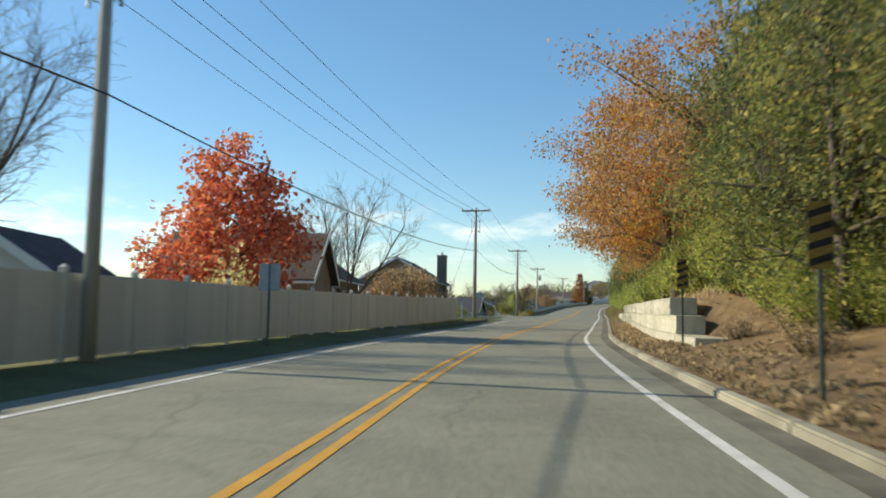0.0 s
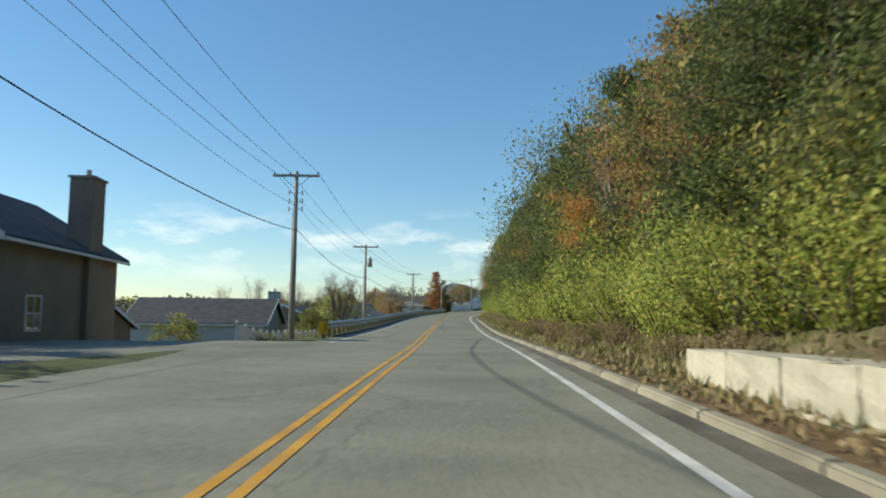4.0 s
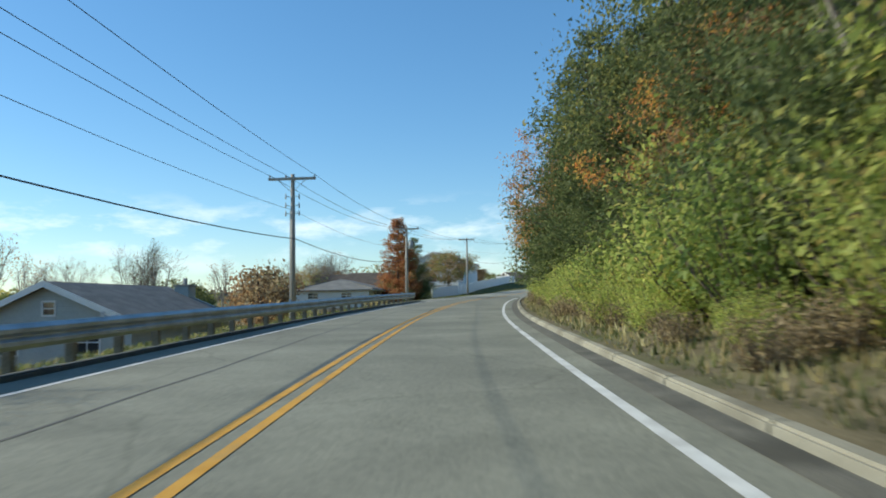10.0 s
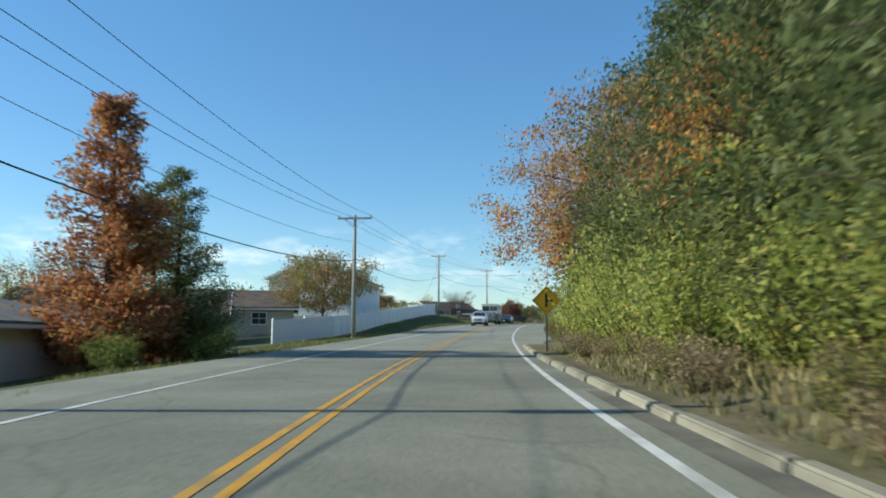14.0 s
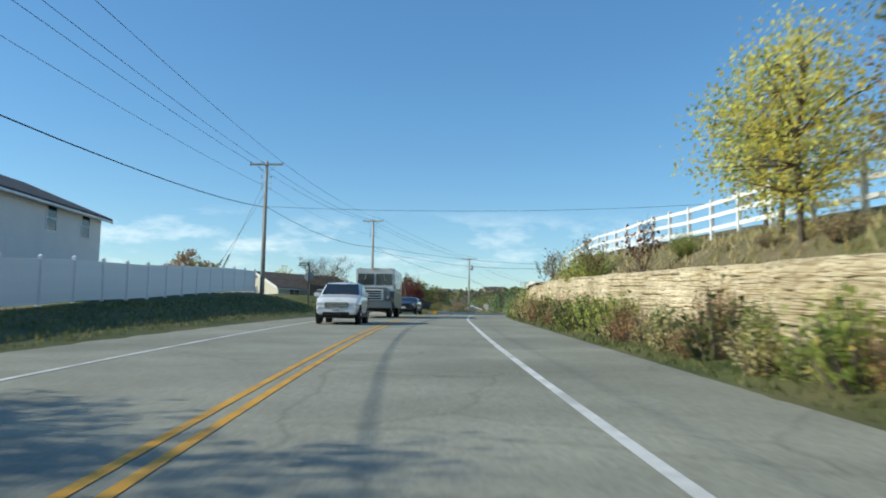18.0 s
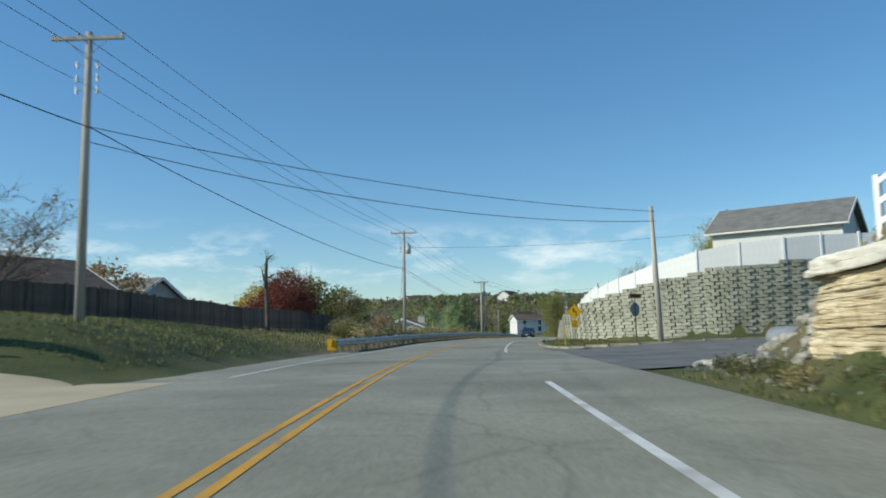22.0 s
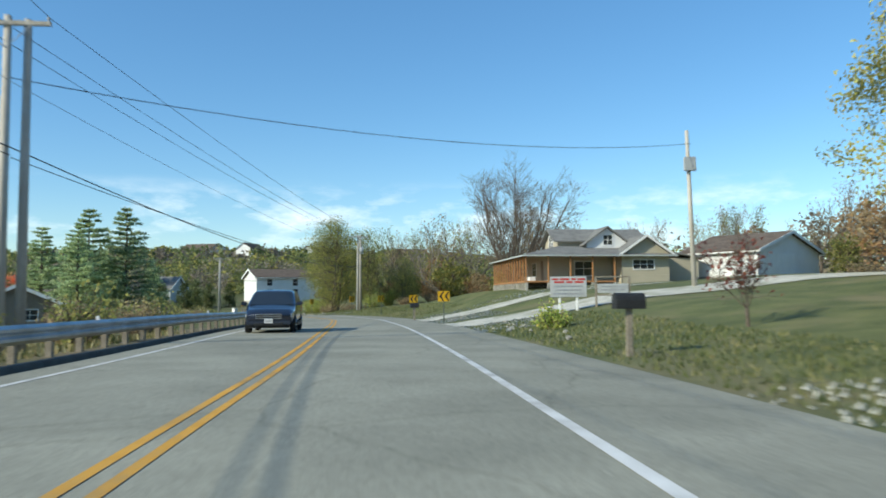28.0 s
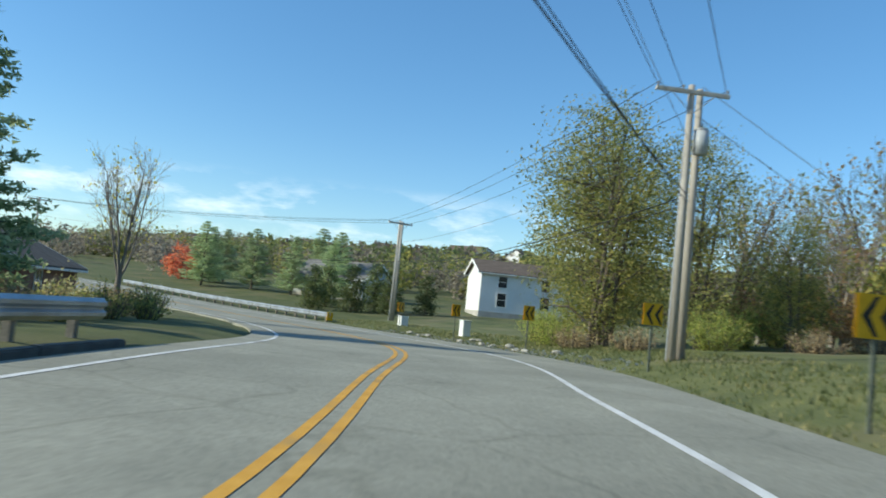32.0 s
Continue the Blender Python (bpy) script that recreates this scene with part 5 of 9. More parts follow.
wire(TOPS[8][0] + Vector((0, 0, TOPS[8][1] - 3.0)), Vector((*[float(v) for v in xy(330, 30)], 16.0)), 0.7, 0.012, "wire", "thin service cable crossing over the road")



# ---- trees and shrubs ----
def bough(rs, p, v, length, r, n, lift, wander, taper=0.35):
    """A bending branch of n pieces; gives its pieces and its joints with their directions."""
    segs, joints = [], []
    for k in range(n):
        v = v + rs.normal(0, wander, 3) + np.array([0, 0, lift])
        v = v / np.linalg.norm(v)
        q = p + v * length / n
        r2 = r * (1 - (1 - taper) / n)
        segs.append((p, q, r, r2))
        joints.append((q, v, r2))
        p, r = q, r2
    return segs, joints


def off_axis(rs, v, tilt):
    """A direction tilted away from v by so many radians."""
    a = np.cross(v, rs.normal(size=3))
    a /= np.linalg.norm(a) + 1e-9
    return v * math.cos(tilt) + a * math.sin(tilt)


def limb_mesh(name, segs, mat, sides=5):
    P0, P1 = np.array([s[0] for s in segs]), np.array([s[1] for s in segs])
    R0, R1 = np.array([s[2] for s in segs]), np.array([s[3] for s in segs])
    v = P1 - P0
    v /= np.linalg.norm(v, axis=1, keepdims=True) + 1e-9
    ref = np.where(np.abs(v[:, 2:3]) > 0.9, np.array([[1.0, 0, 0]]), np.array([[0, 0, 1.0]]))
    a = np.cross(v, ref)
    a /= np.linalg.norm(a, axis=1, keepdims=True) + 1e-9
    b = np.cross(v, a)
    V, n = [], len(segs)
    for P, R in ((P0, R0), (P1, R1)):
        for k in range(sides):
            t = 2 * math.pi * k / sides
            V.append(P + (a * math.cos(t) + b * math.sin(t)) * R[:, None])
    V = np.stack(V, 1).reshape(-1, 3)
    base = np.arange(n) * 2 * sides
    F = []
    for k in range(sides):
        j = (k + 1) % sides
        F.append(np.stack([base + k, base + j, base + sides + j, base + sides + k], 1))
    me = mesh_np(name, V, np.vstack(F), mat)
    me.polygons.foreach_set("use_smooth", np.ones(len(me.polygons), bool))
    return me


def leaf_mesh(name, centres, size, mat, rs, droop=0.0, long=1.5, outward=None, small=False):
    """One pointed leaf (or spray) at each centre, each its own island."""
    n = len(centres)
    u = rs.normal(size=(n, 3))
    if outward is not None:
        u = u * 0.7 + outward
    u[:, 2] -= droop
    u /= np.linalg.norm(u, axis=1, keepdims=True)
    w = np.cross(u, rs.normal(size=(n, 3)))
    w /= np.linalg.norm(w, axis=1, keepdims=True) + 1e-9
    s = (size * rs.uniform(0.6, 1.35, n))[:, None]
    c = np.asarray(centres)
    if small:
        V = np.stack([c - u * s * long * 0.5 + w * s * 0.45, c + u * s * long * 0.55, c - u * s * long * 0.4 - w * s * 0.5], 1).reshape(-1, 3)
        a = np.arange(n) * 3
        return mesh_np(name, V, np.stack([a, a + 1, a + 2], 1), mat)
    bend = np.cross(u, w) * s * 0.22
    V = np.stack([c - u * s * long * 0.5, c + w * s * 0.5 + bend, c + u * s * long * 0.5, c - w * s * 0.5 + bend], 1).reshape(-1, 3)
    a = np.arange(n) * 4
    return mesh_np(name, V, np.stack([a, a + 1, a + 2, a + 3], 1), mat)


def broad_tree(name, label, seed, height, width, leaf, leaves=5000, size=0.17, low=0.12, peak=0.42, full=0.6, clump=0.42, per=34, bark="bark", stems=1, small=False, lumps=0.2, mixed=None, hollow=0.25, category="tree"):
    """A leafy tree: limbs that fork out to clumps of leaves, filling a lumpy crown."""
    rs = np.random.RandomState(seed)
    pw_ = math.log(0.5) / math.log(peak)
    nc = max(12, leaves // per)
    f = rs.rand(nc * 6)
    prof = np.sin(np.pi * np.clip(f, 0.02, 0.99) ** pw_) ** full
    keep = rs.rand(len(f)) < prof ** 1.6
    f, prof = f[keep][:nc], prof[keep][:nc]
    a = rs.uniform(0, 2 * math.pi, len(f))
    ph = rs.uniform(0, 6, 4)
    lump = 1 + lumps * np.sin(3 * a + ph[0] + 6 * f) + lumps * 0.7 * np.sin(5 * a + ph[1] - 9 * f) + lumps * 0.5 * np.sin(17 * f + ph[2])
    rad = np.maximum(width * 0.5 * prof * lump - clump * 0.7, 0.05) * np.sqrt(hollow + (1 - hollow) * rs.rand(len(f)))
    z = height * low + (height * (1 - low) - clump * 0.6) * f
    tip = np.stack([np.cos(a) * rad, np.sin(a) * rad, z], 1)
    segs, joints = [], []
    for k in range(stems):
        p = np.array([0, 0, -0.25]) + (0 if stems == 1 else rs.normal(0, width * 0.07, 3) * np.array([1, 1, 0]))
        v = np.array([rs.normal(0, 0.05 * stems), rs.normal(0, 0.05 * stems), 1.0])
        sg, jt = bough(rs, p, v / np.linalg.norm(v), height * (0.86 if stems == 1 else rs.uniform(0.7, 0.92)), height * 0.02 / stems ** 0.5, 7, 0.03, 0.05, 0.12)
        segs += sg
        joints += jt
    J = np.array([j[0] for j in joints])
    main = rs.choice(len(tip), min(len(tip), 16), False)
    for m in main:
        k = np.argmin(np.linalg.norm(J - (tip[m] * np.array([0.1, 0.1, 0.72])), axis=1))
        p, q, r = joints[k][0], tip[m], joints[k][2] * 0.55
        mid = p * 0.5 + q * 0.5 + rs.normal(0, 0.05, 3) * width * 0.3 + np.array([0, 0, 0.04 * height])
        segs += [(p, mid, r, r * 0.7), (mid, q, r * 0.7, 0.012)]
        J = np.vstack([J, mid, q])
        joints += [(mid, None, r * 0.7), (q, None, 0.02)]
    for m in range(0, len(tip), 2):
        k = np.argmin(np.linalg.norm(J - tip[m] * 0.9, axis=1))
        segs.append((joints[k][0], tip[m], max(0.012, min(0.03, joints[k][2] * 0.5)), 0.006))
    t = thing(name, label, category)
    part("trunk", limb_mesh("trunk", segs, bark, 5), t)
    c = np.repeat(tip, per, 0)
    off = np.clip(rs.normal(size=c.shape), -1.7, 1.7) * clump * np.repeat(rs.uniform(0.6, 1.25, len(tip)), per)[:, None]
    off[:, 2] *= 0.7
    c = c + off
    c = c[c[:, 2] > 0.1]
    if mixed:
        sel = rs.rand(len(c)) < 0.5 + 0.5 * np.sin(c[:, 0] * 1.1 + ph[3]) * np.sin(c[:, 2] * 0.9 + ph[0])
        part("crown", leaf_mesh("crown", c[~sel], size, LEAF[leaf], rs, 0.3, small=small), t)
        part("crown", leaf_mesh("crown", c[sel], size, LEAF[mixed], rs, 0.3, small=small), t)
    else:
        part("crown", leaf_mesh("crown", c, size, LEAF[leaf], rs, 0.3, small=small), t)
    return t


def bare_tree(name, label, seed, height, width, bark="bark", fork=0.2, boughs=7, leaf=None, leaves=300, size=0.11, fine=1.0, thick=0.022, category="tree"):
    """A leafless tree: boughs that fan up from a low fork and split to fine twigs."""
    rs = np.random.RandomState(seed)
    segs, joints = bough(rs, np.array([0, 0, -0.25]), np.array([0, 0, 1.0]), height * fork + 0.25, height * thick, 3, 0, 0.03, 0.8)
    ends = []
    top, r0 = joints[-1][0], joints[-1][2]
    for k in range(boughs):
        a = 2 * math.pi * (k + rs.uniform(-0.3, 0.3)) / boughs
        tilt = rs.uniform(0.15, 0.95)
        v = np.array([math.cos(a) * math.sin(tilt), math.sin(a) * math.sin(tilt), math.cos(tilt)])
        s1, j1 = bough(rs, top - np.array([0, 0, rs.uniform(0, 0.25) * height * fork]), v, height * (1 - fork) * rs.uniform(0.8, 1.05), r0 * rs.uniform(0.42, 0.6), 8, 0.07, 0.07, 0.12)
        segs += s1
        for i, (p1, v1, q1) in enumerate(j1[1:], 1):
            for _ in range(2):
                s2, j2 = bough(rs, p1, off_axis(rs, v1, rs.uniform(0.45, 0.9)), height * 0.27 * (1.15 - 0.09 * i) * rs.uniform(0.7, 1.2), q1 * 0.5, 4, 0.06, 0.10, 0.25)
                segs += s2
                for p2, v2, q2 in j2:
                    for _ in range(1 + int(rs.rand() < 0.5 * fine)):
                        s3, j3 = bough(rs, p2, off_axis(rs, v2, rs.uniform(0.4, 0.8)), height * 0.11 * rs.uniform(0.6, 1.2), q2 * 0.55, 2, 0.05, 0.12, 0.4)
                        segs += s3
                        ends.append(j3[-1][0])
                        for p3, v3, q3 in j3:
                            for _ in range(int(1.6 * fine + rs.rand())):
                                s4, j4 = bough(rs, p3, off_axis(rs, v3, rs.uniform(0.35, 0.7)), height * 0.06 * rs.uniform(0.6, 1.2), q3 * 0.6, 1, 0.03, 0.1, 0.5)
                                segs += s4
                                ends.append(j4[-1][0])
    ends = np.array(ends)
    kz = height / ends[:, 2].max()
    kx = width * 0.5 / np.percentile(np.hypot(ends[:, 0], ends[:, 1]), 97)
    k3 = np.array([kx, kx, kz])
    thin = 0.007 if height < 12 else 0.013
    segs = [(a * k3, b * k3, max(r, thin), max(q, thin * 0.8)) for a, b, r, q in segs]
    t = thing(name, label, category)
    big = [s for s in segs if s[2] > 0.03]
    tiny = [s for s in segs if s[2] <= 0.03]
    part("trunk", limb_mesh("trunk", big, bark, 6), t, label="forking leafless limbs")
    part("twig_spray", limb_mesh("twig_spray", tiny, bark, 3), t, label="fine bare twigs")
    if leaf:
        c = ends[rs.randint(0, len(ends), leaves)] * k3 + rs.normal(size=(leaves, 3)) * 0.14
        part("crown", leaf_mesh("crown", c, size, LEAF[leaf], rs, 0.3), t, label="few last leaves")
    return t


def cone_tree(name, label, seed, height, width, leaf, leaves=6000, size=0.2, low=0.05, ragged=0.25, power=0.9, tiers=0, bark="bark", small=False):
    rs = np.random.RandomState(seed)
    t = thing(name, label, "tree")
    segs = [(np.array([0, 0, -0.2]), np.array([0, 0, height * 0.5]), height * 0.02, height * 0.012), (np.array([0, 0, height * 0.5]), np.array([0, 0, height * 0.97]), height * 0.012, 0.02)]
    nb = tiers * 7 if tiers else int(height * 9)
    cents, outs = [], []
    for b in range(nb):
        f = (b // 7 + rs.uniform(-0.1, 0.1)) / tiers if tiers else rs.rand() ** 1.2
        f = min(max(f, 0.0), 0.97)
        z = height * (low + (1 - low) * f)
        reach = width * 0.5 * (1 - f) ** power * rs.uniform(1 - ragged, 1 + ragged * 0.6) + 0.12
        a = rs.uniform(0, 2 * math.pi)
        tip = np.array([math.cos(a) * reach, math.sin(a) * reach, z + (0.12 * reach if tiers else 0.25 * reach)])
        root = np.array([0, 0, z])
        segs.append((root, tip, 0.03 + 0.02 * (1 - f), 0.008))
        m = max(4, int(leaves / nb * (0.35 + 1.3 * (1 - f))))
        u = rs.rand(m) ** (0.45 if tiers else 0.6)
        pos = root + (tip - root) * u[:, None] + np.clip(rs.normal(size=(m, 3)), -1.4, 1.4) * np.array([0.3, 0.3, 0.14 if tiers else 0.32]) * (0.4 + 0.6 * reach / (width * 0.5))
        cents.append(pos)
        outs.append(np.repeat([(tip - root) / (np.linalg.norm(tip - root) + 1e-6)], m, 0))
    part("trunk", limb_mesh("trunk", segs, bark), t)
    part("crown", leaf_mesh("crown", np.vstack(cents), size, LEAF[leaf], rs, 0.1, 1.9, np.vstack(outs), small), t)
    return t


def shrub(name, label, seed, height, width, leaf, leaves=2200, size=0.13, bark="bark", small=False, dome=0.55, nb=30):
    rs = np.random.RandomState(seed)
    t = thing(name, label, "shrub")
    segs, cents = [], []
    for b in range(nb):
        a, r = rs.uniform(0, 2 * math.pi), width * 0.46 * math.sqrt(rs.rand())
        hgt = height * (1 - dome * (r / (width * 0.5)) ** 2) * rs.uniform(0.65, 1.08)
        p0 = np.array([math.cos(a) * r * 0.35, math.sin(a) * r * 0.35, -0.1])
        mid = np.array([math.cos(a) * r * 0.8, math.sin(a) * r * 0.8, hgt * 0.5])
        tip = np.array([math.cos(a) * r * 1.1, math.sin(a) * r * 1.1, hgt])
        segs += [(p0, mid, 0.03, 0.018), (mid, tip, 0.018, 0.006)]
        m = leaves // nb
        u = rs.rand(m)[:, None] ** 0.8
        path = np.where(u < 0.5, p0 + (mid - p0) * u * 2, mid + (tip - mid) * (u - 0.5) * 2)
        cents.append(path + rs.normal(size=(m, 3)) * (0.10 + 0.18 * u) * min(1.0, height / 2.2))
    c = np.vstack(cents)
    c[:, 2] = np.abs(c[:, 2])
    tagged(part("stem", limb_mesh("stem", segs, bark, 4), t), kind="stuff")
    part("crown", leaf_mesh("crown", c, size, LEAF[leaf], rs, 0.25, small=small), t)
    return t


FIRST_USE = {}


def plant(src, s, d, scale=1.0, turn=None, group="", dz=-0.05, label=""):
    r = random.Random(int(s * 31 + d * 17))
    x, y = (float(v) for v in xy(s, d))
    m = pose(x, y, land_at(s, d) + dz, 0, 0, r.uniform(0, 360) if turn is None else turn) @ Matrix.Diagonal((scale * r.uniform(0.92, 1.08), scale * r.uniform(0.92, 1.08), scale, 1))
    if src.name not in FIRST_USE:
        FIRST_USE[src.name] = 1
        src.matrix_basis = m
        ob = src
    else:
        ob = copy_thing(src, m)
        ob.matrix_basis = m
    return tagged(ob, label, group=group)


# kinds for the wooded slope
CEDARS = [cone_tree("cedar_tree", "dark green cedar tree on the wooded slope", 11 + k, 10.5, (6.4, 7.4)[k], "dark", 25000, 0.078, 0.02, 0.28, 0.5, small=True) for k in range(2)]
GREEN_TREES = [broad_tree("woodland_tree", "tall woodland tree with dull dark green leaves", 21 + k, 11.5, 8.5, "olive", 16000, 0.095, 0.08, 0.4, 0.5, 0.5, mixed="dark", small=True) for k in range(2)]
OLIVE_TREES = [broad_tree("woodland_tree", "woodland tree with olive and rusty leaves", 31 + k, 10.5, 8.0, "rust", 15000, 0.092, 0.08, 0.4, 0.5, 0.5, mixed="olive", small=True) for k in range(2)]
BACK_TREES = [broad_tree("woodland_tree", "woodland tree deep in the wood with dull green leaves", 36 + k, 13, 9.0, ("green", "olive")[k], 1500, 0.55, 0.05, 0.45, 0.5, 0.7, 20, small=True) for k in range(2)]
ORANGE_TREES = [broad_tree("oak_tree", "spreading oak tree with orange and rust autumn leaves", 41 + k, 12, 12.0, "orange", 24000, 0.1, 0.2, 0.4, 0.5, 0.55, 150, mixed="rust", lumps=0.28, small=True, hollow=0.35) for k in range(2)]
LIME_SHRUBS = [shrub("shrub", "yellow-green honeysuckle shrub at the wood's edge", 51 + k, 3.6, 4.6, "lime", 5600, 0.085, small=True, nb=44) for k in range(3)]
GREEN_SHRUBS = [shrub("shrub", "green honeysuckle shrub at the wood's edge", 56 + k, 3.4, 4.4, "green", 5200, 0.085, small=True, nb=44) for k in range(2)]
BACK_SHRUBS = [shrub("shrub", "tall yellow-green understorey shrub", 58 + k, 4.6, 4.8, ("lime", "olive")[k], 5200, 0.11, small=True, nb=44) for k in range(2)]
BROWN_SHRUBS = [shrub("shrub", "low withered brown brush on the bank", 61 + k, 1.2, 2.6, "brownish", 1600, 0.065, small=True) for k in range(2)]
WOOD_BARE = [bare_tree("bare_tree", "slim bare woodland tree with few leaves", 66 + k, 9.5, 5.0, "bark_pale", 0.35, 4, "rust", 300, 0.12, 0.2) for k in range(2)]

rng = random.Random(77)
WOOD = "trees of the roadside wood"
EDGE = "shrubs at the wood's edge"
s = -26.0
while s < 246:
    d0 = float(np.interp(s, [-26, 20, 26, 62, 75, 130, 246], [11.5, 11.5, 11.2, 10.6, 9.6, 9.0, 9.2]))
    plant(rng.choice(CEDARS * 3 + GREEN_TREES + OLIVE_TREES if s < 100 else CEDARS * 5 + GREEN_TREES), s + rng.uniform(-1, 1), d0 + rng.uniform(0, 1.4), rng.uniform(0.95, 1.2), group=WOOD)
    plant(rng.choice(BACK_TREES), s + rng.uniform(0, 3), rng.uniform(14.5, 17.5), rng.uniform(0.85, 1.1), group=WOOD)
    if rng.random() < 0.75:
        plant(rng.choice(BACK_TREES), s + rng.uniform(0, 3), rng.uniform(20, 26), rng.uniform(0.95, 1.2), group=WOOD)
    if rng.random() < 0.3:
        plant(rng.choice(WOOD_BARE), s + rng.uniform(0, 3), d0 - 1.0, rng.uniform(0.8, 1.1), group=WOOD)
    s += 4.6
s = 14.0
while s < 247:
    lo = float(np.interp(s, [14, 26, 62, 72, 125, 135, 247], [8.6, 8.3, 8.2, 7.9, 7.6, 7.3, 7.2]))
    tall = float(np.interp(s, [14, 30, 60, 90, 125, 138, 168, 180, 215, 227, 233, 238, 247], [0.6, 0.9, 0.85, 1.0, 1.12, 1.0, 0.95, 0.85, 0.9, 1.0, 1.25, 1.2, 0.95]))
    kinds = LIME_SHRUBS * 3 + GREEN_SHRUBS if s > 66 else LIME_SHRUBS * 2 + GREEN_SHRUBS + [BACK_SHRUBS[1]]
    plant(rng.choice(kinds), s + rng.uniform(-0.6, 0.6), lo + rng.uniform(0, 0.7), tall * rng.uniform(0.8, 1.1), group=EDGE)
    if s > 24:
        plant(BACK_SHRUBS[0] if 92 < s < 136 else rng.choice(BACK_SHRUBS), s + rng.uniform(0, 2), lo + rng.uniform(1.4, 2.4), tall * rng.uniform(0.95, 1.25), group=EDGE)
    if s > 66 and rng.random() < 0.9:
        plant(rng.choice(BROWN_SHRUBS), s + rng.uniform(0, 2), rng.uniform(5.9, 7.4), rng.uniform(0.4, 0.75), group="brush on the bank")
    s += 2.5
for s, d, k, sc in ((-14, 10, 0, .85), (31, 8.4, 1, 0.92), (39, 7.5, 0, 1.02), (47, 7.6, 1, 1.05), (55, 8.4, 0, 0.95), (63, 9.6, 1, 0.85),
                    (92, 10.5, 0, 0.7), (114, 11, 1, 0.65), (169, 10.0, 1, 0.62), (196.5, 8.3, 0, 0.92), (226.5, 9.8, 1, 0.66), (245.5, 8.6, 0, 1.0), (251, 10.2, 1, 0.9)):
    plant(ORANGE_TREES[k], s, d, sc, group=WOOD)
for s, d, k in ((3, 8.6, 0), (10, 8.8, 1), (18, 8.6, 0), (24, 9.0, 1), (-8, 9.5, 1)):
    plant(GREEN_TREES[k], s, d, 0.85, group=WOOD)
for s, d, k, sc in ((113, 9.0, 0, 1.1), (109, 10.5, 1, 1.15), (176, 8.6, 0, 0.95), (214, 8.8, 1, 0.95), (220, 8.6, 0, 0.9), (160, 9.2, 1, 1.05), (135, 9.4, 0, 1.1), (187.5, 7.9, 1, 1.15), (184, 8.2, 0, 1.2), (191.5, 10.6, 1, 1.2), (204, 9.6, 1, 1.2), (207.5, 8.6, 0, 1.25), (211, 8.7, 1, 1.2), (215.5, 8.8, 0, 1.2), (150, 9.6, 0, 1.15), (155, 10, 1, 1.15), (144, 10, 1, 1.15)):
    plant(CEDARS[k], s, d, sc, group=WOOD)
plant(bare_tree("bare_tree", "pale leaning bare tree at the end of the wood", 68, 10, 6.5, "bark_pale", 0.4, 4, None, 0, 0.1, 0.4, 0.017), 241.5, 7.4)
for s, d, sc in ((2, 7.6, 0.7), (6, 7.2, 0.6), (11, 7.9, 0.8), (15, 7.0, 0.6), (19, 8.0, 0.8), (-3, 7.4, 0.8), (22, 7.3, 0.5)):
    plant(BROWN_SHRUBS[int(s) % 2], s, d, sc, group="brush on the bank")

for k, s in enumerate(np.arange(168, 216, 2.2)):
    r = random.Random(k + 60)
    plant(r.choice(LIME_SHRUBS), float(s), r.uniform(6.4, 7.0), r.uniform(0.45, 0.65), group=EDGE)
    plant(r.choice(LIME_SHRUBS), float(s) - 10 + r.uniform(0, 2), r.uniform(5.9, 6.4), r.uniform(0.24, 0.38), group=EDGE)
for s, d, sc in ((247, 7.7, 0.7), (250, 8.0, 0.75), (253, 8.4, 0.6)):
    plant(LIME_SHRUBS[int(s) % 3], s, d, sc, group=EDGE)

# along the rock cut
plant(broad_tree("young_tree", "dense young tree with green and rust leaves above the rock", 93, 6.0, 5.0, "olive", 8000, 0.085, 0.1, mixed="rust", small=True), 286.8, 12.9)
plant(broad_tree("young_tree", "young tree with thin yellow-green leaves above the rock", 91, 5.2, 4.4, "yellow", 5600, 0.075, 0.15, per=22, lumps=0.3, small=True), 289.8, 10.4, 1.05)
plant(broad_tree("young_tree", "young tree with green and golden leaves above the rock", 92, 5.2, 4.0, "lime", 5200, 0.075, 0.15, per=22, small=True), 292.0, 10.9, 1.0)
for s, d, sc in ((272, 17.5, 0.65), (266, 18, 0.75), (260, 15, 0.6)):
    plant(CEDARS[1], s, d, sc)
for k, s in enumerate(np.arange(255, 346, 3.3)):
    r = random.Random(k + 40)
    if s < 312 or r.random() < 0.3:
        plant(r.choice(BROWN_SHRUBS + [LIME_SHRUBS[k % 3]]), float(s), r.uniform(9.0, 10.6), r.uniform(0.4, 0.75) * (0.55 if k % 2 else 1), group="brush on the rock cut")
WEEDS = [shrub("weed_clump", "clump of %s roadside weeds against the rock" % w, 150 + k, 1.1, 1.4, lf, 420, 0.075, small=True, nb=16) for k, (w, lf) in enumerate((("green", "blade"), ("rusty", "rust"), ("yellow-green", "lime"), ("dry", "straw")))]
for k, s in enumerate(np.arange(251, 353, 1.15)):
    r = random.Random(k)
    src = r.choice([WEEDS[0], WEEDS[0], WEEDS[1], WEEDS[2], WEEDS[3]]) if s < 332 else r.choice([WEEDS[0], WEEDS[0], WEEDS[3]])
    plant(src, float(s), r.uniform(7.05, 7.55), (r.uniform(0.45, 0.9) if r.random() < 0.7 else 1.3) if s < 332 else r.uniform(0.3, 0.5), group="weeds at the foot of the rock")
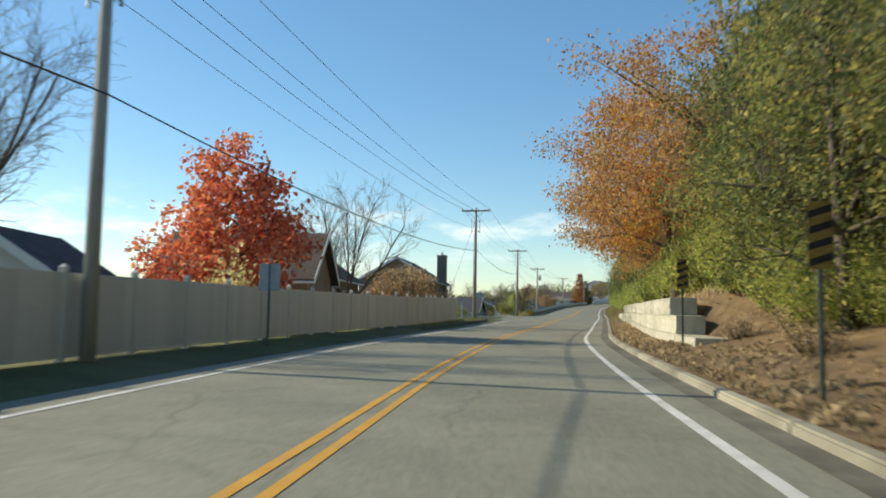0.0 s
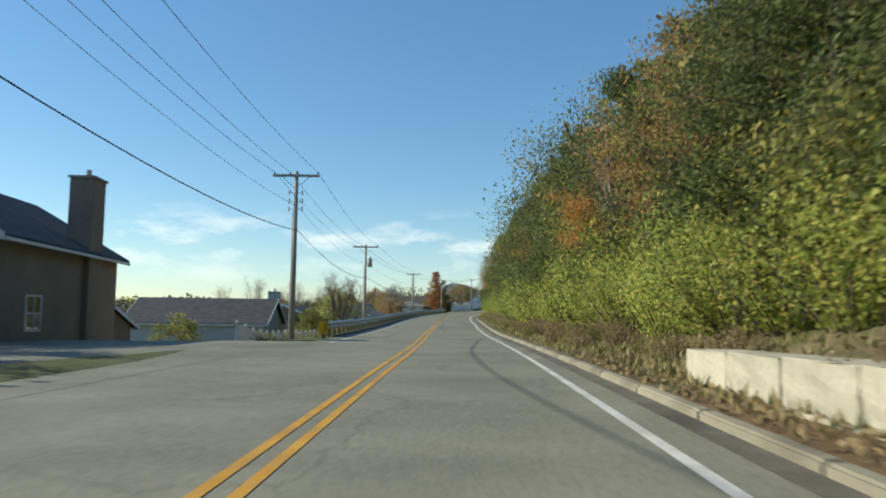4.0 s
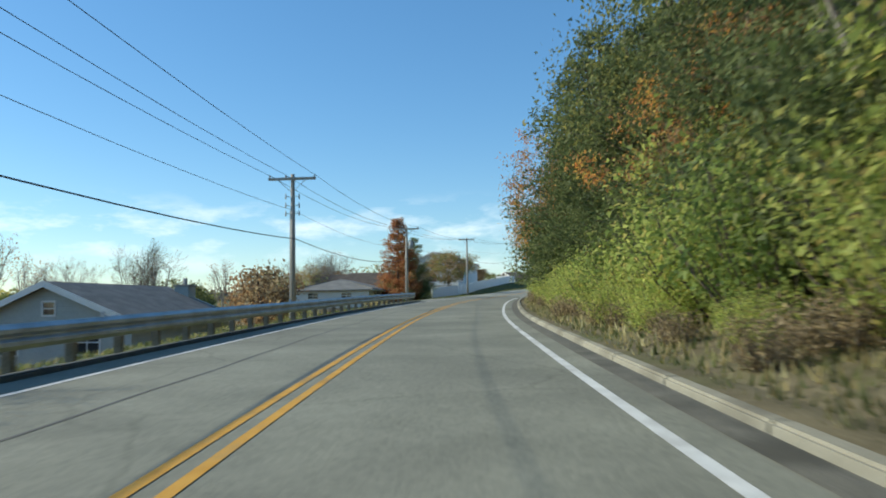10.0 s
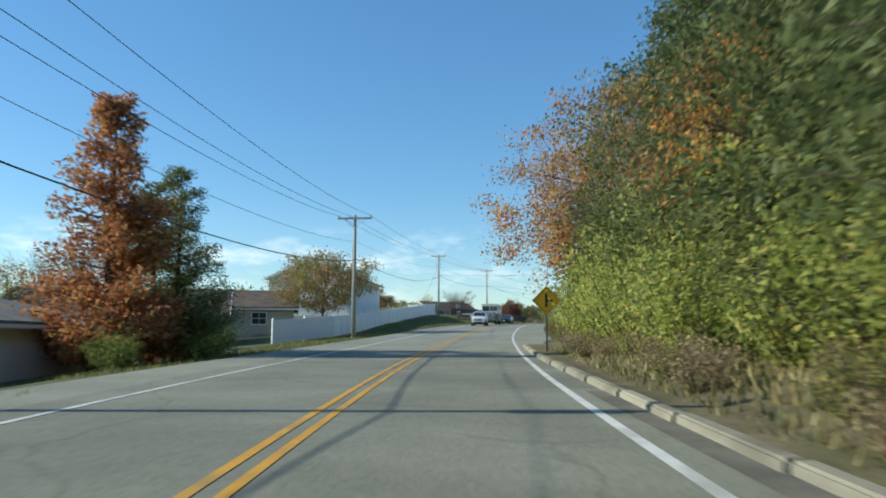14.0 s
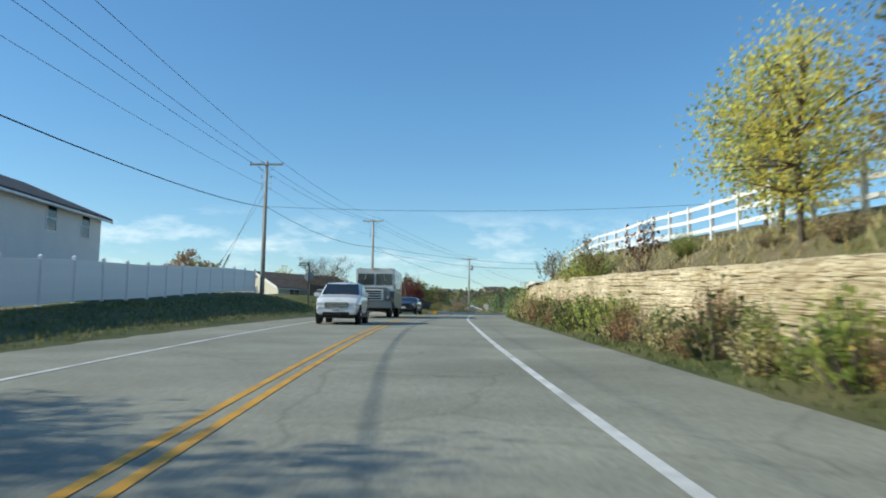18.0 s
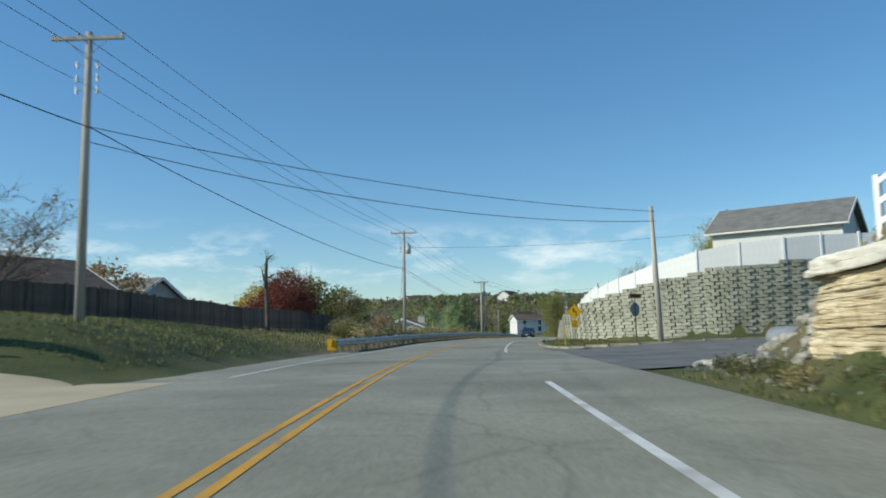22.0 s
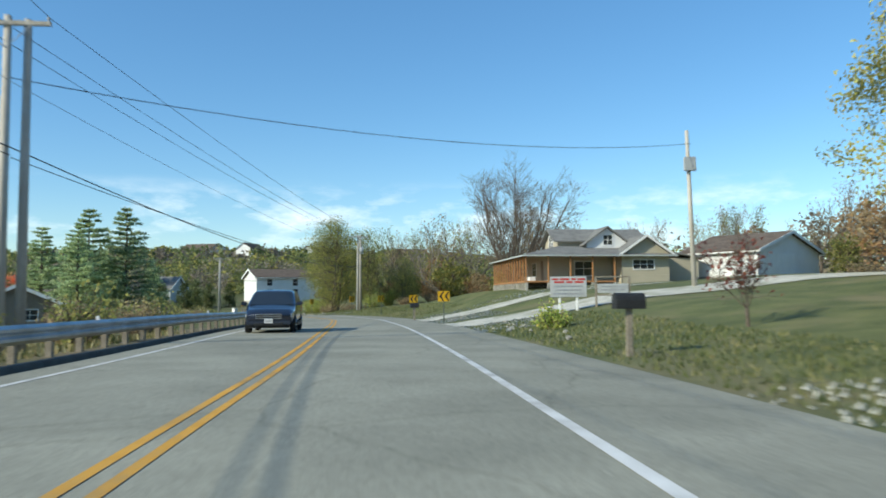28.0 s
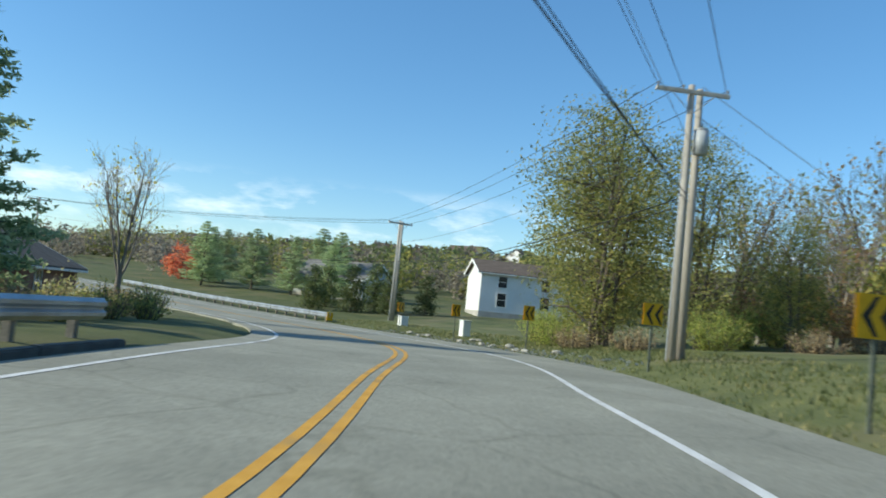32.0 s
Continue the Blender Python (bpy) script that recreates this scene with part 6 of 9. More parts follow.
CLIMB = [shrub("rock_bush", "upright %s bush growing against the rock" % w, 165 + k, 2.0, 1.3, lf, 2000, 0.055, small=True) for k, (w, lf) in enumerate((("yellow-green", "lime"), ("rust-red", "rust"), ("green", "green"), ("withered brown", "brownish")))]
for s, d, k, sc in ((283, 7.6, 0, 0.8), (288, 7.7, 1, 0.85), (295, 7.7, 0, 0.75), (301, 7.6, 1, 0.8), (306, 7.7, 1, 0.7), (312, 7.7, 0, 0.8), (315.5, 7.7, 1, 0.65), (318.5, 7.7, 0, 0.75), (322, 7.7, 1, 0.8), (326, 7.7, 0, 0.6), (329.5, 7.7, 1, 0.6), (291.5, 7.7, 2, 0.6), (298, 7.7, 0, 0.65), (309, 7.7, 0, 0.6), (333.5, 7.75, 0, 1.05)):
    plant(CLIMB[k], s, d, sc * (0.75 if s < 330 else 1.0), group="bushes against the rock")
for k, s in enumerate(np.arange(258, 347, 0.95)):
    r = random.Random(k + 1200)
    if r.random() < np.interp(s, [262, 285, 300, 325, 340], [0.85, 0.7, 0.55, 0.4, 0.25]):
        plant(CLIMB[r.choice((0, 0, 1, 1, 2, 3))], float(s), r.uniform(7.0, 7.65), r.uniform(0.22, 0.6) * float(np.interp(s, [258, 285, 330, 347], [1.0, 1.0, 0.85, 0.7])), group="bushes against the rock")
for k, (s, d, lf) in enumerate(((307, 8.9, "rust"), (318, 8.8, "brownish"), (342.5, 9.6, "olive"), (298, 9.0, "maroon"))):
    plant(bare_tree("sapling", "thin nearly bare sapling on the rock's edge", 95 + k, 2.6, 1.6, "bark", 0.3, 3, lf, 110, 0.1, 0.2), s, d)

plant(broad_tree("young_maple", "young maple with thin red leaves behind a white rail fence", 94, 4.9, 3.4, "red", 3600, 0.08, 0.18, mixed="lime", small=True, lumps=0.3), 301.5, 14.6)

# left side, in order along the road
plant(broad_tree("maple_tree", "maple tree with bright red autumn leaves behind the fence", 101, 8.9, 7.2, "red", 9500, 0.17, 0.06, 0.32, 0.7, 0.42, hollow=0.1, lumps=0.14), 29.4, -11.0, 1.0)
plant(bare_tree("bare_tree", "tall bare vase-shaped tree behind a tan fence", 102, 9.9, 8.2, "bark", 0.15, 8), 46, -11.8)
plant(bare_tree("bare_tree", "large bare tree with spreading limbs", 103, 11.0, 10.5, "bark", 0.2, 9), 19, -15.5)
plant(shrub("ornamental_grass", "tall dry plume grass behind the fence", 104, 3.0, 1.8, "straw", 1500, 0.12), 24, -8.6)
RUST = [broad_tree("pear_tree", "small rounded tree with rust-red autumn leaves", 105 + k, 5.4, 5.2, "rust", 2800, 0.17, 0.12, mixed="brownish" if k else None) for k in range(2)]
for s, d, sc in ((67, -14.5, 0.9), (73, -14.5, 1.0), (78, -15.5, 1.05), (83, -17, 1.05), (100, -24, 0.8), (199.5, -12.8, 1.02), (203.5, -14.2, 0.95), (207, -15.5, 0.8), (178, -27, 1.15), (230, -60, 1.2), (340, -70, 1.6), (362, -34, 1.2), (296, -42, 1.1)):
    plant(RUST[int(s) % 2], s, d, sc)
OLIVE_ROUND = [broad_tree("garden_tree", "small rounded tree with olive leaves", 108 + k, 5.2, 5.0, "olive", 2500, 0.17, 0.1) for k in range(2)]
for s, d, sc in ((92, -19, 0.7), (108, -16, 0.6), (118, -40, 0.9), (140, -13.5, 0.75), (151, -16, 0.85), (156, -17, 0.75), (172, -42, 0.9), (214, -24.5, 0.8), (217, -27, 0.85), (226, -46, 1.2), (240, -42, 1.2), (300, -60, 1.3), (420, -50, 1.2), (372, -36, 1.1), (308, -34, 0.9)):
    plant(OLIVE_ROUND[int(s) % 2], s, d, sc)
plant(bare_tree("bare_tree", "bushy bare tree with a few brown leaves behind the guardrail", 111, 8.0, 6.5, "bark", 0.1, 9, "brownish", 160), 143.9, -11.2)
plant(bare_tree("bare_tree", "small bare tree behind the guardrail", 112, 7.2, 6.2, "bark", 0.15, 7, "brownish", 60), 157.5, -11.5)
plant(broad_tree("garden_tree", "thin yellow-green tree below the guardrail", 113, 6.6, 5.4, "lime", 2600, 0.15, 0.05, per=16), 150.5, -12.5)
for s, d, sc in ((205, -48, 1.0), (215, -46, 1.2), (250, -52, 1.2), (150, -60, 1.0), (256, -44, 1.0), (432, -44, 0.9), (210, -38, 0.9)):
    plant(WOOD_BARE[int(s) % 2], s, d, sc)
plant(cone_tree("cypress_tree", "tall conical tree turned bright rust orange", 115, 9.5, 4.9, "ember", 22000, 0.1, 0.03, 0.25, 0.55, small=True), 235.0, -10.9, 1.04)
plant(CEDARS[0], 237.6, -9.5, 0.72)
plant(CEDARS[1], 238.8, -11.0, 0.7)
plant(GREEN_SHRUBS[1], 241.2, -9.9, 0.7)
plant(GREEN_SHRUBS[0], 232.2, -9.2, 0.45)
ROUND_BARE = bare_tree("bare_tree", "rounded bare tree with fine twigs behind a house", 114, 9.0, 8.0, "bark_pale", 0.12, 9, "olive", 120, 0.12, 1.1)
for s, d, sc in ((215, -30, 1.0), (208, -33, 0.85), (263, -29.5, 1.02), (268, -32, 0.95), (257, -33, 0.85)):
    plant(ROUND_BARE, s, d, sc)
for s, d, sc in ((210, -22.5, 0.4), (207.5, -22, 0.3), (212, -23, 0.3)):
    plant(CEDARS[0], s, d, sc)
AMBER = broad_tree("garden_tree", "loose yellow-green tree with orange patches behind a house", 123, 7.2, 6.0, "lime", 6000, 0.11, 0.05, 0.45, 0.6, 0.4, 24, mixed="rust", small=True)
for s, d, sc in ((258.5, -31, 1.0), (253, -30, 0.85), (246, -29, 0.7)):
    plant(AMBER, s, d, sc)
plant(broad_tree("garden_tree", "round-crowned tree with brown-green leaves by a white fence", 116, 7.6, 9.6, "rust", 17000, 0.115, 0.24, 0.5, 0.55, 0.42, mixed="olive", small=True, hollow=0.12), 276.4, -13.5)
plant(OLIVE_ROUND[0], 250, -16, 0.7)
for s, d, sc in ((334, -19, 0.6), (331, -16.5, 0.5)):
    plant(OLIVE_ROUND[1], s, d, sc)
plant(bare_tree("bare_tree", "wide bare crab-apple tree beside a house", 117, 6.0, 8.0, "bark", 0.15, 9, "rust", 400), 366, -18)
plant(broad_tree("garden_tree", "dense tree with maroon leaves by a board fence", 118, 6.4, 6.6, "maroon", 14000, 0.12, 0.06, small=True), 400.5, -16.2, 0.86)
TANGLE = broad_tree("tangled_tree", "dense low tree with dull red-brown leaves behind the guardrail", 122, 5.6, 5.4, "brownish", 6500, 0.12, 0.02, mixed="dark", hollow=0.1)
plant(OLIVE_ROUND[1], 407.5, -16.2, 1.12)
plant(TANGLE, 411.5, -14.8, 0.95)
plant(TANGLE, 416.5, -15, 0.6)
plant(OLIVE_ROUND[0], 404.5, -18, 1.15)
plant(RUST[0], 413, -25, 1.15)
plant(RUST[1], 422, -13.5, 0.6)
plant(RUST[1], 388, -25, 1.1)
YEL = broad_tree("garden_tree", "tree with thin pale yellow leaves", 119, 7.5, 6.0, "yellow", 1300, 0.16, 0.12, per=14, bark="bark_pale")
plant(YEL, 402, -19.8, 0.66)
plant(YEL, 394, -36, 1.1)
plant(bare_tree("bare_tree", "pale bare tree behind a board fence", 121, 8.0, 6.5, "bark_pale", 0.15, 8, "yellow", 120), 413, -20.5)
dead = thing("dead_tree", "dead lopped tree trunk leaning on a grassy bank", "tree")
rs = np.random.RandomState(120)
segs, jt = bough(rs, np.array([0, 0, -0.3]), np.array([-0.03, 0.02, 1.0]), 6.2, 0.24, 8, 0.02, 0.03, 0.5)
for k, ln in ((4, 2.2), (5, 1.4), (7, 0.9), (7, 0.7)):
    sg, j2 = bough(rs, jt[k][0], off_axis(rs, jt[k][1], 0.7), ln, jt[k][2] * 0.6, 4, 0.05, 0.2, 0.3)
    segs += sg
    for p_, v_, r_ in j2[1:]:
        for _ in range(4):
            segs += bough(rs, p_, off_axis(rs, v_, 0.9), 0.8, r_ * 0.3, 3, -0.15, 0.15, 0.3)[0]
part("trunk", limb_mesh("trunk", segs, "bark", 8), dead)
plant(dead, 384, -11.6, 0.8)
TALL_WEEDS = [shrub("weed_clump", "tall %s weeds behind the guardrail" % w, 160 + k, 1.7, 2.2, lf, 900, 0.09, small=True) for k, (w, lf) in enumerate((("dry brown", "brownish"), ("straw", "straw"), ("green", "olive")))]
for k, s in enumerate(np.arange(393, 476, 1.6)):
    r = random.Random(k + 500)
    plant(r.choice(TALL_WEEDS), float(s), r.uniform(-10.5, -7.2), r.uniform(0.65, 1.25), group="weeds behind the guardrail")
for k, s in enumerate(np.arange(508, 560, 1.7)):
    r = random.Random(k + 650)
    plant(TALL_WEEDS[(0, 2, 1, 2)[k % 4]], float(s), r.uniform(-11.5, -7.6), r.uniform(0.45, 0.8), group="weeds past the guardrail's end")
for k, s in enumerate(np.arange(84, 238, 1.9)):
    r = random.Random(k + 700)
    plant(TALL_WEEDS[(0, 2, 0)[k % 3]], float(s), r.uniform(5.3, 6.7), r.uniform(0.3, 0.5), group="weeds on the bank")
for k, s in enumerate(np.arange(102, 222, 2.3)):
    r = random.Random(k + 800)
    plant(r.choice(TALL_WEEDS), float(s), r.uniform(-10.5, -7.4), r.uniform(0.45, 0.9), group="weeds behind the guardrail")
for k, (s, d, sc) in enumerate(((404, -11, 0.7), (409, -12.5, 0.75), (414, -10.5, 0.55), (418, -12.5, 0.6), (424, -11, 0.5), (429, -10.5, 0.45), (434, -11.5, 0.5), (440, -10.5, 0.4), (399, -10.5, 0.5))):
    plant([BACK_SHRUBS[1], BROWN_SHRUBS[0], LIME_SHRUBS[0], BROWN_SHRUBS[1], GREEN_SHRUBS[0]][k % 5], s, d, sc * (2.2 if k % 5 in (1, 3) else 0.8), group="bushes behind the guardrail")
for k, s in enumerate(np.arange(424, 520, 6.5)):
    r = random.Random(k + 900)
    plant(r.choice(OLIVE_ROUND + RUST + WOOD_BARE), float(s), r.uniform(-60, -44) if s < 490 else r.uniform(-48, -32), r.uniform(0.75, 1.1), group="trees behind the bungalow")
PINES = [cone_tree("pine_tree", "tall blue-green pine with open tiers of branches", 121 + k, 12.5, 7.8, "pine", 16000, 0.14, 0.08, 0.45, 0.7, 22, small=True) for k in range(2)]
for s, d, k, sc in ((526.5, -15.2, 0, 0.97), (525, -19, 1, 0.95), (513, -20, 0, 0.75), (533, -22, 1, 0.85), (600, 24, 1, 0.7), (606, 20, 0, 0.75), (612, 25, 1, 0.7), (590, 30, 0, 0.75), (598, 34, 1, 0.8), (584, 24, 0, 0.6), (616, 30, 0, 0.7), (594, 26, 1, 0.65)):
    plant(PINES[k], s, d, sc)
plant(bare_tree("young_tree", "slender young tree with a few golden leaves", 124, 8.8, 4.6, "bark_pale", 0.25, 6, "yellow", 260, 0.12, 0.6), 540, -9.8)
plant(broad_tree("burning_bush", "round bright red bush beside the far road", 125, 4.2, 4.4, "red", 1800, 0.2, 0.03, category="shrub"), 618, 24, 1.4)
for s, d, sc in ((516, -12, 0.9), (528, -11, 0.8), (534, -10, 0.6), (506, -10, 0.7)):
    plant(BROWN_SHRUBS[1], s, d, sc)

# right side past the side street
BIG = broad_tree("maple_tree", "huge spreading tree with yellow-green autumn leaves behind a house", 131, 17.0, 15.5, "yellow", 42000, 0.15, 0.08, 0.5, 0.5, 0.75, 90, mixed="olive", lumps=0.2, hollow=0.12, small=True)
plant(BIG, 468, 33, 1.05)
plant(BIG, 440, 50, 0.75)
plant(broad_tree("maple_tree", "rounded tree with yellow and rust leaves behind a house", 134, 9.0, 8.0, "yellow", 3400, 0.24, 0.1, mixed="rust"), 398, 40)
plant(bare_tree("bare_tree", "very large bare tree behind a porch house", 132, 19.5, 19.0, "bark", 0.1, 13, fine=1.3, thick=0.016), 517.6, 26.2, 0.9)
CLUMP = [broad_tree("roadside_tree", "tall slim roadside tree with thin yellow-green leaves", 133 + k, 12.5, 7.0, "olive", 16000, 0.095, 0.03, 0.5, 0.45, 0.5, 30, stems=3, lumps=0.25, small=True) for k in range(2)]
for s, d, k, sc in ((531, 11.5, 0, 1.0), (534, 13.5, 1, 0.98), (529, 15, 0, 0.85), (537, 16, 1, 0.9), (529, 21, 0, 0.55)):
    plant(CLUMP[k], s, d, sc, group="roadside trees by the bend")
for k, (s, d) in enumerate(((527, 11), (530, 10), (533, 10.5), (536, 11.5), (526, 14), (525, 18), (524, 22))):
    plant((BROWN_SHRUBS + LIME_SHRUBS)[k % 5], s, d, 0.9 if k % 5 < 2 else 0.6, group="brush under the roadside trees")
for s, d, k, sc in ((530, 30, 0, 0.9), (536, 34, 1, 1.0), (524, 42, 0, 0.95), (520, 52, 1, 1.0), (528, 48, 0, 0.8), (516, 60, 1, 1.1), (505, 66, 0, 1.2), (498, 60, 1, 1.1), (534, 26, 0, 0.7), (540, 38, 1, 1.0), (490, 66, 0, 1.1), (478, 62, 1, 1.0)):
    plant((RUST + OLIVE_ROUND)[int(s) % 4], s, d, sc * 1.35, group="trees behind the house")
    plant(WOOD_BARE[k], s + 3, d + 4, sc * 1.1, group="trees behind the house")
HEDGE = "trees at the back of the lawn"
BACK_BARE = [bare_tree("bare_tree", "broad bare tree at the back of the lawn", 171 + k, 10.5, 8.5, ("bark", "bark_pale")[k], 0.15, 7, ("brownish", "olive")[k], 900, 0.16, 0.7) for k in range(2)]
for k, (s, d, sc) in enumerate(((537, 25, 0.8), (540, 31, 0.9), (536, 37, 1.0), (530, 34, 0.9), (526, 38, 1.0), (522, 42, 1.05), (518, 46, 1.1), (514, 50, 1.1), (528, 46, 1.1), (508, 52, 1.1), (502, 54, 1.0), (533, 29, 0.75))):
    plant(BACK_BARE[k % 2], s, d, sc * (1.3 if s > 524 else 0.8), group=HEDGE)
    plant((RUST + OLIVE_ROUND)[(k * 3) % 4], s - 2.5, d - 1.5, sc * 0.85, group=HEDGE)
    plant((BACK_SHRUBS + BROWN_SHRUBS)[k % 4], s - 4, d - 3, 0.6 if k % 4 < 2 else 1.3, group=HEDGE)
ARBOR = cone_tree("arborvitae", "dense dark green arborvitae beside the far road", 181, 4.4, 2.4, "dark", 2600, 0.13, 0.01, 0.15, 0.35, small=True)
for s, d, sc in ((573, 14, 1.0), (570, 16.5, 1.05), (567, 19, 0.95), (571, 20, 1.1), (576, 17.5, 1.0), (566, 22.5, 0.9)):
    plant(ARBOR, s, d, sc, group="arborvitae by the far road")
rs = np.random.RandomState(141)
BUSH_BALL = thing("evergreen_bush", "clipped dome-shaped evergreen bush beside a driveway", "shrub")
u = rs.normal(size=(26000, 3))
u /= np.linalg.norm(u, axis=1, keepdims=True)
u[:, 2] = np.abs(u[:, 2])
dome = u * np.array([0.95, 0.95, 1.9]) * (1 - 0.22 * rs.rand(len(u)) ** 2)[:, None] * (1 + 0.05 * np.sin(u[:, :1] * 9) * np.sin(u[:, 2:] * 7))
dome[:, :2] *= (0.8 + 0.2 * np.clip(dome[:, 2:] / 0.6, 0, 1))
part("stem", limb_mesh("stem", [(np.array([0, 0, -0.2]), np.array([0, 0, 1.5]), 0.06, 0.02)], "bark"), BUSH_BALL)
part("crown", leaf_mesh("crown", dome, 0.042, LEAF["box"], rs, -0.2, 1.6, u * 1.2, True), BUSH_BALL)
plant(BUSH_BALL, 421.1, 9.7, 1.0, group="clipped bushes by the driveway")
plant(BUSH_BALL, 422.4, 13.6, 1.05, group="clipped bushes by the driveway")
plant(shrub("shrub", "small leafy shrub among rocks on a lawn", 142, 1.0, 1.4, "lime", 900, 0.08), 464, 8.6)
plant(bare_tree("young_tree", "small garden tree with a few red leaves", 143, 2.8, 2.4, "bark", 0.25, 5, "maroon", 220, 0.1, 0.3), 457, 12.5)
plant(broad_tree("garden_tree", "low garden tree with brown leaves on a lawn", 144, 5.4, 5.0, "brownish", 2000, 0.15, 0.15, mixed="rust"), 474, 30)

# far woods on the hills
rs = np.random.RandomState(7)
n = 4600
s_ = rs.uniform(-60, 900, n)
d_ = rs.choice([-1, 1], n, p=[0.5, 0.5]) * (62 + 430 * rs.rand(n) ** 1.6)
ok = ~((s_ < 345) & (d_ < 0) & (d_ > -150)) & ~((s_ < 240) & (d_ > 0))
fx, fy = xy(s_[ok], d_[ok])
fx, fy = np.r_[fx, rs.normal(370, 110, 1300)], np.r_[fy, rs.normal(720, 120, 1300)]
fh = rs.uniform(4.5, 9.0, len(fx))
fs_, fd_, _ = sd_of(fx, fy)
keep = (np.abs(fd_) > 54) | ((fs_ > 640) & (np.abs(fd_) > 24))
fx, fy, fh, fd_ = fx[keep], fy[keep], fh[keep], fd_[keep]
fz = land(fx, fy)
FAR = {"olive": 0.32, "wintry": 0.46, "dark": 0.22}
pick = rs.choice(len(FAR), len(fx), p=list(FAR.values()))
for k, key in enumerate(FAR):
    for near in (True, False):
        sel = (pick == k) & ((np.abs(fd_) < 125) == near)
        per, size = (300, 0.5) if near else (60, 1.5)
        off = rs.normal(size=(int(sel.sum()) * per, 3))
        off *= (0.3 + 0.7 * rs.rand(len(off)) ** 0.5)[:, None] / np.linalg.norm(off, axis=1, keepdims=True)
        off *= 1 + 0.25 * np.sin(off[:, :1] * 6 + 2) * np.sin(off[:, 2:] * 7)
        hh = np.repeat(fh[sel], per)[:, None]
        c = np.repeat(np.stack([fx[sel], fy[sel], fz[sel] + fh[sel] * 0.46], 1), per, 0) + off * hh * np.array([0.5, 0.5, 0.52])
        solid("far_woods", leaf_mesh("far_woods", c, size, LEAF[key], rs, 0.1, 1.3, small=True), "far autumn woods covering the hills", "woods", kind="stuff")


# ---- grass and leaves on the ground ----
def tufts(name, label, spans, per, leaf, height, seed):
    r = np.random.RandomState(seed)
    cs, hs = [], []
    for s0, s1, d0, d1 in spans:
        n = int(abs(s1 - s0) * abs(d1 - d0) * per)
        s_, d_ = r.uniform(s0, s1, n), r.uniform(d0, d1, n)
        x_, y_ = xy(s_, d_)
        z_ = land(x_, y_)
        on = z_ > -50
        cs.append(np.stack([x_, y_, z_], 1)[on])
        hs.append(np.full(on.sum(), height) * r.uniform(0.5, 1.4, on.sum()))
    c, h = np.vstack(cs), np.concatenate(hs)
    n = len(c)
    a = r.uniform(0, 2 * math.pi, n)
    w = np.stack([np.cos(a), np.sin(a), 0 * a], 1) * 0.02 * (1 + h[:, None] * 3)
    lean = np.stack([r.normal(0, 0.3, n), r.normal(0, 0.3, n), np.ones(n)], 1) * h[:, None]
    V = np.stack([c - w, c + w, c + lean], 1).reshape(-1, 3)
    i = np.arange(n) * 3
    return solid(name, mesh_np(name, V, np.stack([i, i + 1, i + 2], 1), LEAF[leaf]), label, "grass", kind="stuff")


tufts("dry_grass", "dry straw-coloured grass on the bank", [(252, 352, 8.6, 12), (27, 66, 7.2, 9.5)], 26, "straw", 0.22, 1)
tufts("verge_grass", "green roadside grass", [(246, 352, 6.4, 8.0), (228, 336, -10, -6.2), (354, 380, -13, -6.2), (384, 404, 6.6, 10), (379, 384, 8.2, 10), (44, 64, -7, -5.4), (98, 222, -9, -5.2), (500, 560, 6.4, 12), (440, 470, 6.6, 12)], 34, "blade", 0.11, 2)
tufts("verge_weeds", "thin straw grass mixed with green on the banks", [(66, 240, 4.75, 7.6), (380, 470, -12, -5.9)], 15, "straw", 0.2, 4)
tufts("verge_weeds", "short dull green grass on the banks", [(66, 240, 4.75, 7.6), (380, 470, -13, -5.9)], 22, "blade", 0.16, 5)
rs = np.random.RandomState(3)
n = 5200
s_, d_ = rs.uniform(-20, 80, n), 4.6 + np.abs(rs.normal(0, 1.3, n))
x_, y_ = xy(s_, d_)
z_ = np.maximum(land(x_, y_), np.where(d_ < 5.7, road_at(s_)[2] + 0.1, -9)) + 0.03
solid("fallen_leaves", leaf_mesh("fallen_leaves", np.stack([x_, y_, z_], 1), 0.11, LEAF["brownish"], rs, 0, 1.3), "drift of brown fallen leaves behind the kerb", "leaves", kind="stuff")



# ---- houses ----
def lap_siding(name, dark, light):
    m = surface(name, dark, light, 0.8, 10, 0.75, 0.0)
    n, l = m.node_tree.nodes, m.node_tree.links
    co = n.new("ShaderNodeTexCoord")
    wv = n.new("ShaderNodeTexWave")
    wv.wave_type, wv.bands_direction, wv.wave_profile = "BANDS", "Z", "SAW"
    wv.inputs["Scale"].default_value = 1.3
    bp = n.new("ShaderNodeBump")
    bp.inputs["Strength"].default_value, bp.inputs["Distance"].default_value = 0.8, 0.02
    l.new(co.outputs["Object"], wv.inputs["Vector"])
    l.new(wv.outputs["Fac"], bp.inputs["Height"])
    l.new(bp.outputs[0], n["Principled BSDF"].inputs["Normal"])
    return m


for key, a, c in (("tan", (0.40, 0.36, 0.27), (0.47, 0.42, 0.32)), ("cream", (0.58, 0.55, 0.46), (0.65, 0.62, 0.53)), ("whiteside", (0.66, 0.66, 0.65), (0.74, 0.74, 0.73)),
                  ("greyside", (0.38, 0.41, 0.40), (0.46, 0.49, 0.48)), ("brown", (0.21, 0.165, 0.125), (0.29, 0.23, 0.18))):
    M[key] = lap_siding("lap_siding_" + key, a, c)


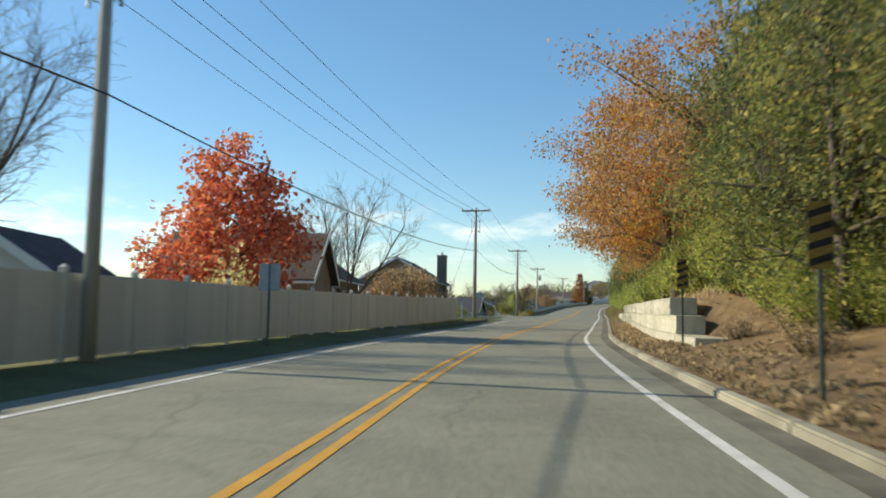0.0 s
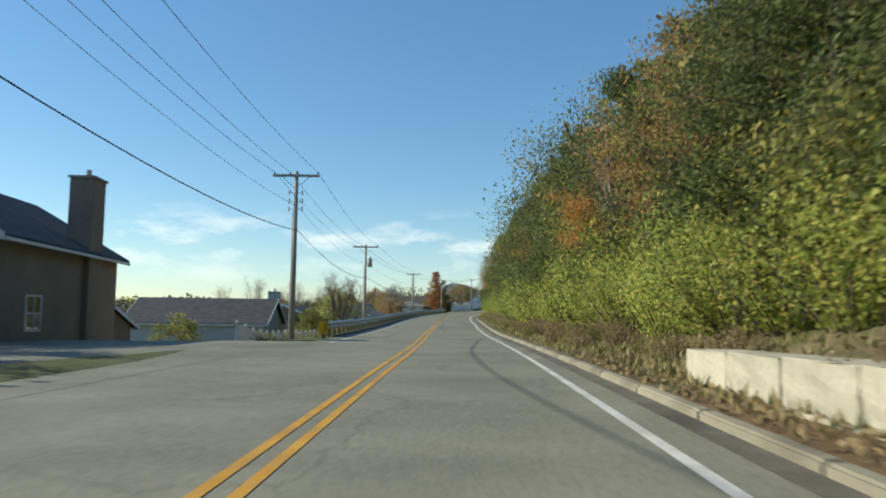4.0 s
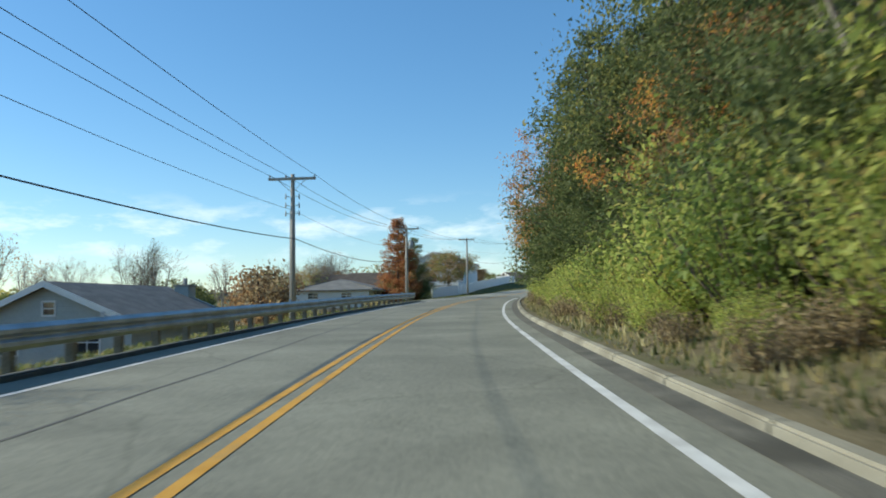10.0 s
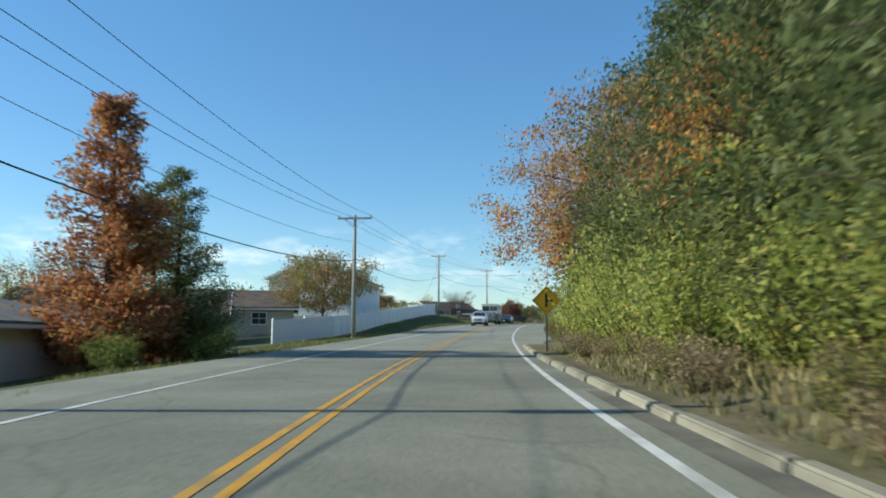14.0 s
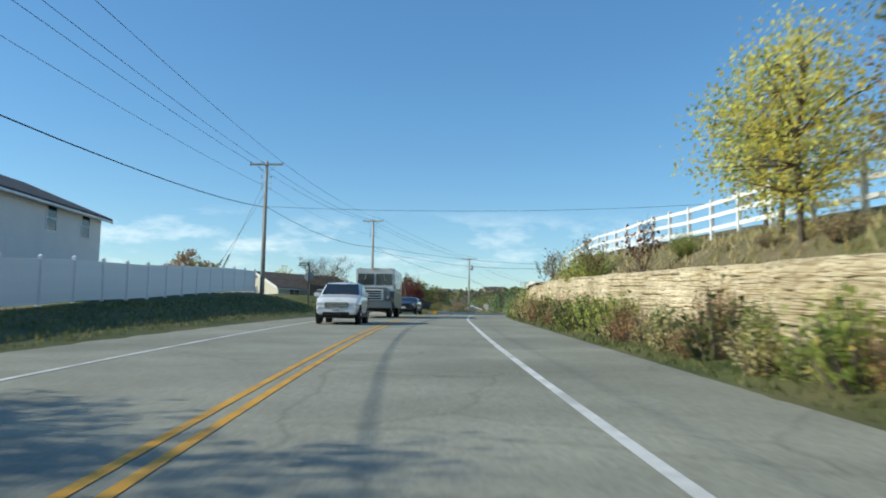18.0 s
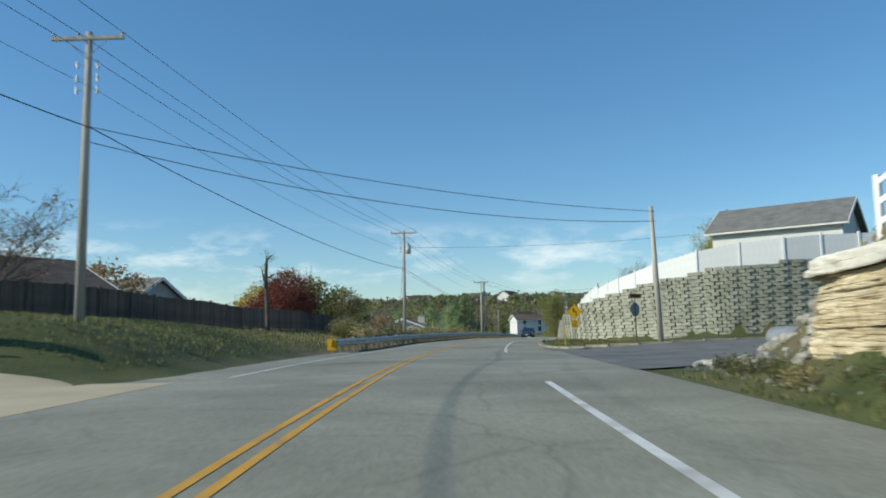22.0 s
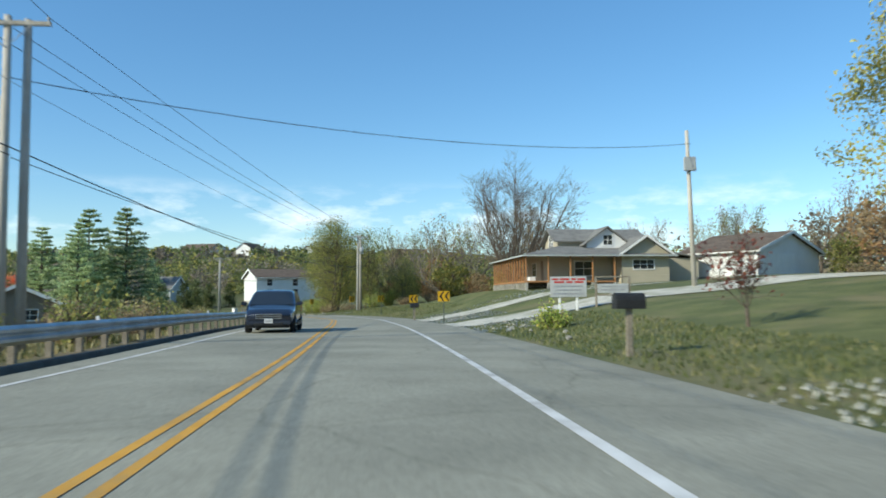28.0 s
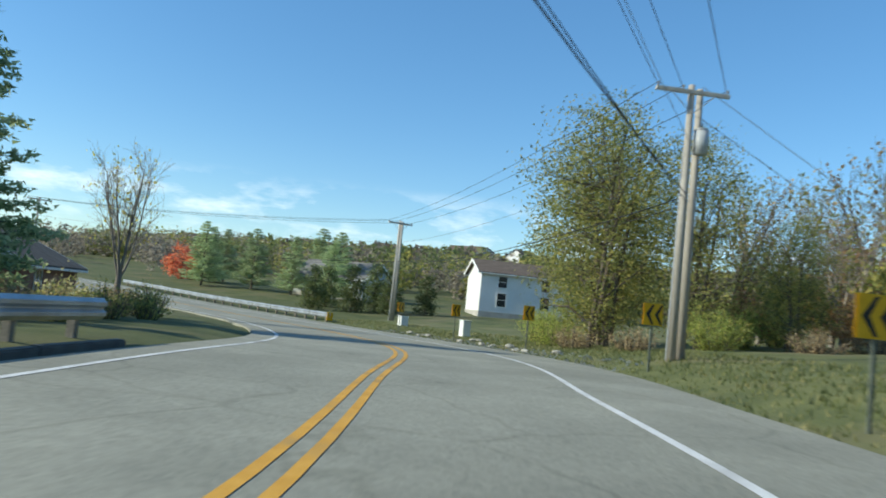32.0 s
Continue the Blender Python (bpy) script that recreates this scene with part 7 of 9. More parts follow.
def window(parent, x, y, z, w, h, face, panes=2):
    """A window on a wall; face: the way it looks in local degrees about z (0: -y)."""
    m = pose(x, y, z, 0, 0, face)
    xs, zs = [-w / 2 - 0.08, -w / 2], [-0.08, 0.0, h / 2 - 0.025, h / 2 + 0.025, h, h + 0.08]
    for k in range(1, panes):
        xs += [-w / 2 + w * k / panes - 0.02, -w / 2 + w * k / panes + 0.02]
    xs += [w / 2, w / 2 + 0.08]
    bm = bmesh.new()
    grid = [[[bm.verts.new((u, y_, v)) for v in zs] for u in xs] for y_ in (-0.05, 0.02)]
    bar = lambda i, j: 0 <= i < len(xs) - 1 and 0 <= j < 5 and (i % 2 == 0 or j % 2 == 0)
    for i in range(len(xs) - 1):
        for j in range(5):
            if not bar(i, j):
                continue
            for side in grid:
                bm.faces.new((side[i][j], side[i + 1][j], side[i + 1][j + 1], side[i][j + 1]))
            for di, dj, p0, p1 in ((-1, 0, (i, j), (i, j + 1)), (1, 0, (i + 1, j), (i + 1, j + 1)), (0, -1, (i, j), (i + 1, j)), (0, 1, (i, j + 1), (i + 1, j + 1))):
                if not bar(i + di, j + dj):
                    bm.faces.new((grid[0][p0[0]][p0[1]], grid[0][p1[0]][p1[1]], grid[1][p1[0]][p1[1]], grid[1][p0[0]][p0[1]]))
    bmesh.ops.recalc_face_normals(bm, faces=bm.faces)
    win = part("window", bm_mesh("window", bm, "trim"), parent, m)
    for k in range(panes):
        q = -w / 2 + w * k / panes
        part("pane", boxm("pane", q + 0.02, q + w / panes - 0.02, -0.022, -0.012, 0.02, h - 0.02, "glass"), win)
    return win


def house(label, s, d, turn, length, width, eave, rise, wall, roof, windows=(), chimney=None, garage=None, door=None, over=0.45, base_dz=0.0, hip=0.0, name="house", porch=None):
    """Length along local y, gables at its ends; windows: (side, along, up, w, h, panes), sides e, w (long walls), n, s (gables)."""
    t = thing(name, label, "house", spot(s, d, base_dz, turn))
    L, W = length / 2, width / 2
    part("foundation", boxm("foundation", -W - 0.03, W + 0.03, -L - 0.03, L + 0.03, -2.0, 0.25, "concrete"), t)
    bm = bmesh.new()
    if hip:
        box(bm, -W, W, -L, L, 0.2, eave)
    else:
        prism(bm, [(-W, 0.2), (W, 0.2), (W, eave), (0, eave + rise - 0.08), (-W, eave)], -L, L)
    part("wall", bm_mesh("wall", bm, wall), t)
    slope = rise / W
    for q in (-1, 1):
        bm = bmesh.new()
        if hip:
            pts = [(q * (W + over), -L - over, eave - 0.06), (q * (W + over), L + over, eave - 0.06), (0, L - hip, eave + rise), (0, -L + hip, eave + rise)]
        else:
            pts = [(q * (W + over), -L - over, eave - slope * over), (q * (W + over), L + over, eave - slope * over), (0, L + over, eave + rise), (0, -L - over, eave + rise)]
        lo = [bm.verts.new(p) for p in pts]
        hi = [bm.verts.new((p[0], p[1], p[2] + 0.14)) for p in pts]
        bm.faces.new(lo if q > 0 else lo[::-1])
        bm.faces.new(hi[::-1] if q > 0 else hi)
        for i in range(4):
            j = (i + 1) % 4
            bm.faces.new((lo[i], lo[j], hi[j], hi[i]))
        bmesh.ops.recalc_face_normals(bm, faces=bm.faces)
        part("roof", bm_mesh("roof", bm, roof), t)
        gz = eave - (slope * over if not hip else 0.06)
        part("gutter", boxm("gutter", q * (W + over) - 0.06, q * (W + over) + 0.06, -L - over, L + over, gz - 0.1, gz + 0.03, "trim", 0.02), t)
    for q in (-1, 1):
        if hip:
            bm = bmesh.new()
            pts = [(-W - over, q * (L + over), eave - 0.05), (W + over, q * (L + over), eave - 0.05), (0, q * (L - hip), eave + rise + 0.135)]
            v = [bm.verts.new(p) for p in pts]
            u = [bm.verts.new((p[0], p[1], p[2] - 0.1)) for p in pts]
            bm.faces.new(v), bm.faces.new(u[::-1])
            for i in range(3):
                bm.faces.new((u[i], u[(i + 1) % 3], v[(i + 1) % 3], v[i]))
            bmesh.ops.recalc_face_normals(bm, faces=bm.faces)
            part("roof", bm_mesh("roof", bm, roof), t)
        else:
            for e in (-1, 1):
                bm = bmesh.new()
                y0 = q * (L + over)
                o = [(e * (W + over), eave - slope * over - 0.14), (e * (W + over), eave - slope * over + 0.16), (0, eave + rise + 0.16), (0, eave + rise - 0.14)]
                prism(bm, o, y0 - 0.025 + 0.03 * q, y0 + 0.025 + 0.03 * q)
                part("bargeboard", bm_mesh("bargeboard", bm, "trim"), t)
    place = {"s": lambda a: (a, -L, 0), "n": lambda a: (a, L, 180), "e": lambda a: (W, a, 90), "w": lambda a: (-W, a, -90)}
    for side, a, up, w, h, panes in windows:
        x, y, f = place[side](a)
        window(t, x, y, up, w, h, f, panes)
    if chimney:
        cx, cy, cw, cl, ch = chimney
        c = part("chimney", boxm("chimney", cx - cw / 2, cx + cw / 2, cy - cl / 2, cy + cl / 2, 0.2, ch, wall if wall != "whiteside" else "brick", 0.02), t)
        part("cap", boxm("cap", cx - cw / 2 - 0.08, cx + cw / 2 + 0.08, cy - cl / 2 - 0.08, cy + cl / 2 + 0.08, ch, ch + 0.12, "concrete", 0.02), c)
        part("flue", bm_mesh("flue", rod(bmesh.new(), (cx, cy, ch + 0.1), (cx, cy, ch + 0.5), 0.13, 0.13, 10), "steel"), c)
    for spec, nm, mat in ((garage, "garage_door", "trim"), (door, "door", "brown")):
        if spec:
            side, a, w, h = spec
            x, y, f = place[side](a)
            g = part(nm, boxm(nm, -w / 2, w / 2, -0.04, 0.02, 0.25, 0.25 + h, mat, 0.01), t, pose(x, y, 0, 0, 0, f))
            for k in range(4 if nm == "garage_door" else 2):
                part("door_panel", boxm("door_panel", -w / 2 + 0.08, w / 2 - 0.08, -0.055, -0.035, 0.32 + k * h / (4 if nm == "garage_door" else 2), 0.2 + (k + 1) * h / (4 if nm == "garage_door" else 2), mat, 0.008), g)
    return t


house("grey-brown house with steep shingled gables behind a tan fence", 54.5, -20.2, 8, 18, 9, 3.6, 3.0, "brown", "roof_brown", [("e", -3, 1.2, 1.2, 1.3, 2), ("e", 3, 1.2, 1.2, 1.3, 2)])
house("low grey-brown garage wing with a shingled roof", 40, -15.5, 100, 8, 6.5, 2.8, 2.4, "brown", "roof_brown")
house("small grey shed with a dark roof behind a fence", 10, -19, 0, 7, 6, 2.6, 1.8, "greyside", "roof_dark", [("s", 0, 1.1, 1.0, 1.0, 2)])
house("white garden shed with a dark roof", 22, -14.5, 10, 4, 3.4, 2.2, 1.1, "whiteside", "roof_dark")
house("two-storey grey-brown house with a tall brick chimney", 92, -20, 4, 12, 9, 4.6, 2.6, "brown", "roof_dark", [("s", -2.5, 1.0, 1.4, 1.3, 2), ("s", 2, 1.0, 1.4, 1.3, 2), ("e", -3, 1.0, 1.2, 1.3, 2)], (4.2, 2.5, 1.1, 1.5, 8.0))
house("small white house with a dark roof by a side street", 101, -30, 0, 9, 7, 2.6, 2.0, "whiteside", "roof_dark", [("s", 0, 1.0, 1.2, 1.2, 2)])
house("grey house with a wide dark gable roof below the road", 146, -26.5, 92, 15, 10, 2.8, 2.6, "greyside", "roof_dark", [("e", -3, 1.0, 1.2, 1.2, 2)], (4.3, -6.6, 1.3, 1.3, 6.4))
house("dark-roofed house below the road behind the guardrail", 118, -32, 80, 13, 9, 2.8, 2.2, "brown", "roof_dark")
house("pale grey house with a broad gable below the road", 188.6, -17.4, -4, 10.5, 8.4, 2.45, 1.75, "greyside", "roof_grey", [("s", 0, 2.75, 0.6, 0.6, 1), ("s", -2.2, 0.9, 1.2, 1.1, 2), ("s", 2.0, 0.9, 1.2, 1.1, 2)], (1.2, 5.6, 0.9, 0.9, 4.3))
house("brown house with a long dark roof below the road", 167, -21.5, 0, 13, 9, 2.5, 1.9, "brown", "roof_dark", [("s", -2, 1.0, 1.2, 1.2, 2), ("e", 0, 1.0, 1.2, 1.2, 2)], (1.0, 3.0, 0.4, 0.4, 5.0))
house("white bungalow with a low hipped roof below the road", 233.5, -16.6, 4, 14, 8.0, 2.15, 1.1, "whiteside", "roof_grey", [("s", -2.0, 1.2, 1.1, 0.6, 2), ("s", 1.6, 1.2, 1.1, 0.6, 2), ("e", -4, 1.2, 1.2, 0.7, 2), ("e", 1, 1.2, 1.2, 0.7, 2)], hip=4.0)
house("low tan house with a brown roof behind a white fence", 277, -23.8, 108, 14, 9, 2.6, 1.6, "tan", "roof_brown", [("w", 0, 1.1, 1.2, 1.0, 2), ("w", -4, 1.1, 1.2, 1.0, 2)])
house("brown ranch house with a shallow dark roof", 262, -24.3, 110, 14, 9, 2.7, 1.9, "brown", "roof_brown", [("w", -2, 1.2, 1.4, 1.0, 2), ("w", 2, 1.2, 1.4, 1.0, 2)])
house("two-storey white house with a dark roof and skylights", 308, -22.5, 0, 17, 10, 5.0, 2.0, "whiteside", "roof_dark",
      [("e", 6.6, 3.6, 0.9, 1.2, 1), ("e", 3.0, 3.6, 0.9, 1.2, 1), ("e", -5.5, 3.4, 1.0, 1.2, 2), ("e", -5.5, 1.0, 1.6, 1.2, 2), ("s", 0, 3.4, 1.2, 1.2, 2)])
house("white-gabled ranch house with a long brown roof", 369, -22.6, -30, 13, 8.6, 2.4, 1.9, "cream", "roof_brown", [("e", -4, 1.2, 1.4, 1.1, 2), ("e", 3, 1.2, 1.4, 1.1, 2)], base_dz=-0.9)
house("grey-green house with a shallow gable behind a board fence", 399, -31, 75, 9, 6.4, 3.2, 1.9, "greyside", "roof_grey", [("s", 0, 1.2, 0.9, 1.0, 1)])
house("pale cream bungalow with a brown roof behind the guardrail", 468.5, -23.2, 7, 15, 8.5, 3.0, 1.55, "cream", "roof_brown", [("e", -5.2, 1.0, 0.5, 1.5, 1), ("e", 1.5, 1.0, 0.5, 1.5, 1), ("e", 4.5, 1.0, 0.5, 1.5, 1)], (1.8, 4.2, 1.2, 1.2, 5.3))
house("white house with a brown roof and a chimney past the bend", 569, 41, 60, 15, 9, 4.7, 1.5, "whiteside", "roof_brown",
      [("s", -2.5, 3.05, 1.0, 1.25, 1), ("s", 2.5, 3.05, 1.0, 1.25, 1), ("w", -5, 3.05, 1.0, 1.25, 1), ("w", 0, 3.05, 1.0, 1.25, 1), ("w", 5, 3.05, 1.0, 1.25, 1), ("w", -5, 0.9, 1.0, 1.5, 1), ("w", 0, 0.9, 1.0, 1.5, 1), ("w", 5, 0.9, 1.0, 1.5, 1)], (-4.7, -6, 0.9, 1.2, 8.2))
house("grey-roofed house among evergreen trees past the bend", 592, 33, 20, 11, 8, 2.8, 2.2, "greyside", "roof_grey", [("s", 0, 1.0, 1.2, 1.2, 2)])
house("dark brown brick bungalow beside the bend", 546, -17, -10, 12, 8, 2.5, 1.8, "brickred", "roof_brown", [("e", -3, 1.0, 1.2, 1.1, 2), ("s", 1, 1.0, 1.3, 1.1, 2)])
house("low brown house with a dark roof behind the guardrail", 519, -25, 0, 9, 7, 2.4, 1.6, "brown", "roof_dark", [("s", 1, 1.0, 1.2, 0.9, 2)])

# ranch house with a porch and garage by the driveways
g = house("tan ranch house with a brown roof and wooden porch", 448, 24.4, 0, 17, 10, 2.75, 1.75, "cream", "roof_brown",
          [("w", -5.7, 0.8, 1.5, 1.6, 2), ("w", 1.5, 0.95, 1.0, 1.4, 2), ("w", 5.5, 0.95, 1.0, 1.4, 2)], None, None, ("w", -1.0, 0.95, 2.0), 0.7, -0.2)
for q in (-1, 1):
    part("shutter", boxm("shutter", -5.06, -5.01, -5.7 + q * 1.03 - 0.2, -5.7 + q * 1.03 + 0.2, 0.8, 2.42, "roof_brown", 0.01), g, label="brown window shutter")
part("porch_roof", bm_mesh("porch_roof", prism(bmesh.new(), [(-7.5, 2.3), (-7.5, 2.42), (-5.0, 2.98), (-5.0, 2.86)], -3.3, 9.0), "roof_brown"), g)
part("porch_fascia", boxm("porch_fascia", -7.56, -7.5, -3.3, 9.0, 2.24, 2.43, "trim"), g)
part("deck", boxm("deck", -7.3, -5.02, -3.1, 8.8, 0.25, 0.4, "porch_wood", 0.01), g)
for y in (-3.0, -0.1, 2.8, 5.7, 8.7):
    part("porch_post", boxm("porch_post", -7.25, -7.12, y - 0.065, y + 0.065, 0.4, 2.3, "porch_wood", 0.01), g)
for k in range(58):
    y = -2.85 + k * 0.2
    part("baluster", boxm("baluster", -7.21, -7.17, y - 0.04, y + 0.04, 0.45, 1.28, "porch_wood"), g)
part("handrail", boxm("handrail", -7.26, -7.12, -3.0, 8.7, 1.28, 1.34, "porch_wood", 0.01), g)
house("low tan garage wing with a brown roof and a white door", 433.2, 24.2, 0, 11.6, 9.4, 2.5, 1.15, "cream", "roof_brown", [("w", 4.4, 1.0, 0.8, 1.1, 1)], None, ("w", -2.6, 4.8, 2.1), None, 0.6, -0.2, name="garage")

# house with a wrap-around porch on the slope: local x away from the road, y along the long porch
hx0, hy0 = (float(v) for v in xy(501.0, 18.2))
hx1, hy1 = (float(v) for v in xy(516.9, 22.6))
h = thing("house", "tan house with grey gabled roofs and a wrap-around cedar porch", "house", pose(hx0, hy0, float(road_at(503.0)[2]) + 2.55, 0, 0, math.degrees(math.atan2(hy1 - hy0, hx1 - hx0)) - 90))
part("foundation", boxm("foundation", 3.05, 13.95, 3.05, 14.95, -1.5, 0.55, "concrete"), h)
part("wall", boxm("wall", 3.0, 14.0, 3.0, 15.0, 0.5, 3.5, "tan"), h)
EAVE_IN, EAVE_OUT = [(4.2, 4.4), (13.4, 4.4), (13.4, 10.5), (4.2, 10.5)], [(-0.35, -0.35), (14.5, -0.35), (14.5, 16.6), (-0.35, 16.6)]
for k in range(4):
    bm = bmesh.new()
    ring = [(*EAVE_OUT[k], 2.9), (*EAVE_OUT[(k + 1) % 4], 2.9), (*EAVE_IN[(k + 1) % 4], 4.0), (*EAVE_IN[k], 4.0)]
    lo, hi = [bm.verts.new(p) for p in ring], [bm.verts.new((p[0], p[1], p[2] + 0.13)) for p in ring]
    bm.faces.new(lo[::-1]), bm.faces.new(hi)
    for i in range(4):
        bm.faces.new((lo[i], lo[(i + 1) % 4], hi[(i + 1) % 4], hi[i]))
    part("porch_roof", bm_mesh("porch_roof", bm, "roof_grey"), h)
part("upper_wall", bm_mesh("upper_wall", prism(bmesh.new(), [(4.6, 3.5), (9.4, 3.5), (9.4, 4.75), (7.0, 5.85), (4.6, 4.75)], -13.0, -4.3), "tan"), h, pose(0, 0, 0, 0, 0, 90), "tan upper gable")
for ye, sg in ((4.15, 1), (9.85, -1)):
    part("roof", bm_mesh("roof", prism(bmesh.new(), [(ye, 4.53), (ye, 4.66), (7.0, 6.03), (7.0, 5.9)], -13.4, -3.8), "roof_grey"), h, pose(0, 0, 0, 0, 0, 90))
part("dormer", bm_mesh("dormer", prism(bmesh.new(), [(6.9, 3.5), (10.9, 3.5), (10.9, 4.4), (8.9, 5.85), (6.9, 4.4)], 3.4, 6.9), "whiteside"), h, label="white gabled dormer")
for xe in (6.45, 11.35):
    part("dormer_roof", bm_mesh("dormer_roof", prism(bmesh.new(), [(xe, 4.1), (xe, 4.24), (8.9, 6.02), (8.9, 5.88)], 3.0, 7.0), "roof_grey"), h)
window(h, 4.3, 7.0, 4.1, 1.5, 1.15, -90, 3)
window(h, 9.0, 3.4, 4.2, 0.9, 0.95, 0, 2)
window(h, 6.4, 3.0, 1.2, 1.7, 1.35, 0, 2)
window(h, 3.0, 9.0, 1.3, 1.6, 1.3, -90, 2)
window(h, 3.0, 13.0, 1.3, 1.6, 1.3, -90, 2)
part("door", boxm("door", 2.96, 3.02, 5.2, 6.15, 0.66, 2.75, "brown", 0.01), h)
part("wing_wall", bm_mesh("wing_wall", prism(bmesh.new(), [(9.3, -0.6), (13.9, -0.6), (13.9, 3.2), (11.6, 4.75), (9.3, 3.2)], 0.4, 8.0), "tan"), h, label="tan gabled wing")
for xe in (8.75, 14.45):
    part("wing_roof", bm_mesh("wing_roof", prism(bmesh.new(), [(xe, 2.86), (xe, 3.0), (11.6, 4.95), (11.6, 4.8)], -0.1, 9.0), "roof_grey"), h)
    part("bargeboard", bm_mesh("bargeboard", prism(bmesh.new(), [(xe, 2.8), (xe, 3.03), (11.6, 4.98), (11.6, 4.74)], -0.14, -0.105), "trim"), h)
window(h, 11.4, 0.4, 1.75, 2.0, 0.85, 0, 3)
part("lean_to", boxm("lean_to", 14.0, 18.0, 3.0, 9.0, -0.6, 2.9, "tan"), h)
part("lean_to_roof", bm_mesh("lean_to_roof", prism(bmesh.new(), [(13.8, 3.55), (13.8, 3.7), (18.4, 3.0), (18.4, 2.85)], 2.6, 9.4), "roof_grey"), h)
part("deck", boxm("deck", 0.0, 2.98, 0.0, 16.2, 0.5, 0.66, "porch_wood", 0.01), h)
part("deck", boxm("deck", 2.98, 8.6, 0.004, 2.98, 0.497, 0.657, "porch_wood", 0.01), h)
for y in np.linspace(0.1, 16.1, 14):
    part("porch_post", boxm("porch_post", 0.02, 0.16, y - 0.07, y + 0.07, 0.66, 2.95, "porch_wood", 0.012), h)
    part("pier", boxm("pier", -0.02, 0.26, y - 0.15, y + 0.15, -1.0, 0.5, "stone", 0.03), h)
for x in (2.2, 4.3, 6.4, 8.5):
    part("porch_post", boxm("porch_post", x - 0.07, x + 0.07, 0.02, 0.16, 0.66, 2.95, "porch_wood", 0.012), h)
    part("pier", boxm("pier", x - 0.14, x + 0.14, -0.02, 0.26, -1.0, 0.5, "stone", 0.03), h)
part("fascia", boxm("fascia", -0.37, -0.33, -0.35, 16.6, 2.9, 3.01, "greyside"), h)
part("fascia", boxm("fascia", -0.35, 14.5, -0.37, -0.33, 2.9, 3.01, "greyside"), h)
part("white_bench", boxm("white_bench", 1.2, 1.8, 3.5, 5.0, 0.66, 1.1, "trim", 0.03), h)
house("white outbuilding with a dark roof behind a lawn", 501.5, 44, 20, 8, 12, 2.7, 1.9, "whiteside", "roof_brown", [], None, ("s", -1.5, 5.0, 2.2), name="outbuilding")
house("white gabled house above a white fence", 397, 25, 60, 9, 7, 3.5, 1.9, "whiteside", "roof_grey", [("w", 0, 1.2, 1.4, 1.2, 2), ("s", 0, 1.2, 1.4, 1.2, 2)])

# estate on the far hill
for k in range(26):
    r = random.Random(k + 40)
    ax, ay = 300 + r.uniform(-90, 190), 720 + r.uniform(-80, 200)
    s_, d_, _ = sd_of(ax, ay)
    if abs(float(d_[0])) < 30:
        continue
    m = pose(ax, ay, float(land(ax, ay)[0]), 0, 0, r.uniform(0, 180))
    t = thing("house", "distant pale house with a grey roof on the hill", "house", m, group="houses on the far hill")
    w, l, e = r.uniform(4, 5.5), r.uniform(5, 8), r.uniform(4.5, 6.5)
    part("wall", bm_mesh("wall", prism(bmesh.new(), [(-w, -3), (w, -3), (w, e), (0, e + 3), (-w, e)], -l, l), r.choice(["whiteside", "cream", "greyside", "tan"])), t)
    for q in (-1, 1):
        part("roof", bm_mesh("roof", prism(bmesh.new(), [(q * (w + 0.5), e - 0.3), (q * (w + 0.5), e - 0.05), (0, e + 3.3), (0, e + 3.05)], -l - 0.4, l + 0.4), r.choice(["roof_grey", "roof_brown"])), t)
    for q in (-2.2, 2.2):
        part("window", boxm("window", q - 0.6, q + 0.6, -l - 0.05, -l + 0.02, e - 2.2, e - 0.8, "glass"), t)
        part("window", boxm("window", -w - 0.05, -w + 0.02, q - 0.6, q + 0.6, e - 2.2, e - 0.8, "glass"), t)



# ---- vehicles ----
def wheel(parent, x, y, r, w):
    s = 1 if x > 0 else -1
    bm = bmesh.new()
    bmesh.ops.create_cone(bm, cap_ends=True, segments=24, radius1=r, radius2=r, depth=w, matrix=Matrix.Translation((x, y, r)) @ pose(0, 0, 0, 0, 90, 0))
    bmesh.ops.bevel(bm, geom=[e for e in bm.edges if len(e.link_faces) == 2 and e.calc_face_angle() > 1], offset=0.04, segments=2, affect="EDGES")
    wl_ = part("wheel", bm_mesh("wheel", bm, "rubber", True), parent, label="black rubber tyre")
    bm = bmesh.new()
    bmesh.ops.create_cone(bm, cap_ends=True, segments=20, radius1=r * 0.64, radius2=r * 0.56, depth=0.03, matrix=Matrix.Translation((x + s * w / 2, y, r)) @ pose(0, 0, 0, 0, 90 * s, 0))
    rim = part("rim", bm_mesh("rim", bm, "chrome"), wl_)
    for k in range(5):
        a = 72 * k
        part("spoke", boxm("spoke", -0.012, 0.012, -0.035, 0.035, 0.06, r * 0.58, "black", 0.008), wl_, pose(x + s * (w / 2 + 0.016), y, r, a, 0, 0))


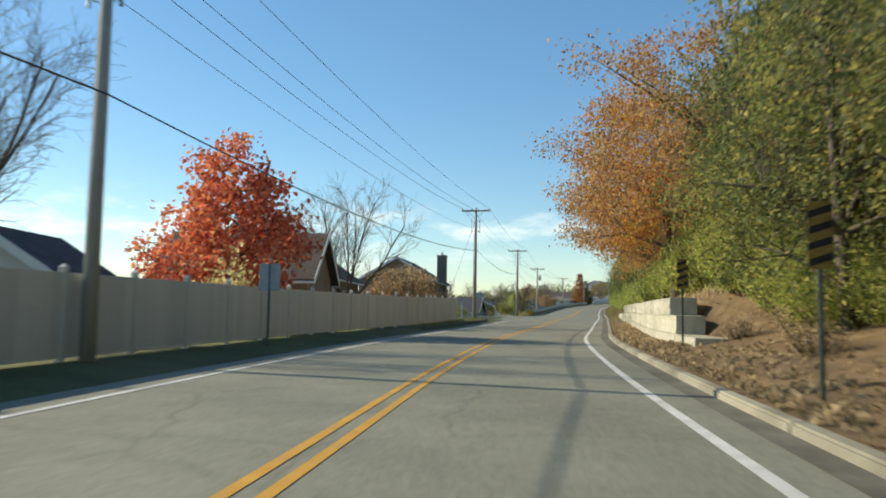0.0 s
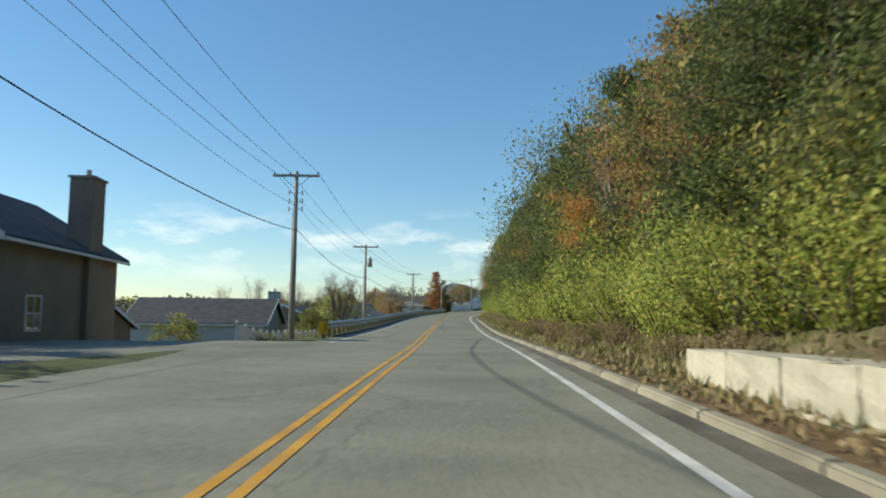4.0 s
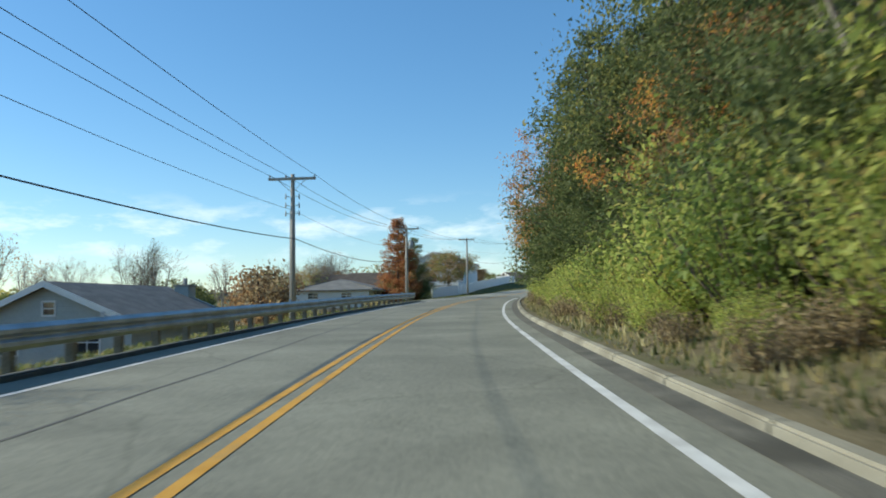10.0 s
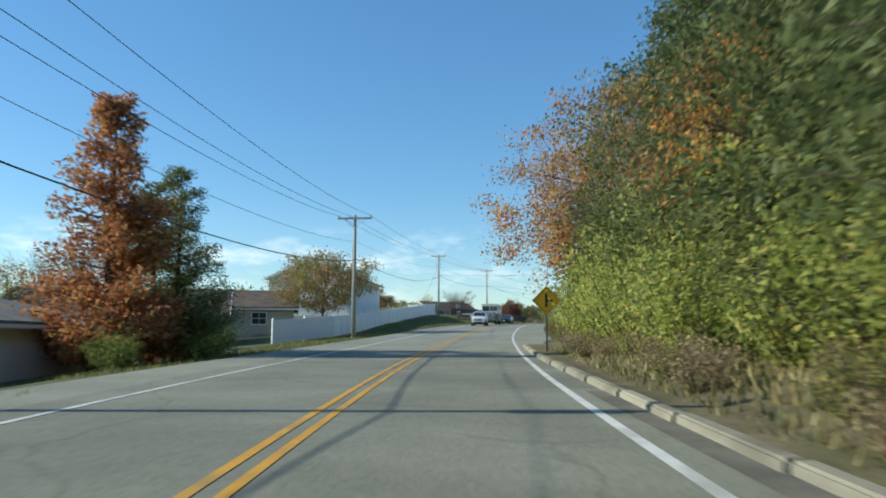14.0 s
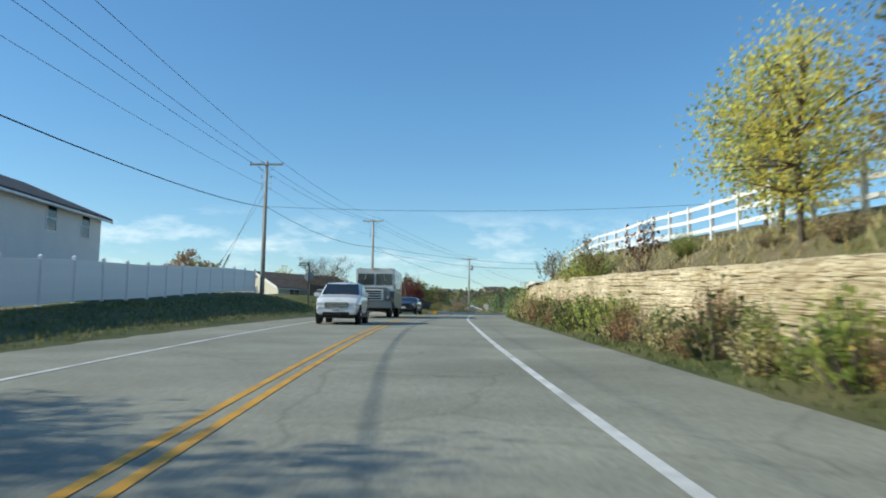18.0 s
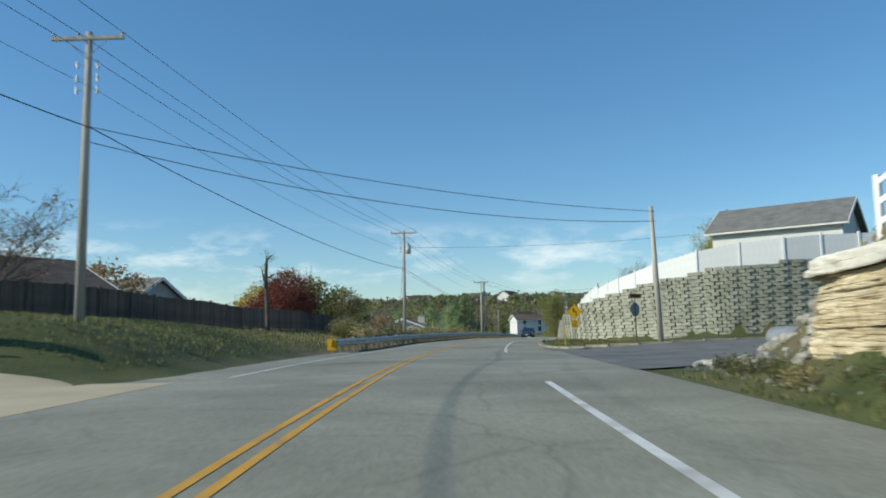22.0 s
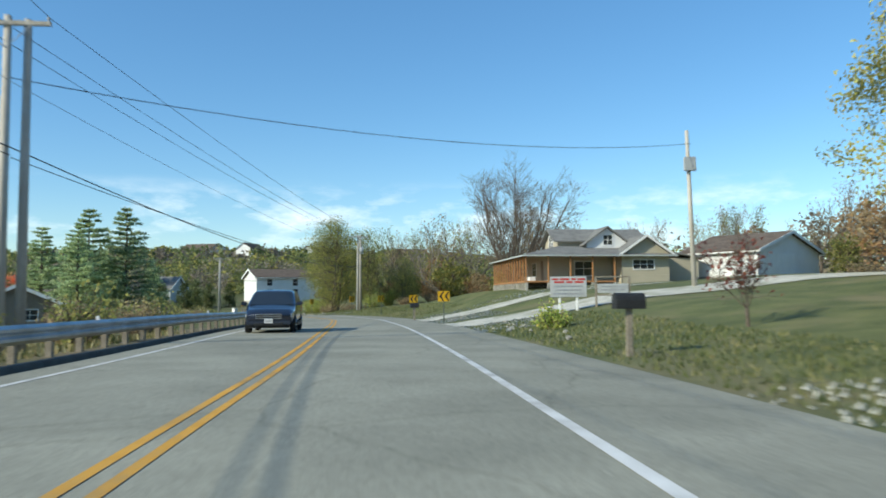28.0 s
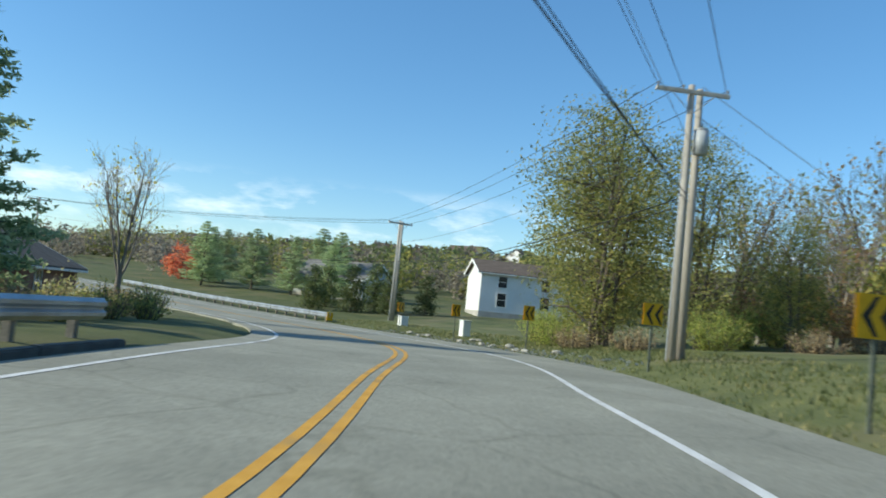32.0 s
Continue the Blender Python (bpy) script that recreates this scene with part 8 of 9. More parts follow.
def shell(outline, width, belt, roof_z, tuck=0.8, low=0.93):
    """A smooth body lofted along its length from its side outline (y, z); above the belt it narrows to the roof."""
    y0, y1 = min(y for y, z in outline), max(y for y, z in outline)
    k = next(i for i, q in enumerate(outline) if q[0] == y1)
    upper = sorted([q for q in outline if q[1] > 0.45])
    lower = sorted([q for q in outline if q[1] <= 0.55])

    def taper(y):
        u = (y - (y0 + y1) / 2) / ((y1 - y0) / 2)
        return 1 - 0.13 * abs(u) ** 5

    def half(z, y=0.0):
        if z > belt:
            return width / 2 * (1 + (tuck - 1) * (z - belt) / (roof_z - belt)) * taper(y)
        return width / 2 * (1 - (1 - low) * max(0, (0.55 - z) / 0.55) ** 2) * taper(y)
    ys = np.linspace(y0, y1, 61)
    ztop = np.interp(ys, [q[0] for q in upper], [q[1] for q in upper])
    zs = np.convolve(np.r_[ztop[0], ztop[0], ztop, ztop[-1], ztop[-1]], [0.1, 0.22, 0.36, 0.22, 0.1], "valid")
    zbot = np.interp(ys, [q[0] for q in lower], [q[1] for q in lower])
    zbot[[0, -1]] += 0.1
    V, F = [], []
    for y, zt, zb in zip(ys, zs, zbot):
        lv = [(half(zb, y) * 0.9, zb), (half(0.5, y), min(0.5, zt - 0.1)), (half(0.72, y) * 1.012, min(0.74, zt - 0.07)), (half(min(belt, zt - 0.05), y), min(belt, zt - 0.05))]
        top_w = half(zt, y) if zt > belt + 0.02 else half(zt, y) * 0.96
        mid = max(min(belt, zt - 0.05), zt - 0.07)
        lv += [(half(mid, y), mid), (top_w - 0.06, zt - 0.012), (top_w * 0.6, zt + 0.012), (0, zt + 0.02)]
        V += [(x, y, z) for x, z in lv] + [(-x, y, z) for x, z in lv[-2::-1]]
    n = 15
    for i in range(len(ys) - 1):
        for j in range(n):
            q = (j + 1) % n
            F.append((i * n + j, i * n + q, (i + 1) * n + q, (i + 1) * n + j))
    F += [tuple(range(n))[::-1], tuple((len(ys) - 1) * n + q for q in range(n))]
    bm = bmesh.new()
    vs = [bm.verts.new(v) for v in V]
    for f in F:
        bm.faces.new([vs[q] for q in f])
    bmesh.ops.recalc_face_normals(bm, faces=bm.faces)
    return bm, half


def quad(pts, off, mat, name, parent, label=""):
    bm = bmesh.new()
    v = [bm.verts.new(p) for p in pts]
    f = bm.faces.new(v)
    f.normal_update()
    n = Vector(off)
    r = bmesh.ops.extrude_face_region(bm, geom=[f])
    bmesh.ops.translate(bm, verts=[e for e in r["geom"] if isinstance(e, bmesh.types.BMVert)], vec=n)
    bmesh.ops.recalc_face_normals(bm, faces=bm.faces)
    return part(name, bm_mesh(name, bm, mat), parent, label=label)


def car(name, label, category, m, paint, outline, width, belt, roof_z, side_glass, front, rear, wheels, wr, grille="black", plate=True, rails=False, tuck=0.8, bars="chrome"):
    t = thing(name, label, category, m)
    bm, half = shell(outline, width, belt, roof_z, tuck)
    part("body", bm_mesh("body", bm, paint, True), t)
    for q in (-1, 1):
        for k, poly in enumerate(side_glass):
            quad([(q * (half(z, y) + 0.006), y, z) for y, z in poly], (q * 0.012, 0, 0), "car_glass", "side_window", t)
        part("mirror", boxm("mirror", -0.12, 0.12, -0.06, 0.08, 0, 0.17, paint, 0.03), t, pose(q * (half(belt) + 0.14), front[0][0] - 0.25, belt + 0.02))
    for (y0, z0), (y1, z1), nm in ((front[0], front[1], "windshield"), (rear[0], rear[1], "rear_window")):
        d = 0.02 if nm == "windshield" else -0.02
        a, b = half(z0) - 0.09, half(z1) - 0.07
        quad([(-a, y0, z0), (a, y0, z0), (b, y1, z1), (-b, y1, z1)], (0, d, 0.012), "car_glass", nm, t)
    yf = max(y for y, z in outline)
    yr = min(y for y, z in outline)
    for q in (-1, 1):
        part("headlight", boxm("headlight", -0.2, 0.2, -0.1, 0.05, 0, 0.16, "lamp_glass", 0.03), t, pose(q * (width / 2 - 0.28), yf - 0.07, wr * 2 - 0.05), "clear headlight")
        part("tail_light", boxm("tail_light", -0.12, 0.12, -0.04, 0.06, 0, 0.32, "lamp_red", 0.02), t, pose(q * (width / 2 - 0.16), yr + 0.02, wr * 2 + 0.1), "red tail light")
        part("fog_light", boxm("fog_light", -0.09, 0.09, -0.03, 0.04, 0, 0.1, "lamp_glass", 0.02), t, pose(q * (width / 2 - 0.3), yf - 0.03, wr + 0.05))
        if rails:
            part("roof_rail", bm_mesh("roof_rail", rod(bmesh.new(), (q * half(roof_z) * 0.9, -1.5, roof_z + 0.06), (q * half(roof_z) * 0.9, 0.3, roof_z + 0.06), 0.02, 0.02, 8), "black"), t)
    g = part("grille", boxm("grille", -width * 0.27, width * 0.27, -0.05, 0.035, 0, 0.24, grille, 0.02), t, pose(0, yf - 0.02, wr * 2 - 0.12))
    for k in range(3):
        part("grille_bar", boxm("grille_bar", -width * 0.26, width * 0.26, 0.03, 0.05, 0.03 + k * 0.08, 0.055 + k * 0.08, bars), g)
    part("bumper", boxm("bumper", -width / 2 + 0.1, width / 2 - 0.1, -0.12, 0.06, 0, 0.2, paint, 0.05), t, pose(0, yf - 0.03, wr + 0.0))
    part("air_intake", boxm("air_intake", -width * 0.3, width * 0.3, 0.0, 0.07, 0, 0.1, "black", 0.01), t, pose(0, yf - 0.005, wr - 0.02))
    if plate:
        p = part("number_plate", boxm("number_plate", -0.16, 0.16, 0.0, 0.02, 0, 0.16, "sign_white"), t, pose(0, yf + 0.04, wr + 0.08), "white plate with a plain bar")
        part("plate_bar", boxm("plate_bar", -0.12, 0.12, 0.02, 0.024, 0.05, 0.11, "steel"), p)
    for y in wheels:
        for q in (-1, 1):
            wheel(t, q * (width / 2 - 0.09), y, wr, 0.23)
    for q in (-1, 1):
        for y in wheels:
            bm = bmesh.new()
            bmesh.ops.create_cone(bm, cap_ends=True, segments=24, radius1=wr * 1.16, radius2=wr * 1.16, depth=0.16, matrix=Matrix.Translation((q * (width / 2 - 0.068), y, wr * 1.05)) @ pose(0, 0, 0, 0, 90, 0))
            part("wheel_arch", bm_mesh("wheel_arch", bm, "black"), t)
        part("sill", boxm("sill", q * (width / 2) - 0.05, q * (width / 2) + 0.02, wheels[0] + wr * 1.2, wheels[1] - wr * 1.2, 0.27, 0.42, "black", 0.02), t)
        part("door_handle", boxm("door_handle", q * (width / 2) - 0.01, q * (width / 2) + 0.03, -0.35, -0.15, belt - 0.16, belt - 0.12, paint, 0.008), t)
    part("underbody", boxm("underbody", -width / 2 + 0.2, width / 2 - 0.2, yr + 0.2, yf - 0.2, 0.22, 0.5, "black"), t)
    return t


def on_road(s, d, turn=180.0):
    x, y, z, tx, ty = road_at(s)
    x2, y2 = xy(s, d)
    return pose(float(x2), float(y2), float(z) + 0.004, 0, 0, heading(s) + turn)


SUV = [(-2.18, 0.42), (-2.22, 0.95), (-2.1, 1.05), (-1.92, 1.66), (-1.6, 1.74), (-0.1, 1.76), (0.3, 1.7), (1.05, 1.16), (1.95, 1.04), (2.15, 0.9), (2.2, 0.55), (2.1, 0.34), (-2.05, 0.34)]
SUV_SIDE = [[(-1.82, 1.15), (-1.7, 1.58), (-1.15, 1.64), (-1.15, 1.14)], [(-1.05, 1.14), (-1.05, 1.64), (-0.25, 1.65), (-0.25, 1.13)], [(-0.15, 1.13), (-0.15, 1.65), (0.2, 1.62), (0.85, 1.14)]]
car("suv", "white sport utility vehicle with a black grille on the road", "car", on_road(306.2, -1.95), "paint_white", SUV, 1.8, 1.1, 1.76, SUV_SIDE, [(1.02, 1.2), (0.36, 1.67)], [(-2.13, 1.12), (-1.95, 1.6)], (-1.3, 1.32), 0.36, rails=True)
COUPE = [(-2.4, 0.5), (-2.45, 0.95), (-2.2, 1.04), (-1.4, 1.12), (-0.75, 1.4), (0.0, 1.44), (0.35, 1.38), (1.05, 1.0), (2.25, 0.9), (2.42, 0.75), (2.42, 0.45), (2.3, 0.3), (-2.25, 0.3)]
car("coupe", "dark navy two-door muscle car on the road", "car", on_road(337.2, -1.95), "paint_navy", COUPE, 1.9, 1.0, 1.44, [[(-1.2, 1.05), (-0.7, 1.32), (0.02, 1.36), (0.3, 1.3), (0.85, 1.02)]], [(1.0, 1.03), (0.4, 1.35)], [(-1.3, 1.14), (-0.8, 1.36)], (-1.48, 1.48), 0.35, bars="black")
VAN = [(-2.45, 0.42), (-2.5, 1.0), (-2.4, 1.1), (-2.2, 1.66), (-1.9, 1.72), (0.2, 1.74), (0.6, 1.68), (1.65, 1.08), (2.4, 0.92), (2.52, 0.75), (2.5, 0.45), (2.38, 0.32), (-2.3, 0.32)]
VAN_SIDE = [[(-2.05, 1.12), (-1.95, 1.56), (-1.2, 1.6), (-1.2, 1.11)], [(-1.1, 1.11), (-1.1, 1.6), (0.0, 1.62), (0.0, 1.1)], [(0.1, 1.1), (0.1, 1.62), (0.55, 1.58), (1.35, 1.1)]]
car("minivan", "dark blue-grey minivan coming round the bend", "car", on_road(469.4, -2.1), "paint_navy", VAN, 1.95, 1.08, 1.74, VAN_SIDE, [(1.58, 1.13), (0.68, 1.65)], [(-2.43, 1.15), (-2.24, 1.6)], (-1.5, 1.55), 0.34)
CROSS = [(-1.95, 0.4), (-2.02, 0.95), (-1.9, 1.1), (-1.8, 1.5), (-1.6, 1.6), (-0.1, 1.62), (0.3, 1.56), (1.0, 1.1), (1.8, 1.0), (2.02, 0.8), (2.0, 0.5), (1.9, 0.3), (-1.85, 0.3)]
CROSS_SIDE = [[(-1.68, 1.12), (-1.6, 1.46), (-0.85, 1.52), (-0.85, 1.1)], [(-0.75, 1.1), (-0.75, 1.52), (0.25, 1.5), (0.8, 1.1)]]
car("hatchback", "bright red boxy hatchback parked in a driveway", "car", spot(427.4, 15.0, 0.07, 80), "paint_red", CROSS, 1.78, 1.06, 1.62, CROSS_SIDE, [(0.97, 1.13), (0.36, 1.53)], [(-1.93, 1.14), (-1.83, 1.46)], (-1.25, 1.28), 0.33)
PICK = [(-2.8, 0.5), (-2.85, 1.15), (-1.0, 1.17), (-0.92, 1.8), (-0.7, 1.86), (0.5, 1.86), (0.75, 1.8), (1.35, 1.22), (2.6, 1.12), (2.8, 0.95), (2.8, 0.55), (2.65, 0.42), (-2.7, 0.42)]
PICK_SIDE = [[(-0.82, 1.22), (-0.78, 1.72), (-0.1, 1.76), (-0.1, 1.22)], [(0.0, 1.22), (0.0, 1.76), (0.6, 1.72), (1.1, 1.22)]]
car("pickup_truck", "black pickup truck parked on a gravel driveway", "car", spot(435.0, 15.6, 0.07, 70), "paint_black", PICK, 2.0, 1.18, 1.86, PICK_SIDE, [(1.3, 1.25), (0.8, 1.76)], [(-1.0, 1.25), (-0.94, 1.72)], (-1.75, 1.8), 0.42)
car("sedan", "dark car parked behind the guardrail by a bungalow", "car", spot(460, -15.0, 0.03, 20), "paint_black", COUPE, 1.85, 1.0, 1.44, [[(-1.2, 1.05), (-0.7, 1.32), (0.02, 1.36), (0.3, 1.3), (0.85, 1.02)]], [(1.0, 1.03), (0.4, 1.35)], [(-1.3, 1.14), (-0.8, 1.36)], (-1.48, 1.48), 0.33)

# armoured delivery truck
tr = thing("armoured_truck", "grey and white armoured delivery truck with a steel bumper", "truck", on_road(320.2, -1.95))
part("body", boxm("body", -1.18, 1.18, -3.6, 1.15, 0.95, 2.95, "truck_body", 0.06), tr, label="boxy off-white armoured body")
part("lower_body", boxm("lower_body", -1.19, 1.19, -3.62, 1.17, 0.6, 1.6, "truck_dark", 0.04), tr)
bm = bmesh.new()
prism(bm, [(-0.95, 0.75), (0.95, 0.75), (0.98, 1.45), (0.85, 1.72), (-0.85, 1.72), (-0.98, 1.45)], 1.1, 2.75)
bmesh.ops.bevel(bm, geom=list(bm.edges), offset=0.05, segments=2, affect="EDGES")
part("hood", bm_mesh("hood", bm, "truck_dark"), tr)
part("bumper", boxm("bumper", -1.2, 1.2, 2.75, 3.05, 0.5, 0.9, "truck_dark", 0.03), tr, label="heavy flat steel bumper")
gr = part("grille", boxm("grille", -0.72, 0.72, 2.72, 2.83, 0.95, 1.6, "truck_body", 0.04), tr)
for k in range(4):
    part("grille_slot", boxm("grille_slot", -0.6, 0.6, 2.82, 2.845, 1.02 + k * 0.14, 1.1 + k * 0.14, "black"), gr)
for q in (-1, 1):
    part("windshield", boxm("windshield", 0.06 if q > 0 else -1.04, 1.04 if q > 0 else -0.06, 1.15, 1.175, 1.95, 2.62, "car_glass", 0.01), tr)
    part("wiper", bm_mesh("wiper", rod(bmesh.new(), (q * 0.5, 1.2, 2.68), (q * 0.65, 1.2, 2.2), 0.015, 0.015, 6), "steel"), tr)
    part("headlight", boxm("headlight", q * 0.9 - 0.12, q * 0.9 + 0.12, 2.6, 2.72, 1.05, 1.25, "lamp_glass", 0.02), tr)
    part("indicator", boxm("indicator", q * 1.0 - 0.05, q * 1.0 + 0.05, 2.55, 2.7, 1.08, 1.22, "sign_yellow", 0.01), tr, label="amber indicator lamp")
    part("fender", boxm("fender", q * 1.08 - 0.14, q * 1.08 + 0.14, 1.35, 2.55, 0.9, 1.15, "truck_dark", 0.06), tr)
    part("mirror", boxm("mirror", q * 1.42 - 0.11, q * 1.42 + 0.11, 1.2, 1.3, 1.7, 2.1, "chrome", 0.03), tr)
    part("mirror_arm", bm_mesh("mirror_arm", rod(bmesh.new(), (q * 1.15, 1.2, 1.75), (q * 1.42, 1.25, 1.8), 0.02, 0.02, 6), "black"), tr)
    for y0, y1 in ((0.1, 0.8), (-1.4, -0.9), (-2.6, -2.1)):
        part("side_window", boxm("side_window", q * 1.18 - 0.01, q * 1.18 + 0.01, y0, y1, 2.0, 2.55, "car_glass"), tr)
    part("stripe", boxm("stripe", q * 1.19 - 0.006, q * 1.19 + 0.006, -3.5, -0.2, 1.62, 1.78, "tan_drive"), tr)
    for y in (1.95, -2.3):
        wheel(tr, q * 0.98, y, 0.46, 0.3)
for x in (-0.9, -0.15, 0.0, 0.15, 0.9):
    part("marker_lamp", boxm("marker_lamp", x - 0.04, x + 0.04, 1.1, 1.2, 2.9, 2.98, "sign_yellow", 0.01), tr)
part("axle", boxm("axle", -0.9, 0.9, -3.3, 2.6, 0.38, 0.7, "black"), tr)



# ---- signs, boxes, stones ----
def flat_mesh(name, pts, mat, th=0.004, y=0.0):
    bm = bmesh.new()
    a = [bm.verts.new((x, y, z)) for x, z in pts]
    b = [bm.verts.new((x, y - th, z)) for x, z in pts]
    bm.faces.new(a), bm.faces.new(b[::-1])
    for i in range(len(pts)):
        j = (i + 1) % len(pts)
        bm.faces.new((a[i], b[i], b[j], a[j]))
    bmesh.ops.recalc_face_normals(bm, faces=bm.faces)
    return bm_mesh(name, bm, mat)


def letters(text, size, mat, name="lettering"):
    cu = bpy.data.curves.new(name, "FONT")
    cu.body, cu.size, cu.align_x, cu.extrude = text, size, "CENTER", 0.002
    ob = bpy.data.objects.new(name, cu)
    scene.collection.objects.link(ob)
    bpy.context.view_layer.update()
    me = bpy.data.meshes.new_from_object(ob.evaluated_get(bpy.context.evaluated_depsgraph_get()))
    bpy.data.objects.remove(ob)
    me.materials.clear()
    me.materials.append(M[mat])
    return me


def post_of(parent, h, x=0.0, y=0.02, mat="post_steel"):
    bm = bmesh.new()
    box(bm, x - 0.03, x + 0.03, y, y + 0.012, -0.4, h)
    box(bm, x - 0.03, x - 0.022, y, y + 0.035, -0.4, h)
    box(bm, x + 0.022, x + 0.03, y, y + 0.035, -0.4, h)
    return part("post", bm_mesh("post", bm, mat), parent)


def diamond(label, s, d, arrow, lift=1.5, size=0.76, turn=0.0):
    t = thing("warning_sign", label, "road sign", spot(s, d, 0, turn))
    r = size * 0.707
    post_of(t, lift + r * 1.6)
    z = lift + r
    p = part("sign_plate", flat_mesh("sign_plate", [(0, z - r), (r, z), (0, z + r), (-r, z)], "sign_yellow"), t, label="yellow diamond plate")
    b = r - 0.06
    for k in range(4):
        q = [(0, -b), (b, 0), (0, b), (-b, 0)]
        (x0, z0), (x1, z1) = q[k], q[(k + 1) % 4]
        f = 0.965
        part("border", flat_mesh("border", [(x0, z + z0), (x1, z + z1), (x1 * f, z + z1 * f), (x0 * f, z + z0 * f)], "black", 0.003, -0.0045), p)
    for poly in arrow:
        part("symbol", flat_mesh("symbol", [(x * size, z + y * size) for x, y in poly], "black", 0.003, -0.0045), p)
    return t, z - r


SIDE_ROAD = [[(-0.07, -0.33), (0.03, -0.33), (0.03, 0.33), (-0.07, 0.33)], [(0.03, -0.05), (0.28, -0.05), (0.28, 0.05), (0.03, 0.05)]]
WINDING = [[(0.1, -0.35), (0.19, -0.35), (0.19, -0.05), (0.1, -0.05)], [(-0.12, -0.05), (0.19, -0.05), (0.19, 0.04), (-0.12, 0.04)], [(-0.12, 0.04), (-0.03, 0.04), (-0.03, 0.2), (-0.12, 0.2)], [(-0.2, 0.18), (0.05, 0.18), (-0.075, 0.37)]]
diamond("yellow diamond side-road warning sign on a steel post", 237.0, 4.55, SIDE_ROAD)
wt, low = diamond("yellow winding-road warning sign with a 25 plate on a post", 388.6, 8.3, WINDING, 1.45)
pl = part("speed_plate", flat_mesh("speed_plate", [(-0.24, low - 0.52), (0.24, low - 0.52), (0.24, low - 0.04), (-0.24, low - 0.04)], "sign_yellow"), wt, label="yellow advisory plate reading 25 MPH")
part("lettering", letters("25", 0.34, "black"), pl, pose(0, -0.008, low - 0.32, 90, 0, 0))
part("lettering", letters("MPH", 0.15, "black"), pl, pose(0, -0.008, low - 0.48, 90, 0, 0))
stake = thing("marker_stake", "thin yellow utility marker stake on grass", "stake", spot(383, 7.3))
part("stake", boxm("stake", -0.03, 0.03, -0.03, 0.03, -0.2, 1.15, "sign_yellow", 0.006), stake)


def chevron(s, d, lift, turn, flip=False):
    t = thing("chevron_sign", "yellow chevron curve sign with black arrows on a post", "road sign", spot(s, d, 0, turn), group="chevron signs round the bend")
    post_of(t, lift + 0.6)
    p = part("sign_plate", flat_mesh("sign_plate", [(-0.35, lift), (0.35, lift), (0.35, lift + 0.62), (-0.35, lift + 0.62)], "sign_yellow"), t)
    for x in (-0.26, 0.06):
        for e in (0, 1):
            z0, z1 = (lift + 0.03, lift + 0.31) if e == 0 else (lift + 0.59, lift + 0.31)
            part("arrow", flat_mesh("arrow", [(x + 0.2, z0), (x + 0.34 - 0.06, z0), (x + 0.12, z1), (x - 0.02, z1)], "black", 0.003, -0.0045), p)
    back = part("back_plate", flat_mesh("back_plate", [(-0.35, lift), (0.35, lift), (0.35, lift + 0.62), (-0.35, lift + 0.62)], "sign_yellow", 0.004, 0.05), t)
    return t


for s, d, turn in ((481.5, 6.6, 0), (496.3, 6.4, 6), (508.5, 7.0, 12), (519, 7.0, 18), (528.5, 7.0, 24), (537, 7.0, 28), (545.5, 7.0, 32)):
    chevron(s, d, 1.34, turn + 4)

# street name, stop sign seen from behind
st = thing("street_sign", "street name sign and stop sign on a dark post", "road sign", spot(330, -8.6))
part("post", bm_mesh("post", rod(bmesh.new(), (0, 0, -0.3), (0, 0, 3.3), 0.045, 0.04, 10), "black"), st)
nm = part("name_plate", boxm("name_plate", -0.75, -0.05, -0.01, 0.01, 2.95, 3.2, "sign_green"), st, label="green name plate with a plain pale bar")
part("name_bar", boxm("name_bar", -0.66, -0.14, -0.014, 0.014, 3.03, 3.12, "sign_white"), nm)
part("stop_plate", bm_mesh("stop_plate", (lambda b: (bmesh.ops.create_cone(b, cap_ends=True, segments=8, radius1=0.38, radius2=0.38, depth=0.006, matrix=Matrix.Translation((0, 0.05, 2.15)) @ pose(0, 0, 0, 90, 22.5, 0)), b)[1])(bmesh.new()), "steel"), st, label="grey back of an octagonal stop sign")
st = thing("street_sign", "street name sign on a post at a kerb corner", "road sign", spot(376.8, 10.6, 0, 40))
post_of(st, 2.6)
nm = part("name_plate", boxm("name_plate", -0.45, 0.45, -0.01, 0.01, 2.35, 2.58, "porch_wood"), st, label="brown-yellow name plate with a plain bar")
part("name_bar", boxm("name_bar", -0.34, 0.34, -0.014, 0.014, 2.42, 2.5, "black"), nm)
part("stop_plate", bm_mesh("stop_plate", (lambda b: (bmesh.ops.create_cone(b, cap_ends=True, segments=8, radius1=0.38, radius2=0.38, depth=0.006, matrix=Matrix.Translation((0, 0.05, 1.75)) @ pose(0, 0, 0, 90, 22.5, 0)), b)[1])(bmesh.new()), "steel"), st)

